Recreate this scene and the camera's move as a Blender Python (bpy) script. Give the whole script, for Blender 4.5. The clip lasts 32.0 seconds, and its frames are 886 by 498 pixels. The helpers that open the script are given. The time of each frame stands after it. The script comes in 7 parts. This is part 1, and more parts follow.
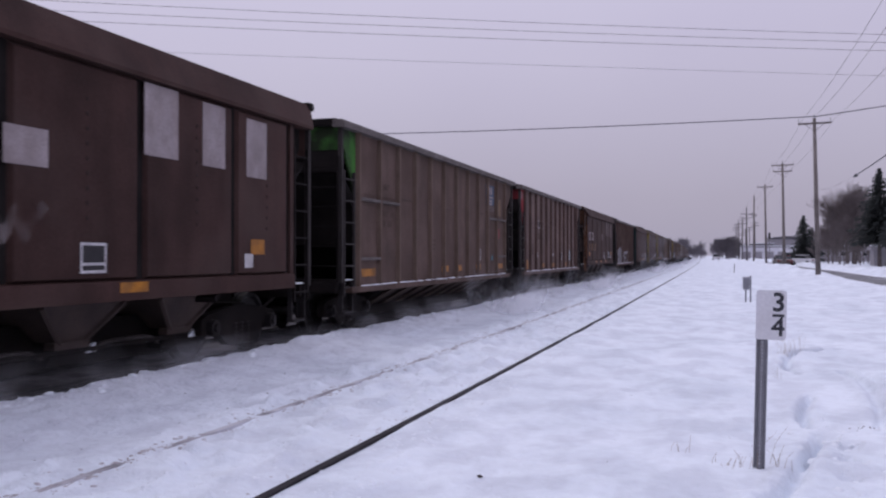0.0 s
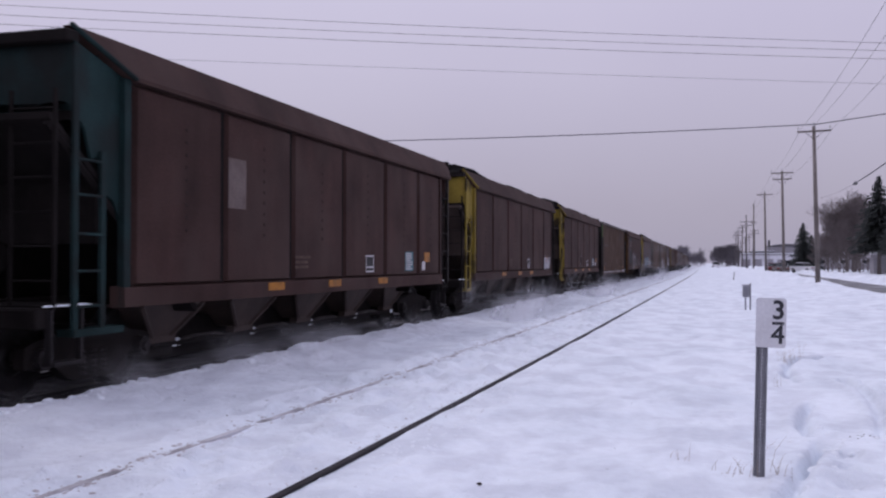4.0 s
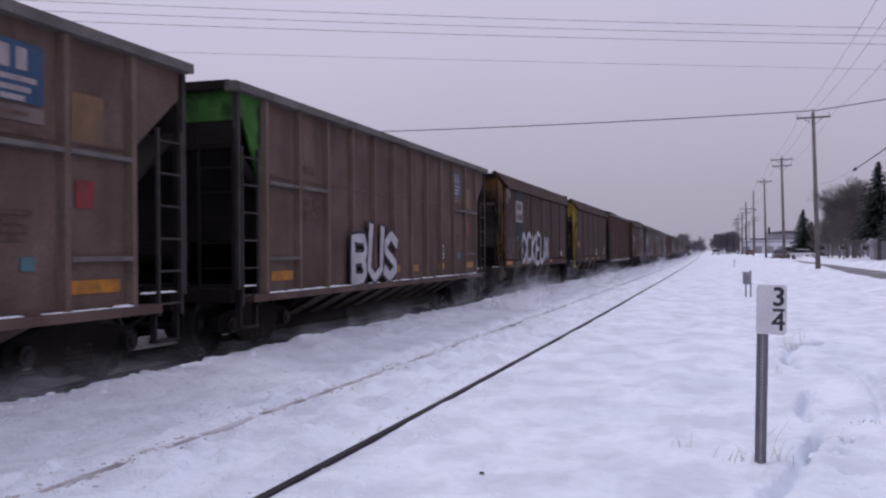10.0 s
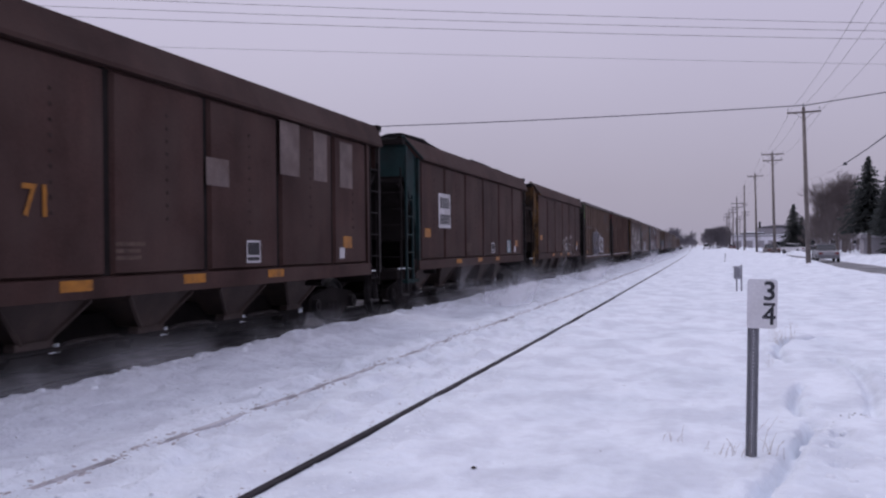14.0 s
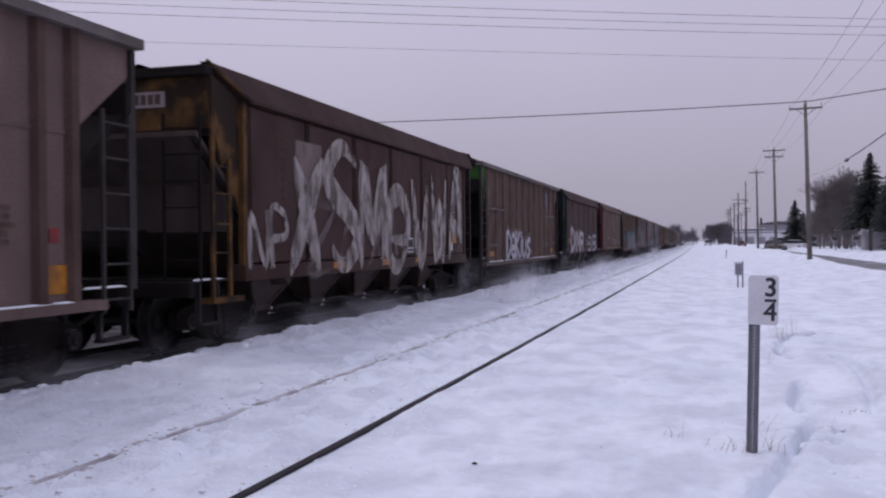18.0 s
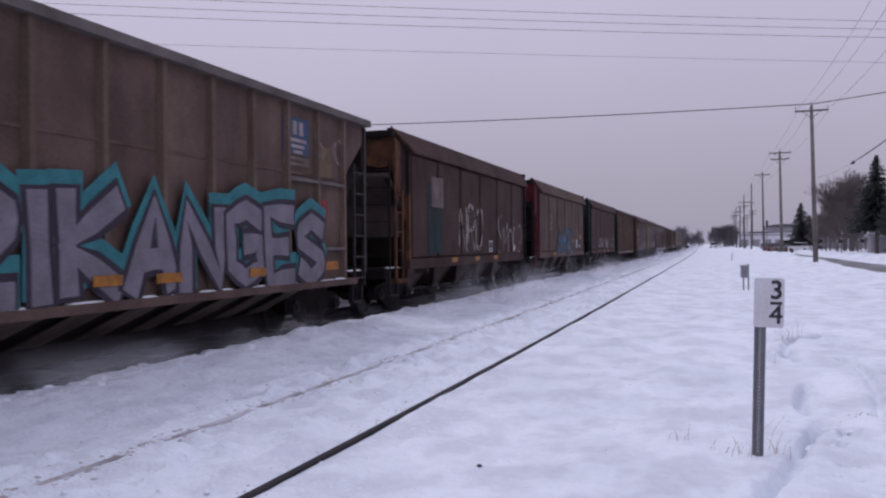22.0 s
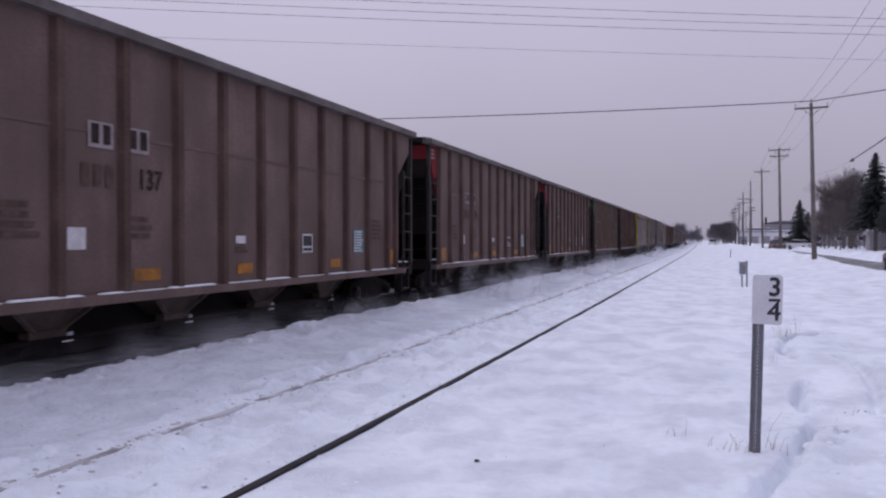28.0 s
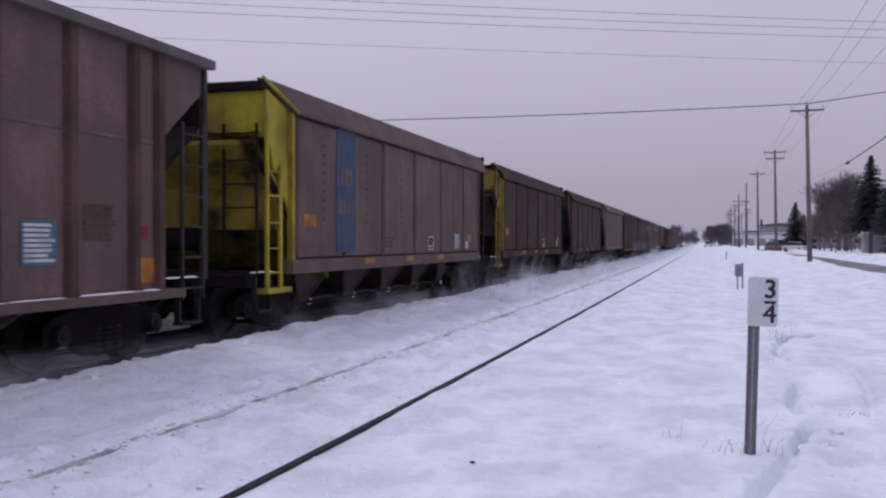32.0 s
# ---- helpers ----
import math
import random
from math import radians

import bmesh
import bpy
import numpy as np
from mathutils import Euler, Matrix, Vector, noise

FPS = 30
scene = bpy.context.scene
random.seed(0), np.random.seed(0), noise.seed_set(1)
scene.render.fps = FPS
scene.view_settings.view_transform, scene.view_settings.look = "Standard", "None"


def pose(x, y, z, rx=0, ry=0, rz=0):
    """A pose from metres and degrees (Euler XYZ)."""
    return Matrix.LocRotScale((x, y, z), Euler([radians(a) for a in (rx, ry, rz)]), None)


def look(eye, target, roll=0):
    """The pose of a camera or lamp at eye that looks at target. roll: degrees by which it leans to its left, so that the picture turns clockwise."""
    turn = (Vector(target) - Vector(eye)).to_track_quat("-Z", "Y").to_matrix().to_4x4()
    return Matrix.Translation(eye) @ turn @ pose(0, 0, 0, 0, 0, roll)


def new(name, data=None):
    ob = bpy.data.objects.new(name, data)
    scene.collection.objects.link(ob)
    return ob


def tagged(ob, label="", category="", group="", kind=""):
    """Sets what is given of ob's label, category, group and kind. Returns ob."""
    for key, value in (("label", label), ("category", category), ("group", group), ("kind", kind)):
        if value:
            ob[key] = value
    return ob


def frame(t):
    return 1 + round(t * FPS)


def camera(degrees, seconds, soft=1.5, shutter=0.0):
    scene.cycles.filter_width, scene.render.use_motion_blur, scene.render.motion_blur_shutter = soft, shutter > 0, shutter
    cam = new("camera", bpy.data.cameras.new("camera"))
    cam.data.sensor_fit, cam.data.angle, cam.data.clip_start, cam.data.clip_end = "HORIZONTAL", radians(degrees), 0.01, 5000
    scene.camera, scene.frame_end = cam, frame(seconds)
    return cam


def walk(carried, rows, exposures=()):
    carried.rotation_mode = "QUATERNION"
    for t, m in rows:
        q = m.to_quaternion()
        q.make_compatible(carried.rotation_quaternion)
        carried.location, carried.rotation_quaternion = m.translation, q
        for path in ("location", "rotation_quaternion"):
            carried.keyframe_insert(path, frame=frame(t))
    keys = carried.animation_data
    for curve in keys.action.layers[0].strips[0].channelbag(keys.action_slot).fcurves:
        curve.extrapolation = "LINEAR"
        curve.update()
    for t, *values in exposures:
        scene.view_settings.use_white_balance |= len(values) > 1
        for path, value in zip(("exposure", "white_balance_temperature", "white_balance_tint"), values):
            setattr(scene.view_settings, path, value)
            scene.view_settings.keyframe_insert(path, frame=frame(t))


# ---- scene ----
# ------------------------------------------------------------- camera
EYE = (0.0, 0.0, 1.5)
cam = camera(51.0, 32.0, soft=2.25, shutter=0.08)
# seconds, tilt, lean, turn
TURNS = [
    (0.0, 90.38, 0.00, 16.30), (0.5, 90.37, 0.01, 16.27), (1.0, 90.47, -0.07, 16.16), (1.5, 90.53, -0.02, 16.12),
    (2.0, 90.70, -0.11, 16.13), (2.5, 90.76, -0.22, 16.13), (3.0, 90.72, -0.17, 16.23), (3.5, 90.83, -0.06, 16.29),
    (5.5, 90.60, -0.35, 16.15), (6.0, 90.44, -0.37, 16.09), (6.5, 90.34, 0.07, 16.15), (7.0, 90.24, 0.06, 16.31),
    (7.5, 90.24, -0.02, 16.45), (8.0, 90.29, 0.22, 16.47), (8.5, 90.29, 0.54, 16.43), (9.0, 90.25, 0.02, 16.35),
    (9.5, 90.22, 0.21, 16.29), (10.0, 90.22, 0.49, 16.29), (10.5, 90.25, 0.37, 16.34), (11.0, 90.27, 0.38, 16.35),
    (11.5, 90.18, 0.37, 16.30), (12.0, 90.03, 0.46, 16.21), (12.5, 90.00, 0.56, 16.06), (13.0, 89.98, 0.76, 15.97),
    (13.5, 89.95, 0.54, 15.87), (14.0, 89.91, 0.61, 15.78), (14.5, 89.83, 0.57, 15.76), (16.5, 89.75, 0.48, 15.66),
    (17.0, 89.78, 0.53, 15.76), (17.5, 89.71, 0.55, 15.82), (18.0, 89.66, 0.54, 15.85), (18.5, 89.69, 0.55, 15.95),
    (19.0, 89.79, 0.58, 16.06), (19.5, 89.81, 0.52, 16.10), (20.0, 89.80, 0.34, 16.14), (20.5, 89.81, 0.47, 16.15),
    (21.0, 89.85, 0.49, 16.20), (21.5, 89.83, 0.49, 16.22), (22.0, 89.79, 0.46, 16.17), (22.5, 89.75, 0.57, 16.13),
    (23.0, 89.67, 0.52, 16.05), (23.5, 89.60, 0.41, 15.97), (24.0, 89.67, 0.41, 15.95), (24.5, 89.77, 0.46, 16.02),
    (25.0, 89.79, 0.50, 16.10), (25.5, 89.80, 0.45, 16.17), (27.5, 89.54, 0.30, 16.15), (28.0, 89.48, 0.11, 16.10),
    (28.5, 89.56, -0.02, 16.11), (29.0, 89.72, 0.12, 16.09), (29.5, 89.81, 0.14, 16.06), (30.0, 89.92, -0.25, 15.98),
    (30.5, 89.88, -0.27, 15.94), (31.0, 89.68, -0.09, 15.90), (31.5, 89.52, -0.03, 15.86), (32.0, 89.57, -0.02, 15.86),
]
walk(cam, [(t, pose(*EYE, rx, ry, rz)) for t, rx, ry, rz in TURNS], [(0, 0.07), (8, 0.06), (12, 0.02), (17, -0.01), (32, -0.02)])

# ------------------------------------------------------------- light: overcast winter afternoon
SUN_EL, SUN_TURN = 55.0, -66.0
world = bpy.data.worlds.new("world")
scene.world = world
world.use_nodes = True
nt = world.node_tree
nt.nodes.clear()
w_out = nt.nodes.new("ShaderNodeOutputWorld")
w_bg = nt.nodes.new("ShaderNodeBackground")
w_sky = nt.nodes.new("ShaderNodeTexSky")
w_sky.sky_type = "NISHITA"
w_sky.sun_disc = False
w_sky.sun_elevation, w_sky.sun_rotation = radians(SUN_EL), radians(SUN_TURN)
w_sky.dust_density = 4.0
w_dim = nt.nodes.new("ShaderNodeMix")
w_dim.data_type, w_dim.blend_type = "RGBA", "MULTIPLY"
w_dim.inputs[0].default_value = 1.0
w_dim.inputs[7].default_value = (0.10, 0.10, 0.10, 1)
w_co = nt.nodes.new("ShaderNodeTexCoord")
w_sep = nt.nodes.new("ShaderNodeSeparateXYZ")
w_ramp = nt.nodes.new("ShaderNodeValToRGB")
el = w_ramp.color_ramp.elements
el[0].position, el[0].color = 0.0, (0.436, 0.406, 0.527, 1)
el[1].position, el[1].color = 1.0, (0.86, 0.84, 1.12, 1)
for pos, col in ((0.06, (0.467, 0.430, 0.556, 1)), (0.20, (0.592, 0.548, 0.714, 1)), (0.34, (0.667, 0.622, 0.82, 1)), (0.6, (0.80, 0.78, 1.03, 1))):
    e = el.new(pos)
    e.color = col
w_noise = nt.nodes.new("ShaderNodeTexNoise")
w_noise.inputs["Scale"].default_value = 2.2
w_noise.inputs["Detail"].default_value = 5.0
w_cloud = nt.nodes.new("ShaderNodeMix")
w_cloud.data_type, w_cloud.blend_type = "RGBA", "SOFT_LIGHT"
w_cloud.inputs[0].default_value = 0.22
w_mix = nt.nodes.new("ShaderNodeMix")
w_mix.data_type = "RGBA"
w_mix.inputs[0].default_value = 0.90
nt.links.new(w_co.outputs["Generated"], w_sep.inputs[0])
nt.links.new(w_sep.outputs["Z"], w_ramp.inputs[0])
nt.links.new(w_co.outputs["Generated"], w_noise.inputs["Vector"])
nt.links.new(w_ramp.outputs[0], w_cloud.inputs[6])
nt.links.new(w_noise.outputs["Fac"], w_cloud.inputs[7])
nt.links.new(w_sky.outputs[0], w_dim.inputs[6])
nt.links.new(w_dim.outputs[2], w_mix.inputs[6])
nt.links.new(w_cloud.outputs[2], w_mix.inputs[7])
nt.links.new(w_mix.outputs[2], w_bg.inputs[0])
w_bg.inputs[1].default_value = 0.92
nt.links.new(w_bg.outputs[0], w_out.inputs[0])

sun = new("sun", bpy.data.lights.new("sun", "SUN"))
sun.data.energy, sun.data.angle, sun.data.color = 0.60, radians(30), (1.0, 0.93, 0.98)
sun.matrix_world = look((-60, 46, 92), (0, 20, 0))
scene.view_settings.exposure = 0.0


# ------------------------------------------------------------- materials
def material(name, base, rough=0.8, metal=0.0, vary=0.25, scale=3.0, fine=40.0, bump=0.15, streak=0.0, dirt=None, dirt_amount=0.5, per_object=0.0, gloss=0.5, dirt_edge=(0.42, 0.66)):
    """A worn surface: a base colour varied at two scales, upright streaks, patches of dirt and fine relief."""
    m = bpy.data.materials.new(name)
    m.use_nodes = True
    t = m.node_tree
    b = t.nodes["Principled BSDF"]
    b.inputs["Roughness"].default_value = rough
    b.inputs["Metallic"].default_value = metal
    b.inputs["Specular IOR Level"].default_value = gloss
    co = t.nodes.new("ShaderNodeTexCoord")
    info = t.nodes.new("ShaderNodeObjectInfo")
    shift = t.nodes.new("ShaderNodeVectorMath")
    shift.operation = "MULTIPLY_ADD"
    comb = t.nodes.new("ShaderNodeCombineXYZ")
    for k in range(3):
        t.links.new(info.outputs["Random"], comb.inputs[k])
    t.links.new(comb.outputs[0], shift.inputs[0])
    shift.inputs[1].default_value = (37.0, 91.0, 53.0)
    t.links.new(co.outputs["Object"], shift.inputs[2])

    def noise_at(sc, detail=4.0, squash=None):
        n = t.nodes.new("ShaderNodeTexNoise")
        n.inputs["Scale"].default_value = sc
        n.inputs["Detail"].default_value = detail
        if squash:
            mp = t.nodes.new("ShaderNodeMapping")
            mp.inputs["Scale"].default_value = squash
            t.links.new(shift.outputs[0], mp.inputs[0])
            t.links.new(mp.outputs[0], n.inputs["Vector"])
        else:
            t.links.new(shift.outputs[0], n.inputs["Vector"])
        return n

    def blend(kind, fac, a, bcol):
        mx = t.nodes.new("ShaderNodeMix")
        mx.data_type, mx.blend_type = "RGBA", kind
        if isinstance(fac, float):
            mx.inputs[0].default_value = fac
        else:
            t.links.new(fac, mx.inputs[0])
        for slot, v in ((6, a), (7, bcol)):
            if isinstance(v, tuple):
                mx.inputs[slot].default_value = (*v, 1)
            else:
                t.links.new(v, mx.inputs[slot])
        return mx.outputs[2]

    def ramp(src, lo, hi):
        r = t.nodes.new("ShaderNodeMapRange")
        r.inputs["From Min"].default_value, r.inputs["From Max"].default_value = lo, hi
        t.links.new(src, r.inputs["Value"])
        return r.outputs[0]

    dark = tuple(c * (1 - vary) for c in base)
    light = tuple(min(1.0, c * (1 + vary)) for c in base)
    big = noise_at(scale)
    col = blend("MIX", ramp(big.outputs["Fac"], 0.3, 0.7), dark, light)
    small = noise_at(fine, 3.0)
    col = blend("OVERLAY", 0.35, col, small.outputs["Fac"])
    if streak:
        st = noise_at(1.0, 5.0, (2.6, 2.6, 0.30))
        col = blend("MULTIPLY", streak * 0.75, col, ramp(st.outputs["Fac"], 0.20, 0.66))
    if dirt:
        dn = noise_at(scale * 0.7, 6.0)
        fac = t.nodes.new("ShaderNodeMath")
        fac.operation = "MULTIPLY"
        t.links.new(ramp(dn.outputs["Fac"], *dirt_edge), fac.inputs[0])
        fac.inputs[1].default_value = dirt_amount
        col = blend("MIX", fac.outputs[0], col, dirt)
    if per_object:
        r = t.nodes.new("ShaderNodeMapRange")
        r.inputs["To Min"].default_value, r.inputs["To Max"].default_value = 1 - per_object, 1 + per_object
        t.links.new(info.outputs["Random"], r.inputs["Value"])
        hv = t.nodes.new("ShaderNodeHueSaturation")
        t.links.new(r.outputs[0], hv.inputs["Value"])
        t.links.new(col, hv.inputs["Color"])
        col = hv.outputs[0]
    t.links.new(col, b.inputs["Base Color"])
    if bump:
        bp = t.nodes.new("ShaderNodeBump")
        bp.inputs["Strength"].default_value = bump
        bp.inputs["Distance"].default_value = 0.02
        t.links.new(small.outputs["Fac"], bp.inputs["Height"])
        t.links.new(bp.outputs[0], b.inputs["Normal"])
    return m


def snow_material():
    """Old snow: bright crust with greyer wind-scoured patches and a crumbly surface."""
    m = bpy.data.materials.new("snow")
    m.use_nodes = True
    t = m.node_tree
    b = t.nodes["Principled BSDF"]
    b.inputs["Roughness"].default_value = 0.8
    co = t.nodes.new("ShaderNodeTexCoord")

    def grain(scale, detail, squash=(1, 1, 1)):
        mp = t.nodes.new("ShaderNodeMapping")
        mp.inputs["Scale"].default_value = squash
        n = t.nodes.new("ShaderNodeTexNoise")
        n.inputs["Scale"].default_value, n.inputs["Detail"].default_value = scale, detail
        t.links.new(co.outputs["Object"], mp.inputs[0])
        t.links.new(mp.outputs[0], n.inputs["Vector"])
        return n.outputs["Fac"]

    def ramped(src, stops):
        r = t.nodes.new("ShaderNodeValToRGB")
        e = r.color_ramp.elements
        e[0].position, e[0].color = stops[0][0], (*stops[0][1], 1)
        e[1].position, e[1].color = stops[1][0], (*stops[1][1], 1)
        t.links.new(src, r.inputs[0])
        return r.outputs[0]

    def mixed(kind, fac, a, c):
        x = t.nodes.new("ShaderNodeMix")
        x.data_type, x.blend_type = "RGBA", kind
        x.inputs[0].default_value = fac
        t.links.new(a, x.inputs[6])
        t.links.new(c, x.inputs[7])
        return x.outputs[2]
    broad = ramped(grain(0.9, 6.0, (1.0, 0.55, 1.0)), ((0.36, (0.88, 0.89, 0.90)), (0.58, (1.0, 1.0, 1.0))))
    scoured = ramped(grain(1.9, 9.0, (1.0, 0.7, 1.0)), ((0.40, (0.685, 0.724, 0.788)), (0.55, (0.795, 0.845, 0.905))))
    patches = mixed("MULTIPLY", 1.0, scoured, broad)
    crumbs = ramped(grain(9.0, 4.0), ((0.25, (0.80, 0.80, 0.80)), (0.6, (1, 1, 1))))
    # shade painted into the snow's colour on the shoulder beside the busy track
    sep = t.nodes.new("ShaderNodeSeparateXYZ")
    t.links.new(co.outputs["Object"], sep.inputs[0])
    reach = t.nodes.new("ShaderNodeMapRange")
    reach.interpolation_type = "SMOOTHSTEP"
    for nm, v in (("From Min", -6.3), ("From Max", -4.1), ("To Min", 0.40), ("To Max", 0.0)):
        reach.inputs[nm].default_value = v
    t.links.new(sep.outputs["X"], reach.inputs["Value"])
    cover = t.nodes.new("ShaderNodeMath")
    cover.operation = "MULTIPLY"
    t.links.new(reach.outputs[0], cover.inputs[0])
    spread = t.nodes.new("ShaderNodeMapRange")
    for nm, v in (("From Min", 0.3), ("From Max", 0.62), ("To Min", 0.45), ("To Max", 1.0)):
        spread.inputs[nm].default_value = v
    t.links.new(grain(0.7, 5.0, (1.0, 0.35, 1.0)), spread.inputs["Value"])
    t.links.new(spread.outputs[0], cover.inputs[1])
    shaded = t.nodes.new("ShaderNodeMix")
    shaded.data_type = "RGBA"
    shaded.inputs[7].default_value = (0.50, 0.495, 0.545, 1)
    t.links.new(cover.outputs[0], shaded.inputs[0])
    t.links.new(mixed("MULTIPLY", 0.45, patches, crumbs), shaded.inputs[6])
    t.links.new(shaded.outputs[2], b.inputs["Base Color"])
    add = t.nodes.new("ShaderNodeMath")
    add.operation = "MULTIPLY_ADD"
    t.links.new(grain(22.0, 3.0), add.inputs[0])
    add.inputs[1].default_value = 0.35
    t.links.new(grain(5.0, 5.0), add.inputs[2])
    bp = t.nodes.new("ShaderNodeBump")
    bp.inputs["Strength"].default_value, bp.inputs["Distance"].default_value = 0.8, 0.07
    t.links.new(add.outputs[0], bp.inputs["Height"])
    t.links.new(bp.outputs[0], b.inputs["Normal"])
    return m


M = {}
M["snow"] = snow_material()
M["snow_clump"] = material("snow_clump", (0.76, 0.80, 0.85), 0.85, vary=0.04, scale=2.0, fine=20.0, bump=0.3)
M["snow_dirty"] = material("snow_dirty", (0.30, 0.26, 0.24), 0.9, vary=0.4, scale=5.0, fine=30.0, bump=0.4)
M["snow_tinged"] = material("snow_tinged", (0.42, 0.395, 0.41), 0.9, vary=0.15, scale=3.0, fine=30.0, bump=0.4)
M["asphalt"] = material("asphalt", (0.075, 0.075, 0.08), 0.75, vary=0.3, scale=0.6, fine=25.0, dirt=(0.45, 0.45, 0.48), dirt_amount=0.45)
M["rail"] = material("rail", (0.024, 0.021, 0.024), 0.7, vary=0.4, scale=4.0, fine=60.0, gloss=0.15)
M["rail_dusty"] = material("rail_dusted", (0.30, 0.285, 0.30), 0.8, vary=0.4, scale=1.8, fine=20.0, dirt=(0.60, 0.60, 0.64), dirt_amount=0.8, dirt_edge=(0.48, 0.62))
# car paints
M["brown"] = material("paint_brown", (0.0490, 0.0252, 0.0216), 0.75, vary=0.28, scale=1.1, fine=26.0, streak=0.5, dirt=(0.064, 0.041, 0.036), dirt_amount=0.6, per_object=0.08, gloss=0.12)
M["taupe"] = material("paint_taupe", (0.146, 0.101, 0.090), 0.75, vary=0.20, scale=1.1, fine=26.0, streak=0.42, dirt=(0.096, 0.067, 0.059), dirt_amount=0.6, per_object=0.06, gloss=0.12)
M["rusty"] = material("paint_rusty", (0.112, 0.075, 0.0635), 0.78, vary=0.27, scale=1.2, fine=26.0, streak=0.5, dirt=(0.068, 0.043, 0.035), dirt_amount=0.65, per_object=0.08, gloss=0.12)
# near-black: dirt, with the shade of recesses put into the same colour
M["shade_grime"] = material("shade_grime", (0.0125, 0.0098, 0.0095), 0.85, vary=0.4, scale=2.0, fine=30.0, streak=0.3, gloss=0.12)
M["chute"] = material("chute_grime", (0.095, 0.072, 0.064), 0.85, vary=0.3, scale=2.5, fine=30.0, streak=0.4, dirt=(0.04, 0.028, 0.025), dirt_amount=0.6, gloss=0.12)
M["steel"] = material("worn_steel", (0.024, 0.021, 0.022), 0.6, metal=0.2, vary=0.35, scale=3.0, fine=40.0, gloss=0.12)
M["wheel"] = material("wheel_steel", (0.020, 0.018, 0.019), 0.5, metal=0.3, vary=0.3, scale=6.0, fine=50.0, gloss=0.12)
M["topchord"] = material("top_chord_dust", (0.125, 0.108, 0.104), 0.8, vary=0.2, scale=2.0, fine=30.0, dirt=(0.06, 0.047, 0.043), dirt_amount=0.5, gloss=0.12)
M["green"] = material("paint_green", (0.042, 0.135, 0.026), 0.7, vary=0.25, scale=2.0, fine=30.0, streak=0.5, dirt=(0.014, 0.013, 0.010), dirt_amount=0.9, gloss=0.12, dirt_edge=(0.44, 0.57))
M["red"] = material("paint_red", (0.185, 0.016, 0.022), 0.7, vary=0.2, scale=2.0, fine=30.0, streak=0.4, dirt=(0.02, 0.01, 0.01), dirt_amount=0.6, gloss=0.12)
M["yellow"] = material("paint_yellow", (0.24, 0.175, 0.032), 0.7, vary=0.25, scale=1.7, fine=30.0, streak=0.55, dirt=(0.022, 0.015, 0.009), dirt_amount=0.95, gloss=0.12, dirt_edge=(0.50, 0.62))
M["bright_yellow"] = material("paint_bright_yellow", (0.37, 0.31, 0.035), 0.7, vary=0.15, scale=2.0, fine=30.0, streak=0.35, dirt=(0.08, 0.055, 0.02), dirt_amount=0.6, gloss=0.12)
M["orange"] = material("paint_orange_rust", (0.105, 0.048, 0.026), 0.8, vary=0.35, scale=1.7, fine=30.0, streak=0.6, dirt=(0.016, 0.010, 0.009), dirt_amount=0.95, gloss=0.12, dirt_edge=(0.47, 0.58))
M["ochre"] = material("paint_ochre_rust", (0.120, 0.062, 0.022), 0.8, vary=0.35, scale=1.7, fine=30.0, streak=0.6, dirt=(0.018, 0.012, 0.009), dirt_amount=0.95, gloss=0.12, dirt_edge=(0.44, 0.55))
M["stile"] = material("bare_steel_stile", (0.040, 0.034, 0.033), 0.7, vary=0.3, scale=4.0, fine=40.0, streak=0.3, gloss=0.12)
# bed dirt, with the shade under the train darkened into its colour
M["cinders"] = material("shaded_cinder_bed", (0.070, 0.064, 0.068), 0.95, vary=0.4, scale=3.0, fine=14.0, bump=0.6, dirt=(0.21, 0.20, 0.22), dirt_amount=0.6, gloss=0.1)
M["teal"] = material("paint_teal", (0.012, 0.030, 0.030), 0.7, vary=0.25, scale=2.0, fine=30.0, streak=0.4, dirt=(0.012, 0.012, 0.012), dirt_amount=0.8, gloss=0.12)
M["maroon"] = material("paint_maroon", (0.090, 0.013, 0.019), 0.7, vary=0.2, scale=2.0, fine=30.0, streak=0.4, dirt=(0.018, 0.01, 0.01), dirt_amount=0.7, gloss=0.12)
M["amber"] = material("amber_tape", (0.34, 0.135, 0.016), 0.5, vary=0.25, scale=6.0, fine=50.0, dirt=(0.10, 0.055, 0.03), dirt_amount=0.6, gloss=0.15)
M["white_paint"] = material("white_paint", (0.52, 0.50, 0.51), 0.6, vary=0.12, scale=5.0, fine=40.0, dirt=(0.22, 0.19, 0.19), dirt_amount=0.5, gloss=0.15)
M["faded_white"] = material("faded_white_patch", (0.30, 0.255, 0.26), 0.7, vary=0.14, scale=3.0, fine=40.0, streak=0.25, dirt=(0.16, 0.125, 0.12), dirt_amount=0.5, gloss=0.15)
M["teal_panel"] = material("teal_panel", (0.055, 0.15, 0.175), 0.6, vary=0.15, scale=5.0, fine=40.0, dirt=(0.08, 0.07, 0.065), dirt_amount=0.4, gloss=0.15)
M["blue_panel"] = material("blue_panel", (0.030, 0.062, 0.115), 0.6, vary=0.2, scale=4.0, fine=40.0, dirt=(0.09, 0.07, 0.065), dirt_amount=0.45, gloss=0.15)
M["black_paint"] = material("black_paint", (0.03, 0.028, 0.03), 0.6, vary=0.2, scale=6.0, fine=40.0, gloss=0.15)
M["rib_dust"] = material("rib_dust", (0.132, 0.094, 0.075), 0.8, vary=0.22, scale=1.6, fine=26.0, streak=0.35, dirt=(0.095, 0.060, 0.046), dirt_amount=0.5, gloss=0.12)
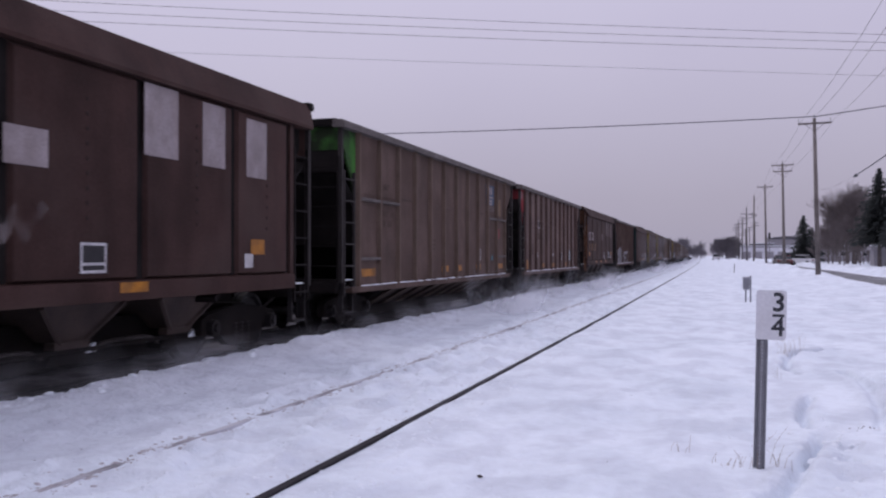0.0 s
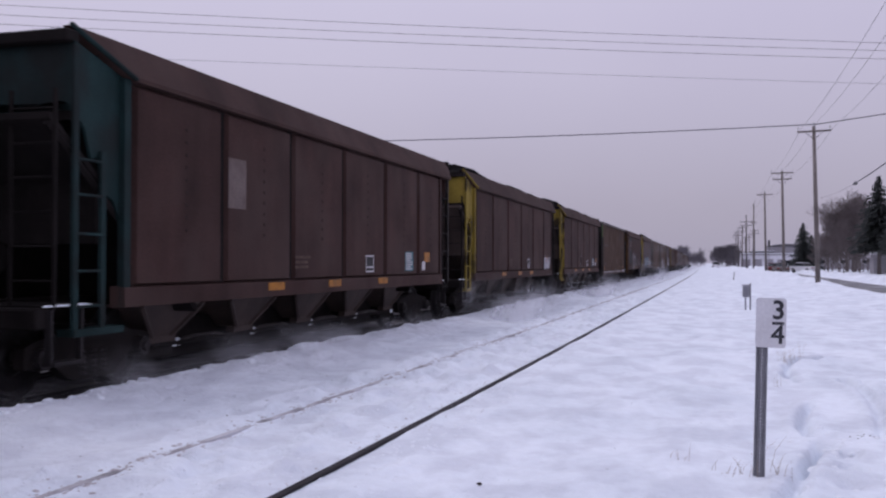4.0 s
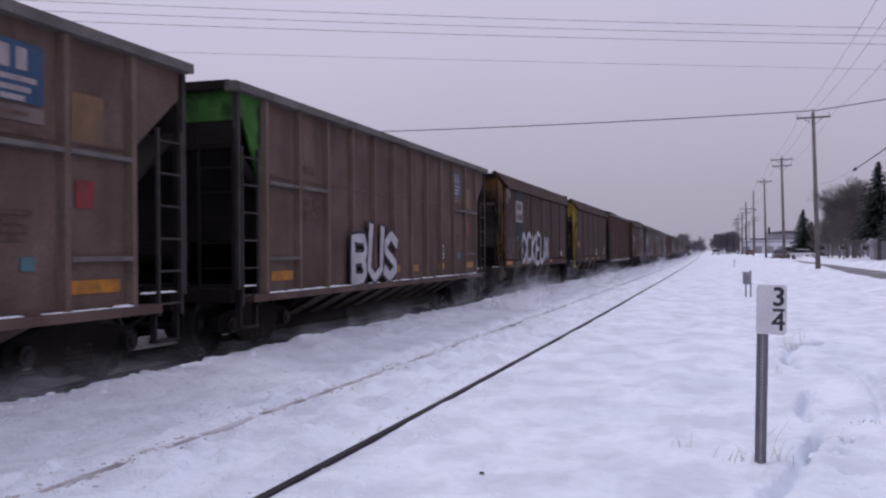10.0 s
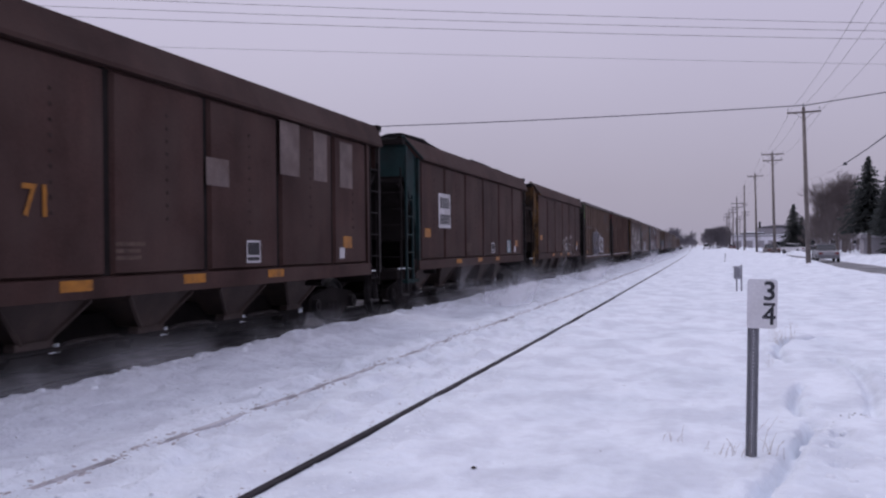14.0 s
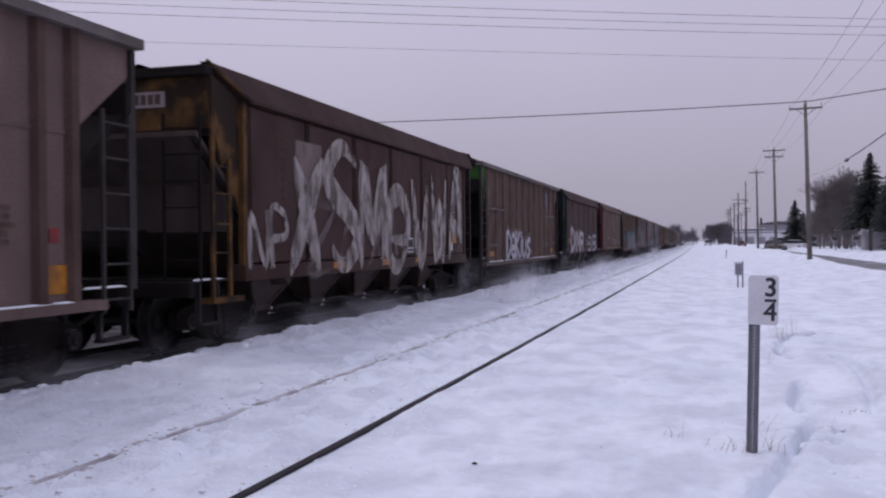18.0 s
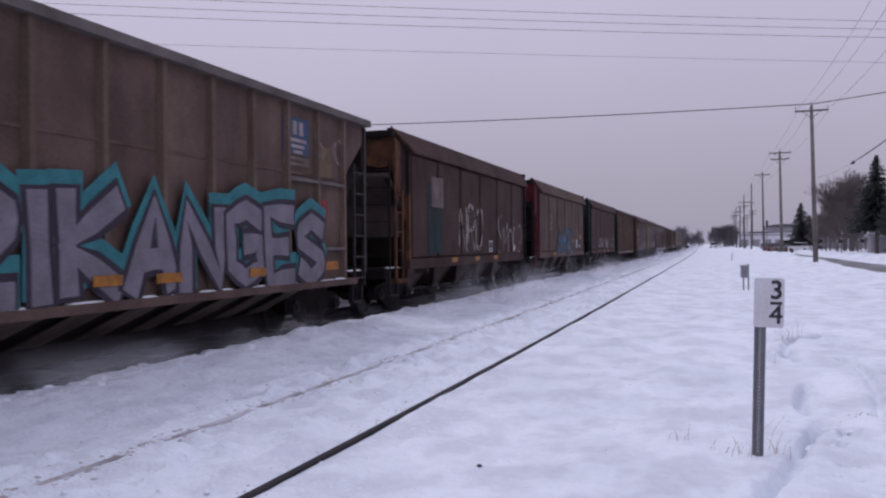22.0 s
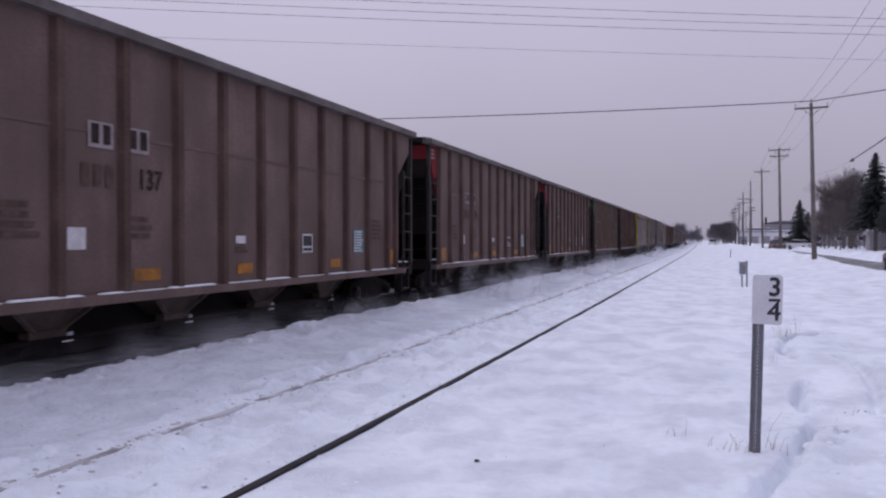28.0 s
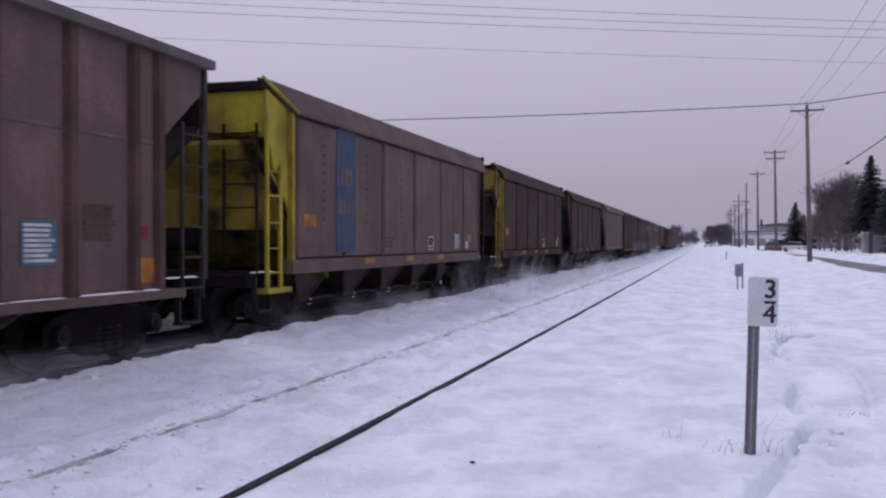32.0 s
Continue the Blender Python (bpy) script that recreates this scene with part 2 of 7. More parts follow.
M["rib_grime"] = material("rib_grime", (0.092, 0.058, 0.049), 0.8, vary=0.25, scale=1.6, fine=26.0, streak=0.4, dirt=(0.055, 0.034, 0.029), dirt_amount=0.5, gloss=0.12)
M["worn_stencil"] = material("worn_stencil", (0.082, 0.055, 0.046), 0.8, vary=0.3, scale=8.0, fine=60.0, gloss=0.1)
M["old_patch"] = material("old_patch", (0.165, 0.128, 0.120), 0.75, vary=0.2, scale=3.0, fine=40.0, streak=0.4, dirt=(0.08, 0.056, 0.05), dirt_amount=0.6, gloss=0.12)
M["stencil"] = material("stencil_grey", (0.030, 0.021, 0.019), 0.8, vary=0.3, scale=8.0, fine=60.0, gloss=0.1)
M["red_mark"] = material("red_mark", (0.20, 0.028, 0.03), 0.6, vary=0.2, scale=6.0, fine=50.0, dirt=(0.07, 0.04, 0.035), dirt_amount=0.5, gloss=0.15)
M["g_white"] = material("spray_white", (0.41, 0.39, 0.41), 0.7, vary=0.2, scale=2.5, fine=30.0, streak=0.35, gloss=0.15)
M["g_dark"] = material("spray_dark", (0.035, 0.028, 0.04), 0.7, vary=0.2, scale=4.0, fine=40.0, gloss=0.15)
M["g_blue"] = material("spray_blue", (0.05, 0.135, 0.175), 0.7, vary=0.25, scale=3.0, fine=40.0, streak=0.3, gloss=0.15)
M["g_teal"] = material("spray_teal", (0.034, 0.150, 0.165), 0.7, vary=0.2, scale=4.0, fine=40.0, gloss=0.15)
M["g_grey"] = material("spray_grey", (0.16, 0.145, 0.17), 0.7, vary=0.2, scale=3.0, fine=40.0, gloss=0.15)
def worn_spray(name, base, low, high):
    """Spray paint scoured by weather: thin in places, so that the side shows through."""
    m = material(name, base, 0.75, vary=0.2, scale=2.5, fine=30.0, streak=0.35, gloss=0.15)
    t = m.node_tree
    co = t.nodes.new("ShaderNodeTexCoord")
    mp = t.nodes.new("ShaderNodeMapping")
    mp.inputs["Scale"].default_value = (1.0, 1.6, 0.8)
    n = t.nodes.new("ShaderNodeTexNoise")
    n.inputs["Scale"].default_value, n.inputs["Detail"].default_value = 2.4, 6.0
    r = t.nodes.new("ShaderNodeMapRange")
    for nm, v in (("From Min", 0.36), ("From Max", 0.62), ("To Min", low), ("To Max", high)):
        r.inputs[nm].default_value = v
    t.links.new(co.outputs["Object"], mp.inputs[0])
    t.links.new(mp.outputs[0], n.inputs["Vector"])
    t.links.new(n.outputs["Fac"], r.inputs["Value"])
    t.links.new(r.outputs[0], t.nodes["Principled BSDF"].inputs["Alpha"])
    return m


M["g_worn"] = worn_spray("spray_worn_white", (0.36, 0.32, 0.30), 0.22, 0.90)
M["g_smear"] = worn_spray("spray_smear", (0.24, 0.20, 0.20), 0.0, 0.55)
M["g_worn_blue"] = worn_spray("spray_worn_blue", (0.05, 0.13, 0.21), 0.15, 0.85)
M["coal"] = material("coal", (0.0065, 0.006, 0.0065), 0.95, vary=0.4, scale=6.0, fine=20.0, bump=0.8, gloss=0.03)
def powder_material(name="powder_snow", high=0.60, thick=0.20, across=False):
    """Drifting powder snow: mostly clear air, thinning out upwards and towards the ends of a veil."""
    m = bpy.data.materials.new(name)
    m.use_nodes = True
    t = m.node_tree
    b = t.nodes["Principled BSDF"]
    b.inputs["Base Color"].default_value = (0.80, 0.80, 0.84, 1)
    b.inputs["Roughness"].default_value = 1.0
    co = t.nodes.new("ShaderNodeTexCoord")
    sep = t.nodes.new("ShaderNodeSeparateXYZ")
    t.links.new(co.outputs["Object"], sep.inputs[0])
    n = t.nodes.new("ShaderNodeTexNoise")
    n.inputs["Scale"].default_value = 0.9
    n.inputs["Detail"].default_value = 5.0
    n.inputs["Roughness"].default_value = 0.6
    t.links.new(co.outputs["Object"], n.inputs["Vector"])

    def ranged(src, a, c, lo, hi, curve="SMOOTHSTEP"):
        r = t.nodes.new("ShaderNodeMapRange")
        r.interpolation_type = curve
        for nm, v in (("From Min", a), ("From Max", c), ("To Min", lo), ("To Max", hi)):
            r.inputs[nm].default_value = v
        t.links.new(src, r.inputs["Value"])
        return r.outputs[0]

    def times(a, c):
        k = t.nodes.new("ShaderNodeMath")
        k.operation = "MULTIPLY"
        for i, v in enumerate((a, c)):
            if isinstance(v, float):
                k.inputs[i].default_value = v
            else:
                t.links.new(v, k.inputs[i])
        return k.outputs[0]
    fade = times(times(ranged(sep.outputs["Z"], 0.0, high, 1.0, 0.0), ranged(sep.outputs["X"], 2.0 if across else 2.2, 3.1, 1.0, 0.0)), ranged(n.outputs["Fac"], 0.40, 0.70, 0.10, 1.0))
    ends = times(ranged(sep.outputs["Y"], -8.0, -5.5, 0.0, 1.0), ranged(sep.outputs["Y"], -4.5, 8.0, 1.0, 0.35, "LINEAR"))
    if across:
        ends = times(ranged(sep.outputs["X"], 0.0, 0.3, 0.0, 1.0), 1.0)
    t.links.new(times(times(fade, ends), thick), b.inputs["Alpha"])
    return m


M["powder"] = powder_material()
M["powder_far"] = powder_material("powder_snow_haze", 4.4, 0.50, True)
M["powder_low"] = powder_material("powder_snow_low", 1.35, 0.72, True)
# wayside
M["pole_wood"] = material("pole_wood", (0.17, 0.145, 0.135), 0.85, vary=0.25, scale=2.0, fine=40.0, streak=0.4)
M["pole_dark"] = material("pole_wood_far", (0.12, 0.105, 0.105), 0.85, vary=0.25, scale=2.0, fine=40.0, streak=0.3)
M["insulator"] = material("insulator", (0.30, 0.30, 0.32), 0.3, vary=0.1)
M["wire"] = material("wire", (0.07, 0.07, 0.08), 0.6, vary=0.1, bump=0.0)
M["galvanized"] = material("galvanized", (0.17, 0.17, 0.19), 0.5, metal=0.35, vary=0.15, scale=8.0, fine=80.0)
M["sign_face"] = material("sign_face", (0.66, 0.65, 0.68), 0.45, vary=0.05, scale=6.0, fine=50.0, dirt=(0.45, 0.42, 0.42), dirt_amount=0.3)
M["sign_black"] = material("sign_black", (0.02, 0.02, 0.028), 0.5, vary=0.1, scale=8.0, bump=0.0)
M["grey_box"] = material("grey_box_paint", (0.20, 0.20, 0.23), 0.5, vary=0.12, scale=6.0)
M["bark"] = material("bark", (0.120, 0.100, 0.095), 0.9, vary=0.3, scale=5.0, fine=40.0)
M["twig"] = material("twig", (0.170, 0.142, 0.140), 0.9, vary=0.3, scale=3.0, fine=20.0, bump=0.0)
M["needles"] = material("fir_needles", (0.032, 0.038, 0.036), 0.8, vary=0.4, scale=1.0, fine=8.0, bump=0.0)
M["far_wood"] = material("far_wood", (0.125, 0.112, 0.125), 0.95, vary=0.2, scale=0.3, fine=2.0, bump=0.0)
# paler copy of far_wood with the distance haze painted into its colour
M["far_wood_haze"] = material("far_wood_hazed", (0.20, 0.185, 0.21), 0.95, vary=0.12, scale=0.2, fine=2.0, bump=0.0)
M["wall_white"] = material("wall_white", (0.64, 0.63, 0.67), 0.7, vary=0.08, scale=0.4, fine=10.0, streak=0.15)
M["wall_grey"] = material("wall_grey", (0.27, 0.255, 0.275), 0.8, vary=0.1, scale=0.4, fine=10.0)
M["roof_dark"] = material("roof_dark", (0.09, 0.085, 0.095), 0.8, vary=0.2, scale=0.6, fine=8.0)
M["car_red"] = material("car_red", (0.11, 0.018, 0.018), 0.35, vary=0.05, bump=0.0)
M["car_silver"] = material("car_silver", (0.20, 0.20, 0.22), 0.35, vary=0.1, bump=0.0)
M["car_white"] = material("car_white", (0.62, 0.62, 0.65), 0.3, vary=0.05, bump=0.0)
M["car_brown"] = material("car_brown", (0.11, 0.09, 0.085), 0.4, vary=0.1, bump=0.0)
M["glass"] = material("dark_glass", (0.02, 0.022, 0.026), 0.08, vary=0.05, bump=0.0)
M["tyre"] = material("tyre", (0.02, 0.02, 0.02), 0.8, vary=0.1)
M["grass"] = material("dry_grass", (0.26, 0.20, 0.15), 0.9, vary=0.3, scale=5.0, bump=0.0)
M["pebble"] = material("dark_debris", (0.05, 0.04, 0.038), 0.9, vary=0.3, scale=9.0)


# ------------------------------------------------------------- mesh helpers
def box(bm, x0, x1, y0, y1, z0, z1):
    v = [bm.verts.new((x, y, z)) for x in (x0, x1) for y in (y0, y1) for z in (z0, z1)]
    for q in ((0, 1, 3, 2), (4, 6, 7, 5), (0, 4, 5, 1), (2, 3, 7, 6), (0, 2, 6, 4), (1, 5, 7, 3)):
        bm.faces.new([v[k] for k in q])
    return v


def hull8(bm, low, high):
    """A six-sided solid from a lower and an upper ring of four points each."""
    a = [bm.verts.new(p) for p in low]
    b = [bm.verts.new(p) for p in high]
    bm.faces.new(a[::-1])
    bm.faces.new(b)
    for k in range(4):
        bm.faces.new((a[k], a[(k + 1) % 4], b[(k + 1) % 4], b[k]))


def prism_x(bm, poly, x0, x1):
    """A plate: an outline of (y, z) pairs, drawn out from x0 to x1."""
    a = [bm.verts.new((x0, y, z)) for y, z in poly]
    b = [bm.verts.new((x1, y, z)) for y, z in poly]
    bm.faces.new(a[::-1])
    bm.faces.new(b)
    n = len(poly)
    for k in range(n):
        bm.faces.new((a[k], a[(k + 1) % n], b[(k + 1) % n], b[k]))


def prism_y(bm, poly, y0, y1):
    """A bar: an outline of (x, z) pairs, drawn out from y0 to y1."""
    a = [bm.verts.new((x, y0, z)) for x, z in poly]
    b = [bm.verts.new((x, y1, z)) for x, z in poly]
    bm.faces.new(a)
    bm.faces.new(b[::-1])
    n = len(poly)
    for k in range(n):
        bm.faces.new((a[(k + 1) % n], a[k], b[k], b[(k + 1) % n]))


def tube(bm, p, q, r0, r1=None, n=8):
    r1 = r0 if r1 is None else r1
    p, q = Vector(p), Vector(q)
    d = (q - p).normalized()
    u = d.orthogonal().normalized()
    w = d.cross(u)
    ring = []
    for c, r in ((p, r0), (q, r1)):
        ring.append([bm.verts.new(c + (u * math.cos(k * 2 * math.pi / n) + w * math.sin(k * 2 * math.pi / n)) * r) for k in range(n)])
    for k in range(n):
        bm.faces.new((ring[0][k], ring[0][(k + 1) % n], ring[1][(k + 1) % n], ring[1][k]))
    bm.faces.new(ring[0][::-1])
    bm.faces.new(ring[1])


CACHE = {}


def shape(key, build, bevel=0.0, smooth=False):
    """A mesh that is built once under its key and shared by alike parts."""
    if key not in CACHE:
        bm = bmesh.new()
        build(bm)
        if bevel:
            bmesh.ops.bevel(bm, geom=list(bm.edges), offset=bevel, segments=1, affect="EDGES")
        bmesh.ops.recalc_face_normals(bm, faces=list(bm.faces))
        me = bpy.data.meshes.new(str(key[0] if isinstance(key, tuple) else key))
        bm.to_mesh(me)
        bm.free()
        if smooth:
            me.shade_smooth()
        me.materials.append(None)
        CACHE[key] = me
    return CACHE[key]


def part(name, me, mat, parent, label="", at=None):
    ob = new(name, me)
    ob.material_slots[0].link = "OBJECT"
    ob.material_slots[0].material = mat
    ob.parent = parent
    if at is not None:
        ob.matrix_basis = at if isinstance(at, Matrix) else Matrix.Translation(at)
    if label:
        tagged(ob, label)
    return ob


def thing(name, label, category, m=None, group="", kind=""):
    ob = new(name)
    ob.empty_display_size = 0.3
    if m is not None:
        ob.matrix_basis = m
    return tagged(ob, label, category, group, kind)


def solid(name, me, mat, m=None, label="", category="", group="", kind=""):
    """A top-level thing of one mesh."""
    ob = part(name, me, mat, None, "", m)
    return tagged(ob, label, category, group, kind)



# ------------------------------------------------------------- the plan of the line
RAIL_R, RAIL_L = -2.57, -4.005          # the free track
TRAIN_X = -8.05                         # middle of the train's track
BEND_FROM, BEND_R = 60.0, 15000.0        # the line bends slowly away to the west


def bend(y):
    return -max(0.0, y - BEND_FROM) ** 2 / (2 * BEND_R)


def bend_turn(y):
    return math.degrees(max(0.0, y - BEND_FROM) / BEND_R)


rng = np.random.default_rng(7)
LATTICE = rng.random((256, 256))


def vnoise(x, y, cell):
    """Smooth noise from 0 to 1 with cells of that many metres."""
    u, v = x / cell, y / cell
    i, j = np.floor(u).astype(int), np.floor(v).astype(int)
    fu, fv = u - i, v - j
    fu, fv = fu * fu * (3 - 2 * fu), fv * fv * (3 - 2 * fv)
    i, j = i % 256, j % 256
    i1, j1 = (i + 1) % 256, (j + 1) % 256
    a = LATTICE[i, j] * (1 - fu) + LATTICE[i1, j] * fu
    b = LATTICE[i, j1] * (1 - fu) + LATTICE[i1, j1] * fu
    return a * (1 - fv) + b * fv


def step(e0, e1, x):
    k = np.clip((x - e0) / (e1 - e0), 0, 1)
    return k * k * (3 - 2 * k)


# the trodden furrows beside the milepost, as broken lines on the ground
FURROWS = [[(0.20, 5.6), (0.34, 6.17), (0.46, 6.57), (0.59, 7.02), (0.68, 7.7), (0.86, 8.37)], [(0.81, 8.86), (0.80, 9.35), (0.86, 10.08), (0.99, 10.85)],
           [(1.06, 13.1), (0.96, 13.65), (1.03, 14.58), (1.25, 15.67), (1.57, 15.92), (1.91, 16.38)],
           [(1.63, 13.3), (1.70, 12.34), (1.71, 11.42), (1.58, 10.14), (1.44, 9.08)], [(1.81, 13.05), (1.89, 12.14), (1.98, 11.63)]]


def ground_z(x, y):
    xb = x + np.maximum(0, y - BEND_FROM) ** 2 / (2 * BEND_R)
    xt = xb + 0.25 * np.exp(-np.maximum(y, -5) / 9.0)
    near = 1 - step(35, 90, y)
    h = -0.036 + 0.045 * (vnoise(x, y, 3.1) - 0.5) + 0.05 * (vnoise(x + 9, y + 4, 1.2) - 0.5)
    h = h + near * (0.055 * (vnoise(x + 3, y * 0.6, 0.55) - 0.5) + 0.030 * (vnoise(x, y, 0.19) - 0.5) * (0.3 + 1.4 * vnoise(x + 70, y, 1.7)))
    # wind ripples across the field
    h = h + near * 0.05 * step(-2.4, -1.2, xb) * np.maximum(0, vnoise(x * 0.5 + 40, y * 1.4, 0.8) - 0.55)
    # the free track: ploughed flat, with lumps between its rails
    bed = step(-4.75, -4.35, xt) * (1 - step(-2.6, -2.3, xt))
    lumps = 0.20 * np.maximum(0, vnoise(x + 20, y * 0.8, 0.17) - 0.5) + 0.07 * np.maximum(0, vnoise(x, y + 50, 0.42) - 0.45)
    h = h * (1 - bed) + bed * (-0.020 + 0.02 * (vnoise(x, y, 0.8) - 0.5) + near * lumps * (0.06 + 0.94 * step(0.08, 0.28, np.abs(xt - RAIL_L)) * step(0.1, 0.3, np.abs(xt - RAIL_R))))
    for rail, side in ((RAIL_R, 0.055), (RAIL_L, 0.05)):
        d = np.abs(xt - rail)
        deep = -0.002 if rail == RAIL_R else -0.002
        h = h - deep * np.exp(-((d / side) ** 2)) * (0.35 + 1.1 * vnoise(x * 0 + 5, y, 0.5))
    # a low crumbled ridge over the far rail
    d = np.abs(xt - RAIL_L)
    h = h + near * np.exp(-((d / 0.16) ** 2)) * (0.008 + 0.040 * (vnoise(x, y * 0.7, 0.16) - 0.5))
    # snow packed level against the near rail
    pack = np.exp(-(((xt - RAIL_R - 0.2) / 0.3) ** 2)) * step(-2.55, -2.45, xt)
    h = h * (1 - pack) + pack * (-0.017 + 0.03 * (vnoise(x, y, 0.22) - 0.5))
    # a crumbled lip where the blade has passed, right of the near rail
    lip = RAIL_R + 0.34 + 0.10 * (vnoise(x * 0 + 3, y, 0.9) - 0.5) + 0.05 * (vnoise(x * 0 + 9, y, 0.2) - 0.5)
    h = h + near * 0.045 * step(lip, lip + 0.07, xt) * np.exp(-np.maximum(0, xt - lip) / 0.5) * (0.3 + vnoise(x * 0 + 2, y, 1.4))
    # the shoulder between the tracks, and the jagged bank the passing wheels have cut
    edge = -6.62 + 0.16 * (vnoise(x * 0, y, 0.5) - 0.5) + 0.07 * (vnoise(x * 0 + 7, y, 0.16) - 0.5)
    rise = step(-5.2, -6.3, xb)
    h = h + rise * (0.13 + 0.05 * (vnoise(x, y, 0.7) - 0.5) + near * 0.05 * (vnoise(x, y * 0.12, 0.28) - 0.5) + near * 0.045 * (vnoise(x, y, 0.14) - 0.5))
    cut = step(edge, edge - 0.16, xb)
    h = h * (1 - cut) + cut * (-0.17 + 0.03 * (vnoise(x, y, 0.5) - 0.5))
    far_bank = step(-9.4, -9.9, xb)
    h = h + far_bank * 0.02
    h = h - 0.9 * step(-13, -18, xb)
    # trodden path beside the milepost
    wob = 0.05 * (vnoise(x, y, 0.33) - 0.5)
    for deep, line in zip((0.12, 0.11, 0.11, 0.06, 0.07), FURROWS):
        d = np.full_like(x, 9.0)
        for (ax, ay), (bx, by) in zip(line[:-1], line[1:]):
            k = np.clip(((x - ax) * (bx - ax) + (y - ay) * (by - ay)) / ((bx - ax) ** 2 + (by - ay) ** 2), 0, 1)
            d = np.minimum(d, np.hypot(x - ax - k * (bx - ax) + wob, (y - ay - k * (by - ay)) * 0.6))
        h = h - deep * (0.6 + 0.7 * vnoise(x + 30, y, 0.45)) * (1 - step(0.02, 0.07, d)) + 0.022 * np.exp(-(((d - 0.13) / 0.05) ** 2)) * (0.3 + vnoise(x, y + 8, 0.2))
    for px, py, r in ((0.92, 9.0, 0.17), (0.90, 9.6, 0.13), (1.02, 13.9, 0.18), (0.90, 8.40, 0.15), (1.04, 8.0, 0.10), (0.98, 7.5, 0.12), (0.88, 6.9, 0.10)):
        d = np.hypot(x - px, (y - py) * 0.55)
        h = h - 0.05 * (1 - step(r * 0.5, r, d))
    # crumbled edge east of the path
    h = h + 0.06 * np.maximum(0, vnoise(x, y, 0.24) - 0.45) * np.exp(-(((x - 1.0) / 0.3) ** 2)) * step(5.0, 6.0, y) * (1 - step(8.5, 9.5, y))
    # the ploughed ridge along the road, the road's bed and the verge behind it
    ridge = np.exp(-(((x - 6.9) / 1.15) ** 2)) * ((0.06 + 0.30 * step(60, 76, y)) * (0.6 + 0.8 * vnoise(x * 0, y, 9.0)) + 0.10 * vnoise(x, y, 1.3)) * step(22, 40, y)
    heaps = np.exp(-(((x - 6.6) / 1.6) ** 2)) * 0.75 * np.maximum(0, vnoise(x * 0 + 60, y, 14.0) - 0.45) * step(75, 95, y) * (1 - step(170, 220, y))
    h = h + ridge + heaps
    road = step(7.9, 8.3, x) * (1 - step(11.2, 11.8, x))
    h = h * (1 - road) - 0.06 * road
    h = h + 0.45 * np.exp(-(((x - 12.6) / 0.9) ** 2)) * (0.5 + vnoise(x, y, 5.0)) + 0.25 * step(12, 16, x)
    return h


def axis(parts):
    out = [parts[0][0]]
    for lo, hi, d0, d1 in parts:
        x = lo
        while x < hi - 1e-6:
            k = (x - lo) / (hi - lo)
            x = min(hi, x + d0 + (d1 - d0) * k)
            out.append(x)
    return np.array(out)


def grid_mesh(name, xs, ys, fz):
    gx, gy = np.meshgrid(xs, ys, indexing="ij")
    co = np.stack([gx, gy, fz(gx, gy)], -1).reshape(-1, 3).astype(np.float32)
    nx, ny = len(xs), len(ys)
    a = (np.arange(nx - 1)[:, None] * ny + np.arange(ny - 1)[None, :]).reshape(-1)
    quads = np.stack([a, a + ny, a + ny + 1, a + 1], -1).astype(np.int32)
    me = bpy.data.meshes.new(name)
    me.vertices.add(len(co))
    me.vertices.foreach_set("co", co.reshape(-1))
    me.loops.add(quads.size)
    me.loops.foreach_set("vertex_index", quads.reshape(-1))
    me.polygons.add(len(quads))
    me.polygons.foreach_set("loop_start", (np.arange(len(quads)) * 4).astype(np.int32))
    me.update(calc_edges=True)
    me.shade_smooth()
    me.materials.append(None)
    return me


xs = axis([(-900, -60, 90, 20), (-60, -12, 8, 0.8), (-12, -7.2, 0.5, 0.1), (-7.2, 0.2, 0.05, 0.05), (0.2, 2.1, 0.03, 0.03), (2.1, 3.2, 0.055, 0.1), (3.2, 14, 0.1, 0.35), (14, 60, 0.6, 8), (60, 900, 20, 90)])
ys = axis([(-80, 2, 8, 0.5), (2, 16, 0.055, 0.055), (16, 40, 0.07, 0.3), (40, 140, 0.35, 2.5), (140, 600, 3, 40), (600, 2400, 60, 250)])
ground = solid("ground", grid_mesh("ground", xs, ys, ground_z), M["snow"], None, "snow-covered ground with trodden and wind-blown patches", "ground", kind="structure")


def strip(name, x0, x1, z, mat, label, ys_, follow=False):
    bm = bmesh.new()
    prev = None
    for y in ys_:
        o = bend(y) if follow else 0.0
        cur = [bm.verts.new((x0 + o, y, z)), bm.verts.new((x1 + o, y, z))]
        if prev:
            bm.faces.new((prev[0], prev[1], cur[1], cur[0]))
        prev = cur
    me = bpy.data.meshes.new(name)
    bm.to_mesh(me)
    bm.free()
    me.materials.append(None)
    return solid(name, me, mat, None, label, "road", kind="structure")


road = strip("road", 8.1, 11.5, -0.035, M["asphalt"], "wet grey asphalt road streaked with salt and snow", [-40 + 20 * k for k in range(40)])


def rail_profile(top):
    return [(-0.031, top), (0.031, top), (0.031, top - 0.04), (0.012, top - 0.055), (0.012, top - 0.15), (0.07, top - 0.175), (-0.07, top - 0.175), (-0.012, top - 0.15), (-0.012, top - 0.055), (-0.036, top - 0.04)]


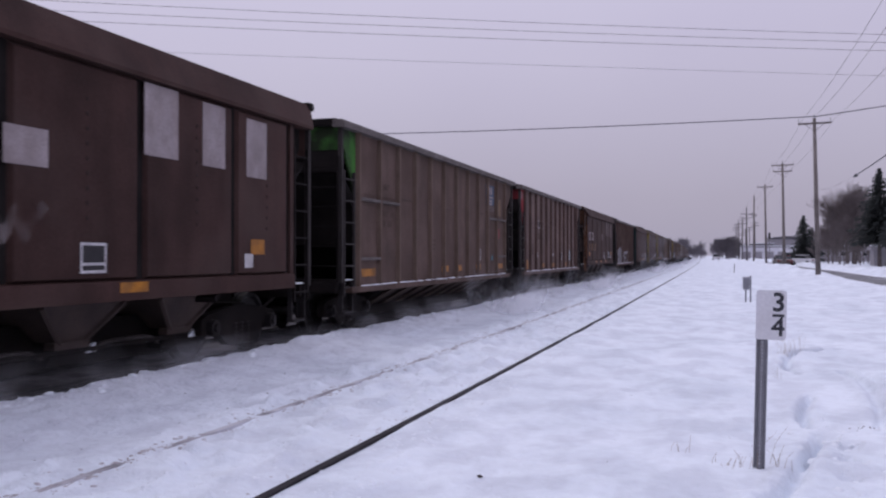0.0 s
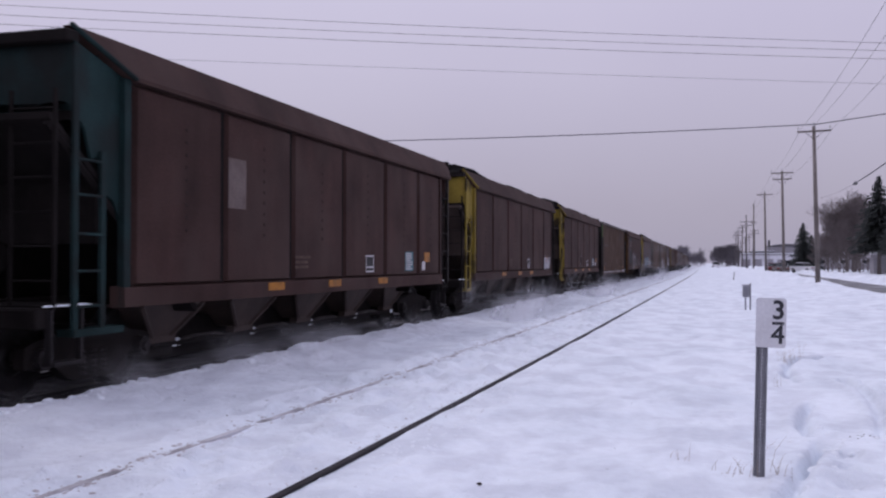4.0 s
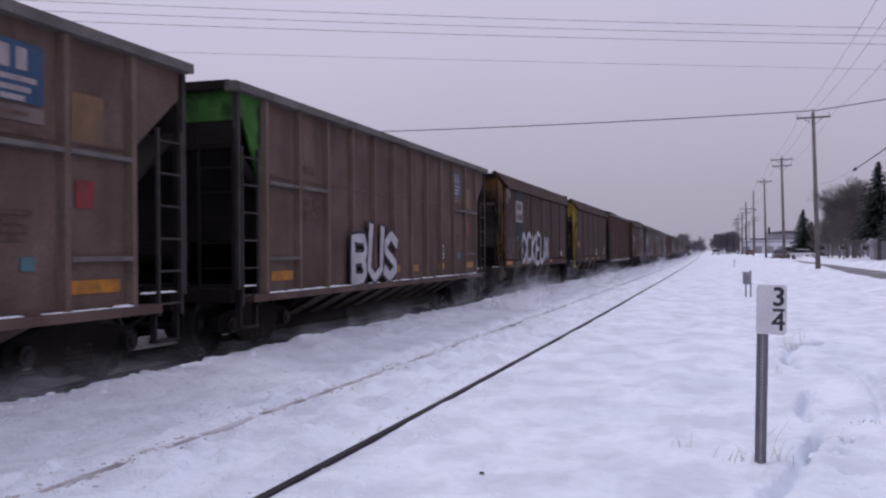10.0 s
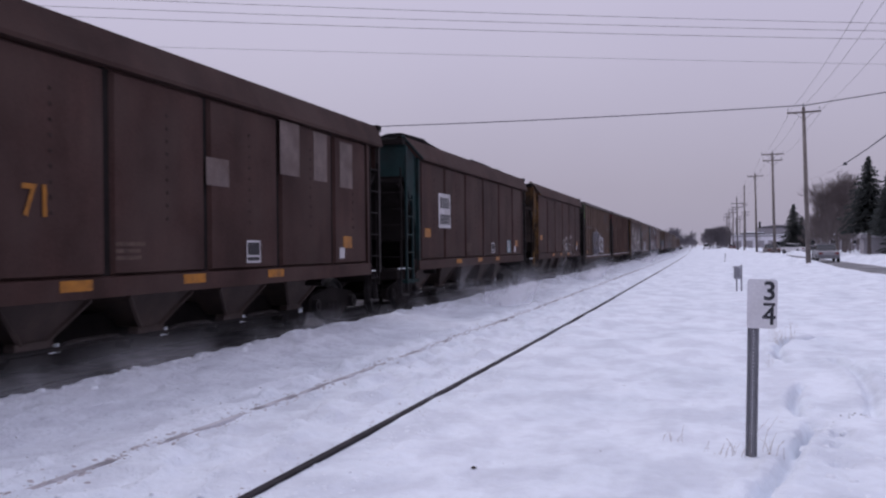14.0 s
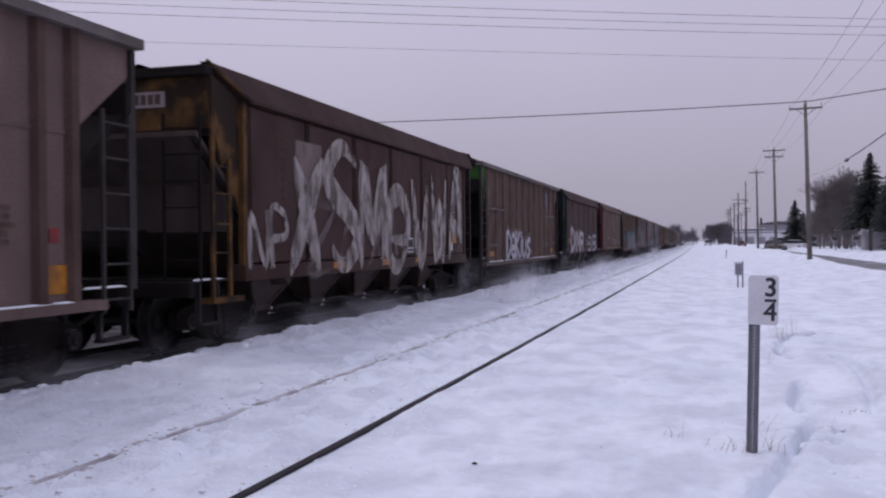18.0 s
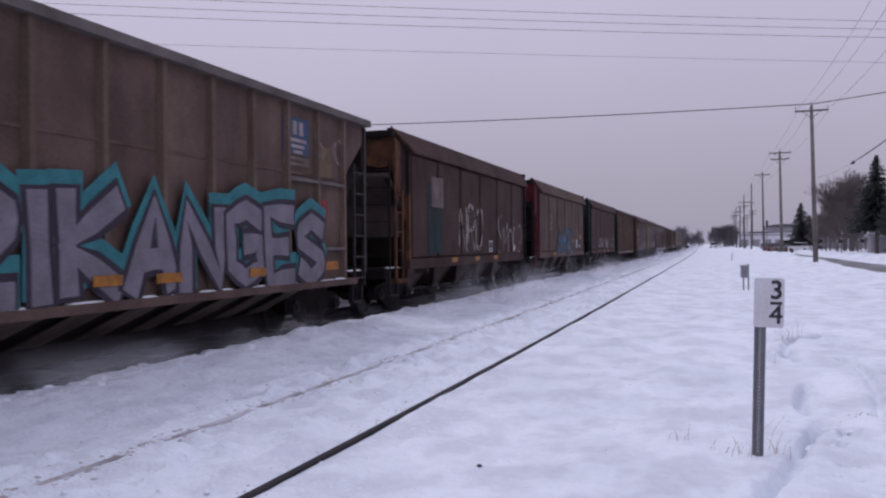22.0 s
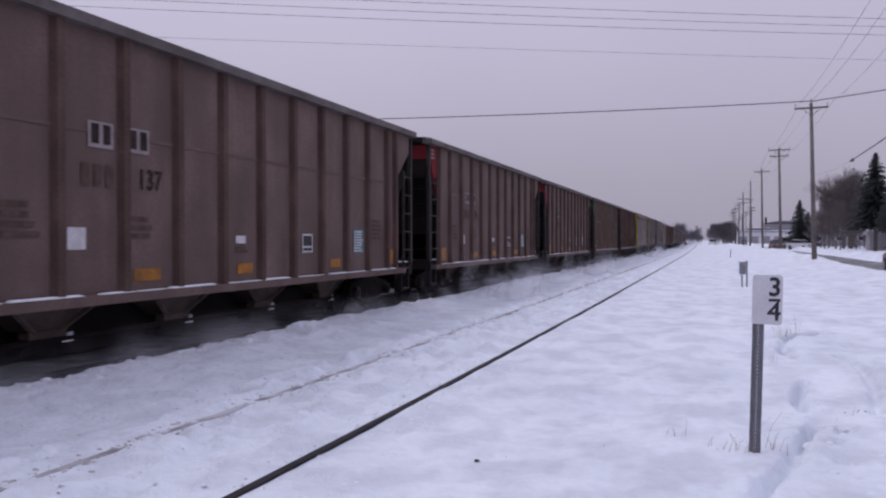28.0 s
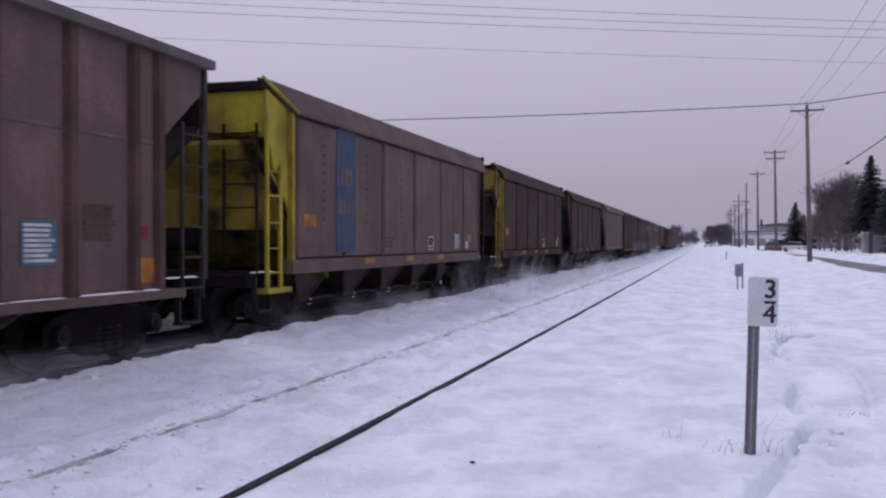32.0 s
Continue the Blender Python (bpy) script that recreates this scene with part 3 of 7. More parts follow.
def rail(x, top, drift=0.0):
    bm = bmesh.new()
    prof = rail_profile(top)
    ys_ = [-30 + 3 * k for k in range(11)] + [1.5 + 1.5 * k for k in range(1, 36)] + [60 + 10 * k for k in range(1, 70)]
    prev = None
    for y in ys_:
        # the free track draws slowly nearer to the other one
        o = bend(y) - drift * math.exp(-max(y, -5) / 9.0)
        cur = [bm.verts.new((x + o + px, y, z)) for px, z in prof]
        if prev:
            for k in range(len(cur)):
                bm.faces.new((prev[k], prev[(k + 1) % 10], cur[(k + 1) % 10], cur[k]))
        prev = cur
    bmesh.ops.recalc_face_normals(bm, faces=list(bm.faces))
    me = bpy.data.meshes.new("rail")
    bm.to_mesh(me)
    bm.free()
    me.materials.append(None)
    return me


free_track = thing("railway_track", "free railway track half buried in snow", "railway track", kind="structure")
part("rail", rail(RAIL_R, 0.0, 0.25), M["rail"], free_track, "dark steel rail standing clear of the snow")
part("rail", rail(RAIL_L, -0.006, 0.25), M["rail_dusty"], free_track, "steel rail almost covered by snow")


def bed_z(x, y):
    return -0.105 + 0.05 * (vnoise(x, y, 0.35) - 0.25) + 0.03 * (vnoise(x, y, 0.12) - 0.5) - 0.10 * step(1.48, 1.6, x - TRAIN_X) + 0.10 * step(1.5, 2.2, TRAIN_X - x)


busy_track = thing("railway_track", "railway track that carries the train, in packed snow", "railway track", kind="structure")
for side in (-0.7175, 0.7175):
    part("rail", rail(TRAIN_X + side, 0.0), M["wheel"], busy_track)
# dark strip in place of the shade under and behind the cars
part("track_bed", grid_mesh("track_bed", axis([(TRAIN_X - 5.5, TRAIN_X - 1.7, 0.3, 0.15), (TRAIN_X - 1.7, TRAIN_X + 1.6, 0.1, 0.1)]), axis([(-20, 2, 0.5, 0.3), (2, 45, 0.12, 0.12), (45, 70, 0.5, 0.5)]), bed_z), M["cinders"], busy_track, "track bed of dirty snow, coloured dark for the shade under the train")


# ------------------------------------------------------------- poles, wires, wayside things
POLE_Y = [30.5, 66.1, 103.1, 137.5, 172.0, 207.0, 242.0, 277.0, 312.0]
POLE_X = 6.6


def pole(y, h, arms, lean=0.0, mat=None, x=6.6):
    mat = mat or M["pole_wood"]
    root = thing("utility_pole", "weathered wooden utility pole with a crossarm beside the road", "utility pole", pose(x, y, -0.3, 0, lean, 0), "utility poles along the road")
    part("shaft", shape(("shaft", h), lambda bm: tube(bm, (0, 0, 0), (0, 0, h + 0.3), 0.17, 0.105, 14), smooth=True), mat, root)
    for z, half in arms:
        part("crossarm", shape(("crossarm", half), lambda bm: box(bm, -half, half, -0.16, -0.06, -0.06, 0.06), 0.01), mat, root, at=(0, 0, z + 0.3))
        for k in (-half + 0.06, half - 0.06):
            part("insulator", shape("insulator", lambda bm: (tube(bm, (0, 0, 0.05), (0, 0, 0.2), 0.02, 0.02, 6), tube(bm, (0, 0, 0.2), (0, 0, 0.3), 0.055, 0.035, 10))), M["insulator"], root, at=(k, -0.11, z + 0.3))
        for k in (-0.6, 0.6):
            part("brace", shape(("brace", k > 0), lambda bm: tube(bm, (k, -0.11, 0), (0, -0.1, -0.5), 0.015, 0.015, 5)), M["steel"], root, at=(0, 0, z + 0.27))
    part("cap", shape("pole_cap", lambda bm: (tube(bm, (0, 0, 0), (0, 0, 0.16), 0.03, 0.03, 6), tube(bm, (0, 0, 0.16), (0, 0, 0.27), 0.055, 0.03, 10))), M["insulator"], root, at=(0, 0, h + 0.3))
    return root


for k, y in enumerate(POLE_Y):
    if k == 2:
        pole(y, 11.1, [(10.9, 1.1), (10.25, 0.95)], -0.9, x=7.0)
    elif k < 5:
        pole(y, 11.9 if k == 4 else 11.4 if k == 3 else 10.6, [(8.6, 0.45)] if k == 4 else [(11.05 if k == 3 else 10.25, 1.05)], (-0.6, -1.2, -0.8, -0.8, 0.4)[k], x=6.95 if k == 3 else POLE_X)
    else:
        pole(y, 10.6 + (k % 3) * 0.5, [(10.2, 1.2), (9.4, 1.2)], 0.5 - k % 2, M["pole_dark"])


def wire(name, pts, r, label, category="cable", group=""):
    bm = bmesh.new()
    prev = None
    for k, p in enumerate(pts):
        d = (Vector(pts[min(k + 1, len(pts) - 1)]) - Vector(pts[max(k - 1, 0)])).normalized()
        u = d.cross(Vector((0, 0, 1))).normalized()
        w = u.cross(d)
        cur = [bm.verts.new(Vector(p) + (u * math.cos(a) + w * math.sin(a)) * r) for a in (0.0, 1.2566, 2.5133, 3.7699, 5.0265)]
        if prev:
            for j in range(5):
                bm.faces.new((prev[j], prev[(j + 1) % 5], cur[(j + 1) % 5], cur[j]))
        else:
            bm.faces.new(cur[::-1])
        prev = cur
    bm.faces.new(prev)
    me = bpy.data.meshes.new(name)
    bm.to_mesh(me)
    bm.free()
    me.materials.append(None)
    return solid(name, me, M["wire"], None, label, category, group)


def sag(a, b, drop, n=14):
    a, b = Vector(a), Vector(b)
    return [a.lerp(b, k / n) - Vector((0, 0, drop * 4 * (k / n) * (1 - k / n))) for k in range(n + 1)]


for off, z in ((-1.0, 10.5), (1.0, 10.5), (0.0, 10.9)):
    for ya, yb in zip(POLE_Y[:-1], POLE_Y[1:]):
        wire("power_line", sag((POLE_X + off, ya, z), (POLE_X + off, yb, z), 0.35), 0.009, "thin power line strung between the wooden poles", group="lines along the poles")
FWD, RIGHT = Vector((-0.2807, 0.9598, 0)), Vector((0.9598, 0.2807, 0))


def off_eye(right, ahead, z):
    p = RIGHT * right + FWD * ahead
    return (p.x, p.y, z)


# lines that cross over the tracks high up
for zl, zr, drop, r in ((12.30, 12.10, 0.6, 0.011), (11.85, 11.75, 0.6, 0.011), (11.45, 11.35, 0.6, 0.011), (9.95, 9.85, 0.25, 0.007)):
    wire("overhead_line", sag(off_eye(-42, 36.6, zl + 0.8), off_eye(48, 48.2, zr + 0.35), drop, 24), r, "overhead line that crosses high above the railway", group="lines across the railway")
wire("service_cable", sag((POLE_X, 66.1, 10.72), (-46, 62.0, 10.7), 0.35, 24), 0.035, "thick black cable that crosses the railway from the pole", group="thick cable")
wire("service_cable", sag((POLE_X, 66.1, 10.72), (24, 50, 10.95), 0.05, 12), 0.035, "thick black cable that leads from the pole over the road", group="thick cable")
for nm, p, h in (("line_pole", (24, 50, 0), 11.0), ("line_pole", off_eye(-42, 36.6, 0), 13.2), ("line_pole", off_eye(48, 48.2, 0), 12.6)):
    far = thing(nm, "tall wooden pole that carries the crossing lines", "utility pole", pose(p[0], p[1], -1.0), "poles of the crossing lines")
    part("shaft", shape(("shaft_line", h), lambda bm: tube(bm, (0, 0, 0), (0, 0, h + 1.0), 0.17, 0.11, 12), smooth=True), M["pole_wood"], far)
# the far end of the thick cable
for nm, p, h in (("utility_pole", (-46, 62.0), 10.75),):
    far = thing(nm, "wooden utility pole behind the railway", "utility pole", pose(p[0], p[1], -1.0), "utility poles along the road")
    part("shaft", shape(("shaft", h), lambda bm: tube(bm, (0, 0, 0), (0, 0, h + 1.0), 0.15, 0.10, 12), smooth=True), M["pole_wood"], far)
wire("telephone_cable", sag((POLE_X + 0.15, 30.5, 5.95), (POLE_X + 0.55, 53.5, 5.72), 0.1), 0.028, "black telephone cable on the poles")
wire("telephone_cable", sag((POLE_X + 0.55, 53.5, 5.72), (POLE_X + 0.1, 66.1, 5.8), 0.1), 0.006, "thin end of the telephone cable")
solid("cable_closure", shape("cable_closure", lambda bm: tube(bm, (0, -0.4, 0), (0, 0.4, 0), 0.09, 0.05, 10)), M["wire"], pose(POLE_X + 0.55, 53.3, 5.70), "black splice closure hanging on the cable", "cable box")


# milepost
def rounded_plate(bm, w, h, r, t):
    pts = []
    for cx, cz, a0 in ((w / 2 - r, h - r, 0), (-w / 2 + r, h - r, 90), (-w / 2 + r, r, 180), (w / 2 - r, r, 270)):
        for k in range(6):
            a = radians(a0 + 18 * k)
            pts.append((cx + r * math.cos(a), cz + r * math.sin(a)))
    prism_y(bm, pts, -t / 2, t / 2)


def text_mesh(word, size, depth=0.0008):
    cu = bpy.data.curves.new("lettering", "FONT")
    cu.body, cu.size, cu.extrude, cu.align_x, cu.align_y = word, size, depth, "CENTER", "CENTER"
    ob = bpy.data.objects.new("lettering", cu)
    me = bpy.data.meshes.new_from_object(ob)
    bpy.data.objects.remove(ob)
    me.materials.clear()
    me.materials.append(None)
    return me


def heavier(me, by):
    """Makes lettering bolder by pushing its outline outwards."""
    bm = bmesh.new()
    bm.from_mesh(me)
    bm.verts.ensure_lookup_table()
    bmesh.ops.remove_doubles(bm, verts=list(bm.verts), dist=1e-6)
    move = {}
    for v in bm.verts:
        n = Vector((0, 0, 0))
        for f in v.link_faces:
            fn = f.normal
            if abs(fn.z) < 0.5:
                n += fn
        if n.length > 0:
            move[v] = n.normalized() * by
    for v, d in move.items():
        v.co += d
    bm.to_mesh(me)
    bm.free()
    return me


SIGN = (0.300, 7.02)
milepost = thing("milepost", "white milepost plate with black fraction on a perforated steel post", "milepost", pose(*SIGN, -0.085, 0, 1.5, 0))


def u_post(bm):
    prof = [(-0.040, 0.012), (-0.018, 0.012), (-0.012, -0.014), (0.012, -0.014), (0.018, 0.012), (0.040, 0.012), (0.040, 0.006), (0.022, 0.006), (0.016, -0.020), (-0.016, -0.020), (-0.022, 0.006), (-0.040, 0.006)]
    a = [bm.verts.new((x, y, 0)) for x, y in prof]
    b = [bm.verts.new((x, y, 1.10)) for x, y in prof]
    for k in range(len(prof)):
        bm.faces.new((a[k], a[(k + 1) % len(prof)], b[(k + 1) % len(prof)], b[k]))


part("post", shape("u_post", u_post), M["galvanized"], milepost, "grey perforated steel channel post")
hole = shape("post_hole", lambda bm: tube(bm, (0, -0.0215, 0), (0, -0.0205, 0), 0.0045, 0.0045, 8))
for k in range(38):
    part("hole", hole, M["sign_face"], milepost, at=(0, 0, 0.10 + k * 0.0254))
part("plate", shape("sign_plate", lambda bm: rounded_plate(bm, 0.206, 0.352, 0.022, 0.003)), M["sign_face"], milepost, "white plate with rounded corners", at=(0.055, -0.026, 0.985))
three, four = heavier(text_mesh("3", 0.185), 0.004), heavier(text_mesh("4", 0.185), 0.004)
part("numeral", three, M["sign_black"], milepost, "black numeral 3", at=Matrix.Translation((0.103, -0.0285, 1.247)) @ pose(0, 0, 0, 90))
part("numeral", four, M["sign_black"], milepost, "black numeral 4", at=Matrix.Translation((0.103, -0.0285, 1.072)) @ pose(0, 0, 0, 90))
part("fraction_bar", shape("fraction_bar", lambda bm: box(bm, -0.040, 0.040, -0.001, 0.001, -0.010, 0.010)), M["sign_black"], milepost, at=(0.103, -0.0285, 1.159))
for z in (1.04, 1.28):
    part("bolt", shape("bolt", lambda bm: tube(bm, (0, -0.004, 0), (0, 0.0, 0), 0.008, 0.008, 6)), M["sign_face"], milepost, at=(0.0, -0.0275, z))

# cable marker box behind it
relay = thing("junction_box", "small grey metal junction box on two thin posts in the snow", "junction box", pose(0.99, 31.5, -0.08, 0, 0, 8))
part("cabinet", shape("relay_box", lambda bm: box(bm, -0.11, 0.08, -0.08, 0.08, 0.47, 0.84), 0.012), M["grey_box"], relay)
part("lid", shape("relay_lid", lambda bm: box(bm, -0.14, 0.10, -0.09, 0.09, 0.85, 0.875)), M["grey_box"], relay)
for x, h in ((-0.03, 0.46), (0.12, 0.92)):
    part("post", shape(("relay_post", h), lambda bm: box(bm, -0.022, 0.022, -0.022, 0.022, 0, h)), M["grey_box"], relay, at=(x, 0.0, 0))
stake = solid("marker_stake", shape("stake", lambda bm: box(bm, -0.03, 0.03, -0.03, 0.03, -0.1, 0.78), 0.005), M["pole_wood"], pose(1.6, 84.0, -0.05, 0, 3, 0), "thin wooden stake in the snow", "stake")


# ------------------------------------------------------------- the coal train
PITCH = 16.15            # length over couplers
HALF, TOP_END = 1.60, 7.55
Z_SILL, Z_TOP = 1.08, 3.96


def ribbon(bm, pts, w, x, jag=0.0):
    """A flat spray stroke on the car's side: a band of width w along (y, z) points."""
    n = len(pts)
    lo, hi = [], []
    for k in range(n):
        a, b = Vector(pts[max(0, k - 1)]), Vector(pts[min(n - 1, k + 1)])
        d = (b - a).normalized()
        o = Vector((-d.y, d.x)) * w * 0.5 * (1 + jag * (random.random() - 0.5))
        p = Vector(pts[k])
        lo.append(bm.verts.new((x, p.x - o.x, p.y - o.y)))
        hi.append(bm.verts.new((x, p.x + o.x, p.y + o.y)))
    for k in range(n - 1):
        bm.faces.new((lo[k], lo[k + 1], hi[k + 1], hi[k]))


def arc(cy, cz, ry, rz, a0, a1, n=10):
    return [(cy + ry * math.cos(radians(a0 + (a1 - a0) * k / n)), cz + rz * math.sin(radians(a0 + (a1 - a0) * k / n))) for k in range(n + 1)]


def glyph(rnd, y, z, w, h):
    """Strokes of one scrawled, unreadable sign inside a cell."""
    kind = rnd.randrange(5)
    top = z + h * (0.85 + 0.35 * rnd.random())
    if kind == 0:
        return [arc(y + w * 0.45, z + h * 0.45, w * 0.40, h * 0.44, 60, 400), arc(y + w * 0.55, z + h * 0.45, w * 0.18, h * 0.22, 200, 420)]
    if kind == 1:
        return [[(y, top), (y + w * 0.22, z), (y + w * 0.45, z + h * 0.75), (y + w * 0.62, z + h * 0.05), (y + w * 1.05, top)]]
    if kind == 2:
        return [arc(y + w * 0.5, z + h * 0.30, w * 0.45, h * 0.32, 150, -190), [(y + w * 0.1, z + h * 0.45), (y + w * 0.55, top), (y + w * 0.95, z + h * 0.8)]]
    if kind == 3:
        return [arc(y + w * 0.3, z + h * 0.6, w * 0.35, h * 0.42, 250, 20), arc(y + w * 0.75, z + h * 0.35, w * 0.32, h * 0.36, 170, 400)]
    return [[(y + w * 0.1, z - h * 0.08), (y + w * 0.3, z + h * 0.6), (y + w * 0.2, top)], [(y + w * 0.2, z + h * 0.35), (y + w * 0.6, z + h * 0.8), (y + w * 0.55, z), (y + w * 1.0, z + h * 0.3)]]


def resample(st, n=8):
    out = []
    for a, b in zip(st[:-1], st[1:]):
        for k in range(n):
            out.append((a[0] + (b[0] - a[0]) * k / n, a[1] + (b[1] - a[1]) * k / n))
    return out + [st[-1]]


def graffiti(parent, seed, y0, z0, signs, w, h, fill, outline=None, halo=None, stroke=0.16, x=HALF + 0.012):
    """A row of scrawled signs on the side: an outline behind a lighter filling."""
    rnd = random.Random(seed)
    z0 -= 0.33 if z0 < 2.4 else 0.0
    rows = []
    y = y0
    for k in range(signs):
        rows += glyph(rnd, y, z0 + (rnd.random() - 0.5) * 0.10 * h, w * (0.85 + 0.3 * rnd.random()), h * (0.62 + 0.25 * rnd.random()))
        y += w * 1.05
    rows = [resample(r, 3 if len(r) > 5 else 8) for r in rows]
    for grow, mat, dx, nm in ((2.2, halo, 0.0, "spray_halo"), (1.6, outline, 0.003, "spray_outline"), (1.0, fill, 0.006, "spray_fill")):
        if not mat:
            continue
        bm = bmesh.new()
        for k, r in enumerate(rows):
            ribbon(bm, r, stroke * 0.85 * grow, x + dx + 0.0002 * (k % 9), 0.25)
        me = bpy.data.meshes.new(nm)
        bm.to_mesh(me)
        bm.free()
        me.materials.append(None)
        part(nm, me, M[mat], parent, "sprayed graffiti stroke in " + mat.replace("g_", ""))


# strokes of hand-drawn letters: digits are places across (0 to 4) and up (0 to 6); a bar parts the strokes
STROKES = dict(A="00 26 40|12 32", B="00 06 36 44 33 03|33 41 30 00", C="45 26 05 01 20 41", D="00 06 26 44 42 20 00", E="46 06 00 40|03 33", F="00 06 46|03 33",
               G="45 26 05 01 20 41 43 23", I="20 26", i="20 24|25 26", K="00 06|46 03 40", L="06 00 40", M="00 06 22 46 40", N="00 06 40 46", O="20 01 05 26 45 41 20",
               P="00 06 36 45 44 33 03", R="00 06 36 45 44 33 03|23 40", S="45 26 05 04 42 41 20 01", T="06 46|26 20", U="06 01 20 41 46", V="06 20 46", W="06 10 24 30 46",
               X="00 46|06 40", Y="06 23 46|23 20", Z="06 46 00 40", e="02 42 44 25 04 01 20 41", o="20 01 03 24 43 41 20", s="44 24 03 41 20 00", u="04 01 20 41 44")
STROKES["*"], STROKES["8"], STROKES["2"], STROKES["!"] = "10 26 30 04 44 10", "23 05 26 45 43 23 01 20 41 23", "05 26 45 44 00 40", "26 22|20 21"


def curved(pts, n=5):
    """A smooth line through the points."""
    out = []
    for k in range(len(pts) - 1):
        p0, p1, p2, p3 = (Vector(pts[min(max(j, 0), len(pts) - 1)]) for j in (k - 1, k, k + 1, k + 2))
        for j in range(n):
            u = j / n
            out.append(0.5 * (2 * p1 + (p2 - p0) * u + (2 * p0 - 5 * p1 + 4 * p2 - p3) * u * u + (3 * p1 - p0 - 3 * p2 + p3) * u ** 3))
    return out + [Vector(pts[-1])]


def band(bm, pts, width, x, ends):
    """A flat spray stroke whose width runs from its middle's to ends times that at its tips."""
    prev = None
    n = len(pts) - 1
    for k, p in enumerate(pts):
        d = (pts[min(n, k + 1)] - pts[max(0, k - 1)])
        if d.length < 1e-6:
            continue
        d.normalize()
        w = 0.5 * width * (1 + (ends - 1) * abs(2 * k / n - 1) ** 2)
        o = Vector((-d.y, d.x)) * w
        q = p - d * width * 0.3 if k == 0 and ends >= 1 else p + d * width * 0.3 if k == n and ends >= 1 else p
        cur = (bm.verts.new((x, q.x - o.x, q.y - o.y)), bm.verts.new((x, q.x + o.x, q.y + o.y)))
        if prev:
            bm.faces.new((prev[0], cur[0], cur[1], prev[1]))
        prev = cur


def throw_up(parent, word, y0, y1, z0, h, fill, outline=None, halo=None, x=HALF + 0.012, weight=0.16, seed=1, lean=0.0, ends=1.25, smooth=True, rim=0.055, lift=0.0):
    """Sprayed hand-drawn letters side by side: strokes with a rim and a halo behind each."""
    rnd = random.Random(seed)
    wide = [0.5 if c in "iI1!" else 0.55 if c == " " else 1.0 for c in word]
    pitch = (y1 - y0) / sum(wide)
    letters, y = [], y0
    for k, c in enumerate(word):
        w = pitch * wide[k]
        if c != " ":
            hh, zz = h * (0.84 + 0.24 * rnd.random()), z0 + h * 0.08 * rnd.random()
            tilt = lean + 0.22 * (rnd.random() - 0.5)
            lines = []
            for st in STROKES[c].split("|"):
                pts = []
                for q in st.split():
                    u, v = int(q[0]) / 4 + 0.10 * (rnd.random() - 0.5), int(q[1]) / 6 + 0.05 * (rnd.random() - 0.5)
                    pts.append(Vector((y + w * (0.12 + 0.76 * u) + tilt * (v - 0.5) * hh * 0.5, zz + hh * v)))
                lines.append(curved(pts) if smooth else [p for a, b in zip(pts[:-1], pts[1:]) for p in (a, a.lerp(b, 0.5))] + [pts[-1]])
            letters.append(lines)
        y += w
    for grow, mat, dx, nm, up in ((rim * 2.9, halo, 0.0, "spray_halo", lift), (rim * 2, outline, 0.0006, "spray_outline", 0.0), (0.0, fill, 0.0012, "spray_fill", 0.0)):
        if not mat:
            continue
        bm = bmesh.new()
        for k, lines in enumerate(letters):
            for j, pts in enumerate(lines):
                band(bm, [p + Vector((0, up)) for p in pts], weight * h + grow, x + dx + (0.002 * k if nm != "spray_halo" else 0.0) + 0.0001 * j, ends)
        me = bpy.data.meshes.new(nm)
        bm.to_mesh(me)
        bm.free()
        me.materials.append(None)
        part(nm, me, M[mat], parent, "sprayed graffiti letters in " + mat.replace("g_", "").replace("_", " "))


def patch(parent, y, z, w, h, mat, x=HALF + 0.010, name="panel", label=""):
    me = shape(("patch", round(w, 2), round(h, 2)), lambda bm: box(bm, -0.002, 0.002, -w / 2, w / 2, -h / 2, h / 2))
    return part(name, me, M[mat], parent, label, at=(x, y, z))


def bars(parent, y, z, w, h, rows, mat="stencil", x=HALF + 0.012):
    """Small unreadable stencils: a stack of thin bars."""
    def build(bm):
        rnd = random.Random(int(w * 100) + rows)
        for k in range(rows):
            zz = -h / 2 + h * (k + 0.5) / rows
            ww = w * (0.7 + 0.3 * rnd.random())
            box(bm, -0.0015, 0.0015, -w / 2, -w / 2 + ww, zz - h / rows * 0.3, zz + h / rows * 0.3)
    part("stencil", shape(("bars", round(w, 2), round(h, 2), rows), build), M[mat], parent, at=(x, y, z))


def uprights(parent, y, z, w, h, n, mat, x=HALF + 0.012):
    """A mark that cannot be read: a row of short upright bars."""
    def build(bm):
        for k in range(n):
            c = -w / 2 + w * (k + 0.5) / n
            box(bm, -0.0015, 0.0015, c - w / n * 0.33, c + w / n * 0.33, -h / 2, h / 2)
    part("stencil", shape(("uprights", round(w, 2), round(h, 2), n), build), M[mat], parent, at=(x, y, z))


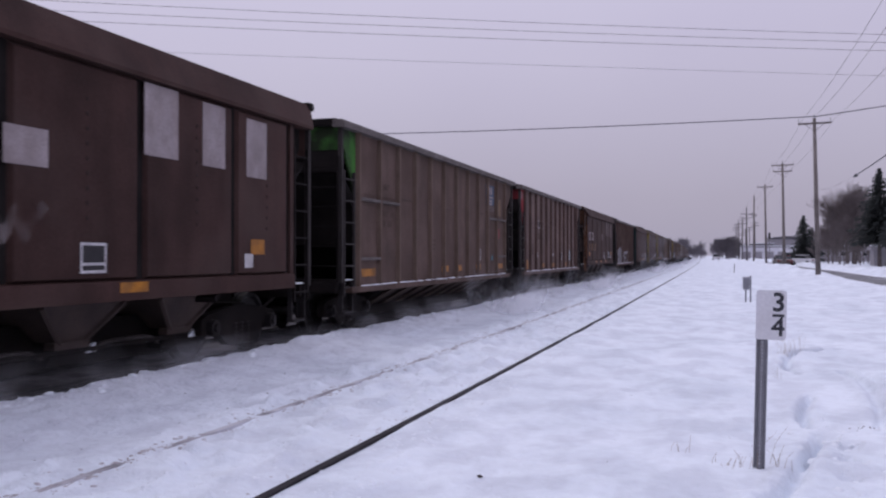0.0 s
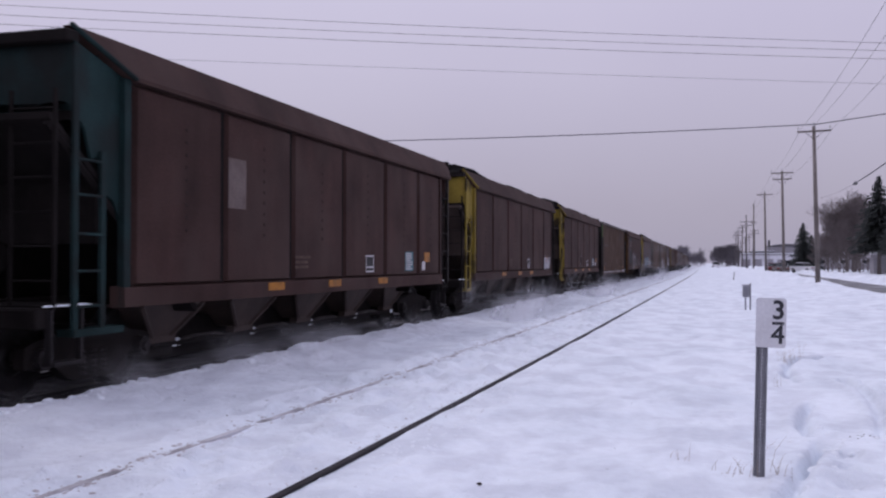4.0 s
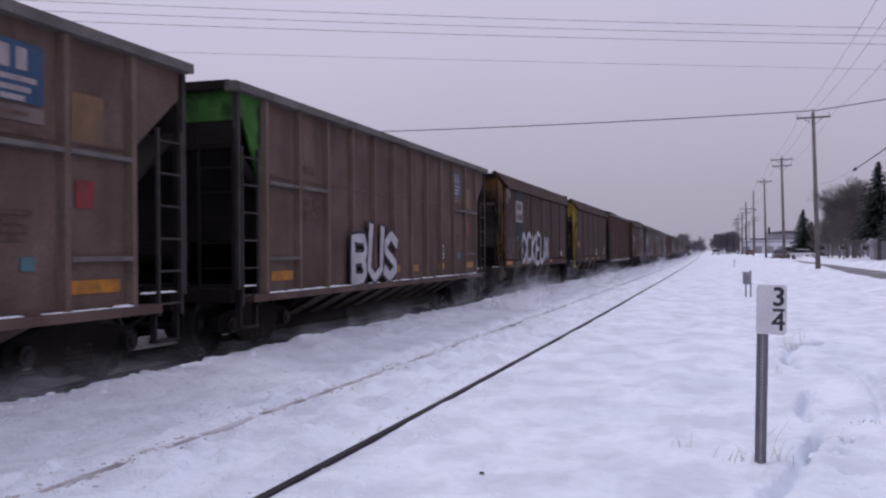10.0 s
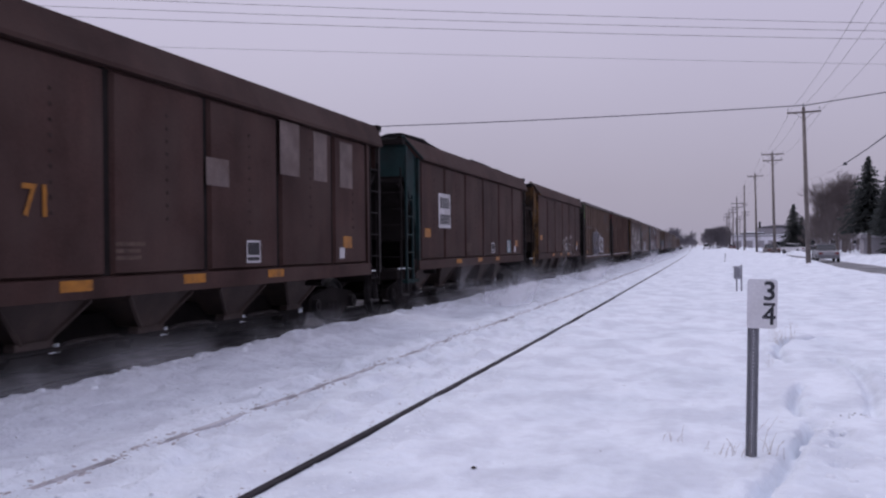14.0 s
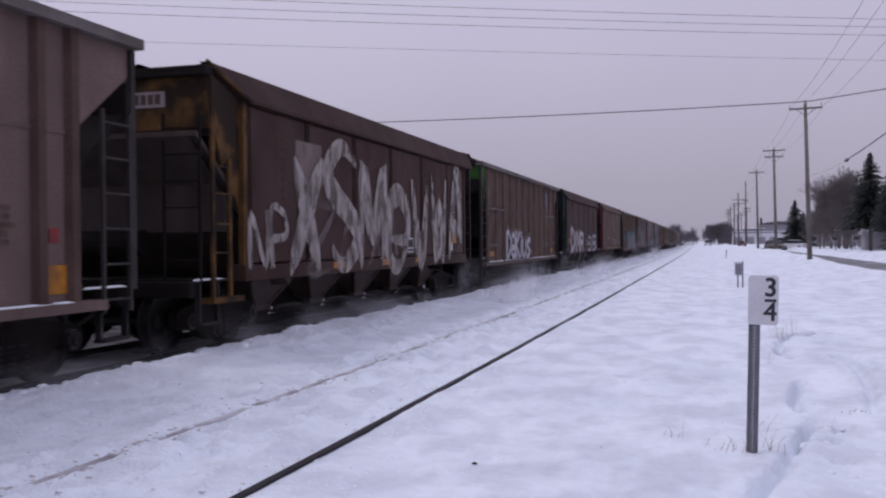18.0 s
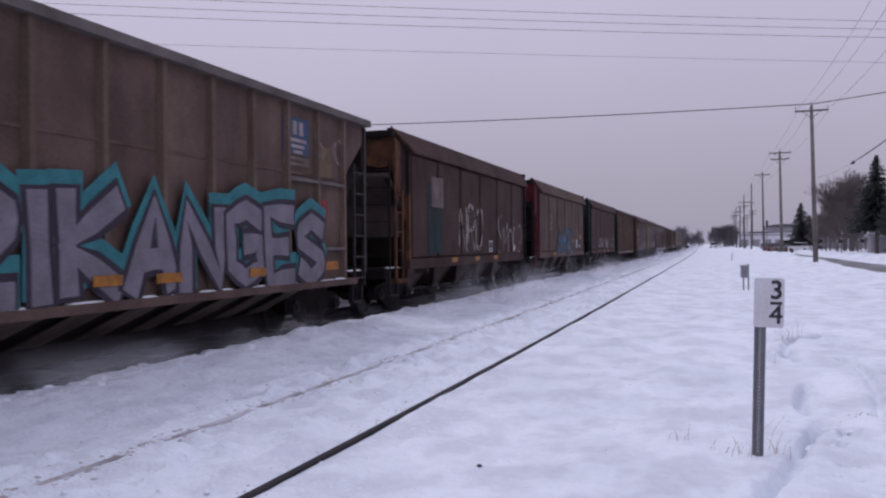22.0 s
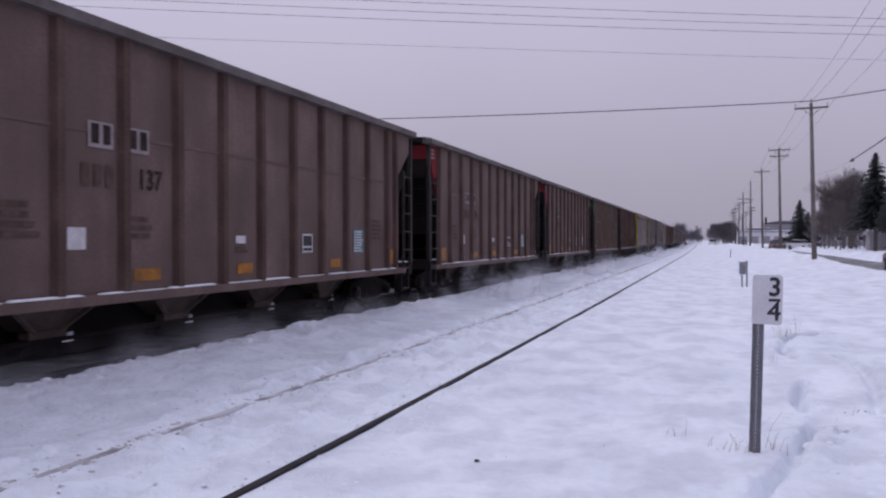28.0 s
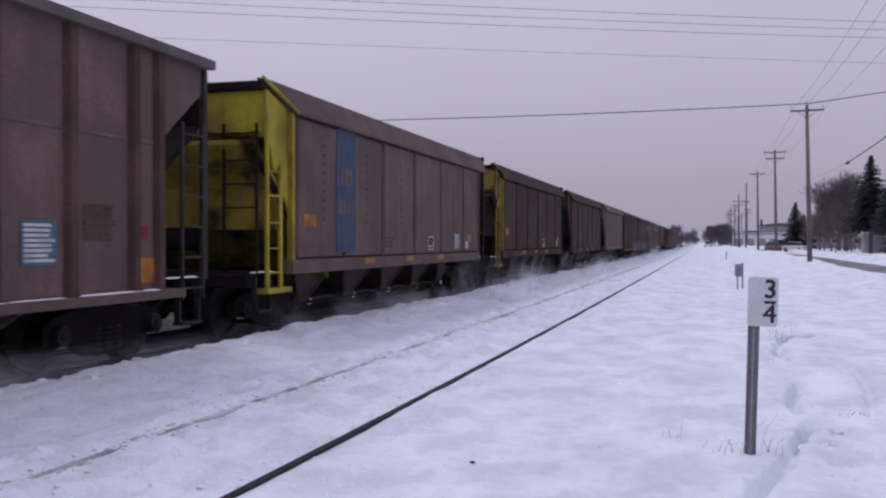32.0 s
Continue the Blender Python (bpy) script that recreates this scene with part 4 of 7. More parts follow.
def boxed_mark(parent, y, z, s=0.34, x=HALF + 0.012):
    """The white-framed consolidated stencil."""
    part("stencil_field", shape(("cfield", s), lambda bm: box(bm, -0.001, 0.001, -s * 0.68, s * 0.68, -s * 0.5, s * 0.5)), M["black_paint"], parent, at=(x - 0.002, y, z))

    def frame_bars(bm):
        t = 0.03
        for a in (-s * 0.5, s * 0.5, -s * 0.22):
            box(bm, -0.001, 0.001, -s * 0.68 - t / 2, s * 0.68 + t / 2, a - t / 2, a + t / 2)
        for a in (-s * 0.68, s * 0.68):
            box(bm, -0.0012, 0.0012, a - t / 2, a + t / 2, -s * 0.5, s * 0.5)
    part("stencil_frame", shape(("cframe", s), frame_bars), M["white_paint"], parent, at=(x + 0.001, y, z))


def teal_board(parent, y, z, w=0.62, h=0.72, x=HALF + 0.010):
    patch(parent, y, z, w, h, "teal_panel", x, "data_panel", "teal data panel with pale lines")
    bars(parent, y, z, w * 0.9, h * 0.9, 8, "white_paint", x + 0.004)


def lettered(parent, word, y, z, size, mat, x=HALF + 0.012):
    key = ("word", word, size)
    if key not in CACHE:
        CACHE[key] = heavier(text_mesh(word, size, 0.001), size * 0.02)
    part("lettering", CACHE[key], M[mat], parent, at=Matrix.Translation((x, y, z)) @ pose(0, 0, 0, 90, 0, 90))


# ---- running gear, alike on every car
def side_frame(bm):
    prism_x(bm, [(-1.12, 0.36), (-1.12, 0.58), (-0.98, 0.64), (-0.55, 0.70), (-0.3, 0.74), (0.3, 0.74), (0.55, 0.70), (0.98, 0.64), (1.12, 0.58), (1.12, 0.36), (0.72, 0.40), (0.42, 0.20), (0.32, 0.16), (-0.32, 0.16), (-0.42, 0.20), (-0.72, 0.40)], -0.07, 0.07)


def wheel_mesh(bm):
    prof = [(0.0, 0.09), (0.07, 0.09), (0.07, 0.16), (0.03, 0.20), (0.03, 0.36), (0.075, 0.40), (0.075, 0.445), (-0.045, 0.455), (-0.05, 0.485), (-0.075, 0.485), (-0.075, 0.38), (-0.03, 0.35), (-0.03, 0.2), (-0.07, 0.16), (-0.07, 0.09)]
    n = 24
    rings = []
    for x, r in prof:
        rings.append([bm.verts.new((x, r * math.cos(2 * math.pi * k / n), r * math.sin(2 * math.pi * k / n))) for k in range(n)])
    for a, b in zip(rings[:-1], rings[1:]):
        for k in range(n):
            bm.faces.new((a[k], a[(k + 1) % n], b[(k + 1) % n], b[k]))
    bm.faces.new(rings[0])
    bm.faces.new(rings[-1][::-1])


def spring_nest(bm):
    for y in (-0.19, 0.0, 0.19):
        for k in range(5):
            tube(bm, (0, y, 0.22 + k * 0.06), (0, y, 0.25 + k * 0.06), 0.075, 0.075, 8)


def bogie(parent, y, far=False):
    tr = part("bogie", shape("bolster", lambda bm: box(bm, -1.12, 1.12, -0.2, 0.2, 0.50, 0.78), 0.03), M["shade_grime"], parent, "dark cast steel bogie", at=(0, y, 0))
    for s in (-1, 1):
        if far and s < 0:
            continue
        part("side_frame", shape("side_frame", side_frame), M["shade_grime"], tr, at=(s * 1.07, 0, 0))
        part("spring_nest", shape("spring_nest", spring_nest), M["steel"], tr, at=(s * 1.10, 0, 0))
        for w in (-0.89, 0.89):
            part("bearing", shape("bearing", lambda bm: (tube(bm, (-0.06, 0, 0), (0.16, 0, 0), 0.13, 0.12, 12), tube(bm, (0.16, 0, 0), (0.19, 0, 0), 0.07, 0.06, 8))), M["steel"], tr, at=(s * 1.08, w, 0.457))
    for w in (-0.89, 0.89):
        ws = part("wheel", wheelset_mesh(), M["wheel"], tr, at=(0, w, 0.457))
        WHEELS.append(ws)
    return tr


WHEELS = []


def wheelset_mesh():
    if "wheelset" not in CACHE:
        bm = bmesh.new()
        wheel_mesh(bm)
        bmesh.ops.translate(bm, verts=list(bm.verts), vec=(0.755, 0, 0))
        other = bmesh.new()
        wheel_mesh(other)
        bmesh.ops.scale(other, verts=list(other.verts), vec=(-1, 1, 1))
        bmesh.ops.translate(other, verts=list(other.verts), vec=(-0.755, 0, 0))
        tmp = bpy.data.meshes.new("half")
        other.to_mesh(tmp)
        other.free()
        bm.from_mesh(tmp)
        bpy.data.meshes.remove(tmp)
        tube(bm, (-0.98, 0, 0), (0.98, 0, 0), 0.08, 0.08, 10)
        bmesh.ops.recalc_face_normals(bm, faces=list(bm.faces))
        me = bpy.data.meshes.new("wheelset")
        bm.to_mesh(me)
        bm.free()
        me.materials.append(None)
        CACHE["wheelset"] = me
    return CACHE["wheelset"]


def coupler(bm):
    box(bm, -0.09, 0.09, -0.45, 0.12, -0.09, 0.09)
    hull8(bm, [(-0.16, 0.10, -0.14), (0.16, 0.10, -0.14), (0.20, 0.42, -0.14), (-0.12, 0.42, -0.14)], [(-0.16, 0.10, 0.14), (0.16, 0.10, 0.14), (0.20, 0.42, 0.14), (-0.12, 0.42, 0.14)])
    tube(bm, (0.3, -0.3, -0.1), (0.26, 0.4, -0.38), 0.03, 0.03, 6)


def ladder(car, x, ya, yb, z0, za, zb, rungs, mat, label, half=0.024):
    """A ladder: two stiles of their own heights and rungs between them."""
    def stile(top):
        return shape(("stile", round(top - z0, 2), half), lambda bm: box(bm, -0.022, 0.022, -half, half, z0, top), 0.004)
    main = part("ladder", stile(za), M[mat], car, label, at=(x, ya, 0))
    part("stile", stile(zb), M[mat], main, at=(0, yb - ya, 0))
    for z in rungs:
        part("rung", shape(("rung", round(abs(yb - ya), 2)), lambda bm: tube(bm, (0, -abs(yb - ya) / 2, 0), (0, abs(yb - ya) / 2, 0), 0.016, 0.016, 6)), M[mat], main, at=(0.012, (yb - ya) / 2, z))
    return main


def end_ladder(car, y):
    """A short ladder across the end, beside the corner."""
    main = part("end_ladder", shape("end_stile", lambda bm: box(bm, -0.02, 0.02, -0.015, 0.015, 1.0, 3.3)), M["shade_grime"], car, at=(0.95, y, 0))
    part("stile", shape("end_stile", None), M["shade_grime"], main, at=(0.55, 0, 0))
    for k in range(6):
        part("rung", shape("end_rung", lambda bm: tube(bm, (0, 0, 0), (0.55, 0, 0), 0.012, 0.012, 6)), M["shade_grime"], main, at=(0, 0, 1.3 + 0.36 * k))


def snow_ledge(bm, y0, y1, seed):
    rnd = random.Random(seed)
    y = y0
    while y < y1 - 0.25:
        d = min(0.5 + rnd.random() * 0.7, y1 - y)
        h = 0.008 + 0.016 * rnd.random()
        low = [(0.0, y, 0), (0.075, y + 0.03, 0), (0.075, y + d - 0.03, 0), (0.0, y + d, 0)]
        high = [(0.0, y + 0.05, h), (0.045, y + 0.09, h), (0.05, y + d - 0.1, h * 0.8), (0.0, y + d - 0.06, h)]
        hull8(bm, low, high)
        y += d + (0.05 if rnd.random() < 0.6 else 0.25)


def hopper(bm, w_top, w_bot, z_bot):
    hull8(bm, [(-1.02, -w_bot / 2, z_bot), (1.02, -w_bot / 2, z_bot), (1.02, w_bot / 2, z_bot), (-1.02, w_bot / 2, z_bot)],
          [(-1.22, -w_top / 2, 0.96), (1.22, -w_top / 2, 0.96), (1.22, w_top / 2, 0.96), (-1.22, w_top / 2, 0.96)])


def hopper_flange(bm, w_top, w_bot, z_bot):
    for s in (-1, 1):
        a, b = Vector((1.23, s * w_top / 2, 0.94)), Vector((1.03, s * w_bot / 2, z_bot))
        tube(bm, a, b, 0.035, 0.035, 5)
    box(bm, 0.92, 1.06, -w_bot / 2 - 0.10, w_bot / 2 + 0.10, z_bot - 0.06, z_bot + 0.02)


def gate_arm(bm, pitch):
    """The arched operating bar between two discharge gates."""
    prev = None
    for k in range(9):
        u = k / 8
        p = (1.00, pitch * (0.18 + 0.62 * u), 0.36 + 0.10 * (1 - abs(2 * u - 1) ** 5))
        if prev:
            tube(bm, prev, p, 0.028, 0.028, 5)
        prev = p


def coal_heap(seed, half_len, humps=()):
    nx, ny = 9, 60
    r = np.random.default_rng(seed)
    bm = bmesh.new()
    g = [[None] * (ny + 1) for _ in range(nx + 1)]
    ph = r.random(4) * 6.28
    for i in range(nx + 1):
        for j in range(ny + 1):
            u, v = i / nx * 2 - 1, j / ny * 2 - 1
            hump = 0.20 + 0.20 * math.sin(v * 5.5 + ph[0]) + 0.14 * math.sin(v * 11 + ph[1]) + 0.07 * math.sin(v * 27 + ph[2])
            if humps:
                hump = -0.1 + sum(hh * math.exp(-(((v * half_len - c) / w) ** 2)) for c, w, hh in humps) + 0.06 * math.sin(v * 27 + ph[2])
            z = 3.62 + max(0, hump) * (1 - abs(u) ** 1.6) * (1 - abs(v) ** 8) * 1.15 + 0.17 * (r.random() - 0.5) * (1 - abs(u) ** 6)
            g[i][j] = bm.verts.new((u * 1.42, v * half_len, z))
    for i in range(nx):
        for j in range(ny):
            bm.faces.new((g[i][j], g[i + 1][j], g[i + 1][j + 1], g[i][j + 1]))
    me = bpy.data.meshes.new("coal")
    bm.to_mesh(me)
    bm.free()
    me.materials.append(None)
    return me


HEAPS = [coal_heap(0, 6.9), coal_heap(1, 6.9), coal_heap(2, 6.9, ((-4.8, 1.9, 0.75), (-1.5, 2.2, 0.42), (3.0, 2.0, 0.25))), coal_heap(3, 6.9, ((-3.0, 1.0, 0.35), (1.0, 1.4, 0.22))),
         coal_heap(4, 6.9, ((-5.2, 1.6, 0.55), (3.4, 1.5, 0.58))), coal_heap(5, 6.9, ((-4.9, 0.9, 0.60), (-2.6, 1.3, 0.48), (1.5, 1.2, 0.2)))]


def end_gear(car, y_sign, paint, post_mat, kind, colour=None, near=True):
    """One end of a car: end plate, slope sheet, posts, ladders, platform, brake gear and coupler."""
    flip = Matrix.Identity(4) if y_sign < 0 else Matrix.Diagonal((1, -1, 1, 1))

    def put(name, key, build, mat, label="", bevel=0.0):
        def made(bm):
            build(bm)
            if y_sign > 0:
                bmesh.ops.scale(bm, verts=list(bm.verts), vec=(1, -1, 1))
        return part(name, shape((*key, y_sign), made, bevel), M[mat], car, label, (0, 0.28 + (0.45 if kind == "C" and name in ("end_plate", "end_apron", "number_card", "stencil") else 0), 0) if y_sign < 0 and name != "coupler" else None)

    plate_low = 3.02
    put("end_plate", ("end_plate", kind), lambda bm: box(bm, -1.50, 1.50, -7.50, -7.44, 3.42 if kind != "C" else 3.12, 3.84), "shade_grime" if kind == "B" and y_sign < 0 else colour or paint, "painted upper end plate above the dark slope sheet" if colour else "")
    if kind == "B" and colour:
        put("end_patch", ("end_patch",), lambda bm: box(bm, 0.75, 1.49, -7.508, -7.498, 3.47, 3.80), colour, "red painted rectangle on the end plate")
    if kind == "C" and colour == "ochre" and near and y_sign < 0:
        put("number_card", ("end_card",), lambda bm: box(bm, 0.02, 0.80, -7.506, -7.502, 3.44, 3.66), "faded_white", "pale card with a worn number")
        put("stencil", ("end_mark",), lambda bm: [box(bm, 0.07 + 0.115 * k, 0.155 + 0.115 * k, -7.512, -7.507, 3.48, 3.62) for k in range(6)], "worn_stencil")
    # the recessed end's shade is put into its near-black colour
    put("end_apron", ("end_apron", kind), lambda bm: box(bm, -1.48, 1.48, -7.485, -7.445, plate_low, 3.44 if kind != "C" else 3.14), "shade_grime")
    # added plate that keeps bright sky from showing through the end opening
    put("end_bulkhead", ("blocker",), lambda bm: box(bm, -1.46, 1.46, -6.62, -6.57, 1.7, 3.80), "yellow" if colour == "bright_yellow" else "chute_dark" if colour in ("ochre", "yellow", "orange") else "shade_grime")
    put("slope_sheet", ("slope_sheet",), lambda bm: hull8(bm, [(-1.5, -7.42, 2.98), (1.5, -7.42, 2.98), (1.5, -4.6, 0.85), (-1.5, -4.6, 0.85)], [(-1.5, -7.42, 3.05), (1.5, -7.42, 3.05), (1.5, -4.55, 0.92), (-1.5, -4.55, 0.92)]), "yellow" if colour == "bright_yellow" else "chute_dark" if colour in ("ochre", "yellow", "orange") else "shade_grime")
    put("end_sill", ("end_sill",), lambda bm: box(bm, -1.48, 1.48, -7.58, -7.32, 0.80, 1.02), "shade_grime", bevel=0.02)
    put("coupler", ("coupler",), lambda bm: (coupler(bm), bmesh.ops.scale(bm, verts=list(bm.verts), vec=(1, -1, 1)), bmesh.ops.translate(bm, verts=list(bm.verts), vec=(0, -7.62, 0.86))), "shade_grime")
    for x, nm in () if kind == "C" and y_sign < 0 else ((1.53, "corner_post"), (-1.53, "corner_post"), (0.55, "end_post"), (-0.55, "end_post")):
        put(nm, (nm, x), lambda bm: box(bm, x - 0.04, x + 0.04, -7.54, -7.46, 1.0, 3.80), "stile" if nm == "corner_post" else "shade_grime")
    if near:
        if kind == "C" and y_sign < 0:
            ladder(car, 1.545, -6.80, -6.34, 0.74, 3.80, 2.72, (1.02, 1.40, 1.80, 2.22, 2.60), post_mat, "steel ladder between the corner post and the side", 0.042)
            put("step", ("front_step",), lambda bm: box(bm, 1.36, 1.58, -7.12, -6.26, 0.70, 0.78), post_mat)
        else:
            top = 3.25 if kind == "C" else 3.05
            off = 0.28 if y_sign < 0 else 0.0
            ladder(car, 1.56, y_sign * 7.42 + off, y_sign * 6.92 + off, 0.75, top, top, [0.90 + k * (top - 1.05) / 5 for k in range(6)], "shade_grime" if kind == "C" else "stile", "steel side ladder at the car's end")
        if y_sign < 0:
            end_ladder(car, -7.28 + (0.22 if kind == "C" else 0.0))
            put("grab_iron", ("grab_iron",), lambda bm: tube(bm, (-1.2, -7.6, 1.25), (-0.5, -7.6, 1.25), 0.016, 0.016, 6), "steel")
            for bx in (1.45, -1.45):
                put("diagonal_brace", ("diag", bx), lambda bm: tube(bm, (bx, -7.4, 2.95), (bx, -5.3, 1.25), 0.05, 0.05, 6), "shade_grime")
            put("platform", ("platform",), lambda bm: box(bm, -1.45, 1.45, -7.35, -6.50, 1.0, 1.04), "shade_grime")
        put("step", ("step",), lambda bm: (box(bm, 1.42, 1.56, -7.40, -6.92, 0.42, 0.46), box(bm, 1.45, 1.53, -7.42, -7.38, 0.42, 1.0), box(bm, 1.45, 1.53, -6.94, -6.90, 0.42, 1.0)), "steel")
        if y_sign < 0:
            put("brake_reservoir", ("reservoir",), lambda bm: tube(bm, (-0.9, -6.7, 1.55), (0.2, -6.7, 1.55), 0.19, 0.19, 12), "shade_grime")
            put("brake_wheel", ("brake_wheel",), lambda bm: (tube(bm, (-0.85, -7.66, 2.35), (-0.85, -7.62, 2.35), 0.28, 0.28, 16), tube(bm, (-0.85, -7.7, 2.35), (-0.85, -7.5, 2.35), 0.05, 0.05, 8)), "steel")
        put("snow_lump", ("sill_snow",), lambda bm: (snow_ledge(bm, -7.45, -6.7, 5), bmesh.ops.translate(bm, verts=list(bm.verts), vec=(1.44, 0, 1.03))), "snow_clump")


def car_side_ribbed(car, kind, paint, near=True, front=None):
    """Sheet, ribs, chord and sill of a ribbed car (kind A with ledges, kind B plain)."""
    outline = [(-6.45, 0.90), (6.45, 0.90), (6.45, 2.72), (7.48, 3.50), (7.48, 3.86), (-6.45, 3.86)]
    for s in (1, -1):
        part("side_sheet", shape(("ribbed_sheet", s), lambda bm: prism_x(bm, outline, s * 1.50 - 0.02, s * 1.50 + 0.02)), M[paint], car)
        part("end_gusset", shape(("gusset", s), lambda bm: prism_x(bm, [(-6.45, 2.45), (-6.45, 3.86), (-7.22, 3.86), (-7.22, 3.60), (-7.0, 3.42), (-6.72, 2.95)], s * 1.50 - 0.02, s * 1.50 + 0.02)), M[front or paint], car, "painted corner gusset with sooty lower edge" if front else "")
        part("top_chord", shape(("chord", s), lambda bm: prism_y(bm, [(s * 1.42, 3.82), (s * 1.66, 3.82), (s * 1.66, 3.94), (s * 1.60, Z_TOP), (s * 1.42, Z_TOP)], -7.36, 7.60)), M["topchord"], car)
        part("side_sill", shape(("sill", s), lambda bm: prism_y(bm, [(s * 1.40, 0.80), (s * 1.63, 0.80), (s * 1.63, 0.91), (s * 1.40, 0.91)], -6.9, 6.9)), M[paint], car)
    if near and kind == "B" and front:
        for z in (3.52, 3.61, 3.70):
            part("stripe", shape("stripe", lambda bm: box(bm, -0.002, 0.002, -0.14, 0.14, -0.02, 0.02)), M["faded_white"], car, at=(1.523, -6.85, z))
    n = 12 if kind == "A" else 13
    w = 0.10 if kind == "A" else 0.13

    def rib(bm):
        hull8(bm, [(1.51, -w * 0.8, 0.9), (1.60, -w * 0.45, 0.9), (1.60, w * 0.45, 0.9), (1.51, w * 0.8, 0.9)], [(1.51, -w * 0.8, 3.84), (1.60, -w * 0.45, 3.84), (1.60, w * 0.45, 3.84), (1.51, w * 0.8, 3.84)])
    if near:
        for y in [-6.40 + 12.8 * k / (n - 1) for k in range(n)] if kind == "A" else [-6.40] + [-5.40 + 1.13 * k for k in range(11)] + [6.42]:
            part("rib", shape(("rib", kind), rib), M["rib_dust" if kind == "A" else "rib_grime"], car, at=(0, y, 0))
    else:
        part("ribs", shape(("ribs", kind), lambda bm: [box(bm, 1.51, 1.60, y - w / 2, y + w / 2, 0.9, 3.84) for y in [-6.40 + 12.8 * k / (n - 1) for k in range(n)]]), M[paint], car)
    if near and kind == "A":
        bay = 12.8 / (n - 1)
        for k, z in ((0, 2.58), (1, 2.58), (0, 1.43), (n - 3, 2.60), (n - 2, 2.60), (n - 2, 1.46)):
            part("ledge", shape("ledge", lambda bm: box(bm, 1.51, 1.61, -bay / 2 + 0.05, bay / 2 - 0.05, -0.03, 0.03), 0.008), M["topchord"], car, at=(0, -6.40 + bay * (k + 0.5), z))
    if near:
        part("seam", shape("seam", lambda bm: box(bm, 1.515, 1.532, -6.4, 6.4, 2.69, 2.73)), M[paint], car)
        part("snow_ridge", shape(("snow_ridge", kind), lambda bm: snow_ledge(bm, -6.4, 6.4, 3 if kind == "A" else 4)), M["snow_clump"], car, "thin white snow lying on the side sill", at=(1.54, 0, 0.91))


def car_side_smooth(car, paint, near=True, front=None):
    """Sheet, flat panels, sloped coaming and deep sill of a panelled car (kind C)."""
    for s in (1, -1):
        part("side_sheet", shape(("smooth_sheet", s), lambda bm: prism_x(bm, [(-5.95, 1.0), (6.80, 1.0), (6.80, 3.62), (-5.95, 3.62)], s * 1.50 - 0.02, s * 1.50 + 0.02)), M[paint], car)
        # near-black plate in place of the shade behind the last post
        part("rear_gusset", shape(("rear_gusset", s), lambda bm: prism_x(bm, [(6.80, 2.55), (7.40, 3.25), (7.40, 3.62), (6.80, 3.62)], s * 1.40 - 0.02, s * 1.40 + 0.02)), M["shade_grime"], car)
        part("corner_post", shape(("rear_post", s), lambda bm: box(bm, min(s * 1.50, s * 1.58), max(s * 1.50, s * 1.58), 6.74, 6.86, 1.0, 3.6)), M[paint], car)
        part("end_gusset", shape(("gusset_c", s), lambda bm: prism_x(bm, [(-5.95, 1.9), (-5.95, 3.62), (-6.78, 3.86), (-6.78, 3.10), (-6.62, 2.95), (-6.50, 2.62), (-6.38, 2.66), (-6.24, 2.25), (-6.12, 2.2)], s * 1.50 - 0.02, s * 1.50 + 0.02)), M[front or paint], car, "painted corner plate worn through to grimy dark steel" if front else "")
        part("corner_sheet", shape(("corner_sheet", s), lambda bm: box(bm, min(s * 1.50, s * 1.59), max(s * 1.50, s * 1.59), -6.00, -5.88, 0.98, 3.6)), M[front or paint], car)
        def coaming(bm):
            prof = [(1.50, 3.58), (1.66, 3.58), (1.66, 3.63), (1.46, 4.04), (1.34, 4.04), (1.34, 3.6)]
            cut = [-5.90, -5.86, -5.90, -6.72, -6.76, -5.95]
            front_ring = [bm.verts.new((s * px, y, z)) for (px, z), y in zip(prof, cut)]
            tail = [7.44, 7.44, 7.46, 7.74, 7.74, 7.44]
            back_ring = [bm.verts.new((s * px, y, z)) for (px, z), y in zip(prof, tail)]
            for k in range(6):
                bm.faces.new((front_ring[k], front_ring[(k + 1) % 6], back_ring[(k + 1) % 6], back_ring[k]))
            bm.faces.new(front_ring[::-1])
            bm.faces.new(back_ring)
            bmesh.ops.recalc_face_normals(bm, faces=list(bm.faces))
        part("coaming", shape(("coaming", s), coaming), M[paint], car)
        part("coaming_edge", shape(("coaming_edge", s), lambda bm: tube(bm, (s * 1.665, -5.88, 3.60), (s * 1.45, -6.76, 4.05), 0.03, 0.03, 6)), M[front or paint], car)
        part("coaming_end", shape(("coaming_end", s), lambda bm: box(bm, min(s * 1.30, s * 1.52), max(s * 1.30, s * 1.52), 7.60, 7.80, 3.94, 4.07), 0.02), M["shade_grime"], car)
        part("side_sill", shape(("sill_c", s), lambda bm: prism_y(bm, [(s * 1.40, 0.98), (s * 1.605, 0.98), (s * 1.605, 1.20), (s * 1.54, 1.22), (s * 1.40, 1.22)], -6.0, 6.85)), M[paint], car)
    edges = [-5.86, -3.75, -1.6, 0.55, 2.75, 4.95, 6.68]
    if near:
        for a, b in zip(edges[:-1], edges[1:]):
            def panel(bm):
                w = (b - a) / 2
                hull8(bm, [(1.52, -w + 0.07, 1.22), (1.52, w - 0.07, 1.22), (1.52, w - 0.07, 3.56), (1.52, -w + 0.07, 3.56)], [(1.59, -w + 0.11, 1.25), (1.59, w - 0.11, 1.25), (1.59, w - 0.11, 3.53), (1.59, -w + 0.11, 3.53)])
            part("side_panel", shape(("side_panel", round(b - a, 2)), panel), M[paint], car, at=(0, (a + b) / 2, 0))
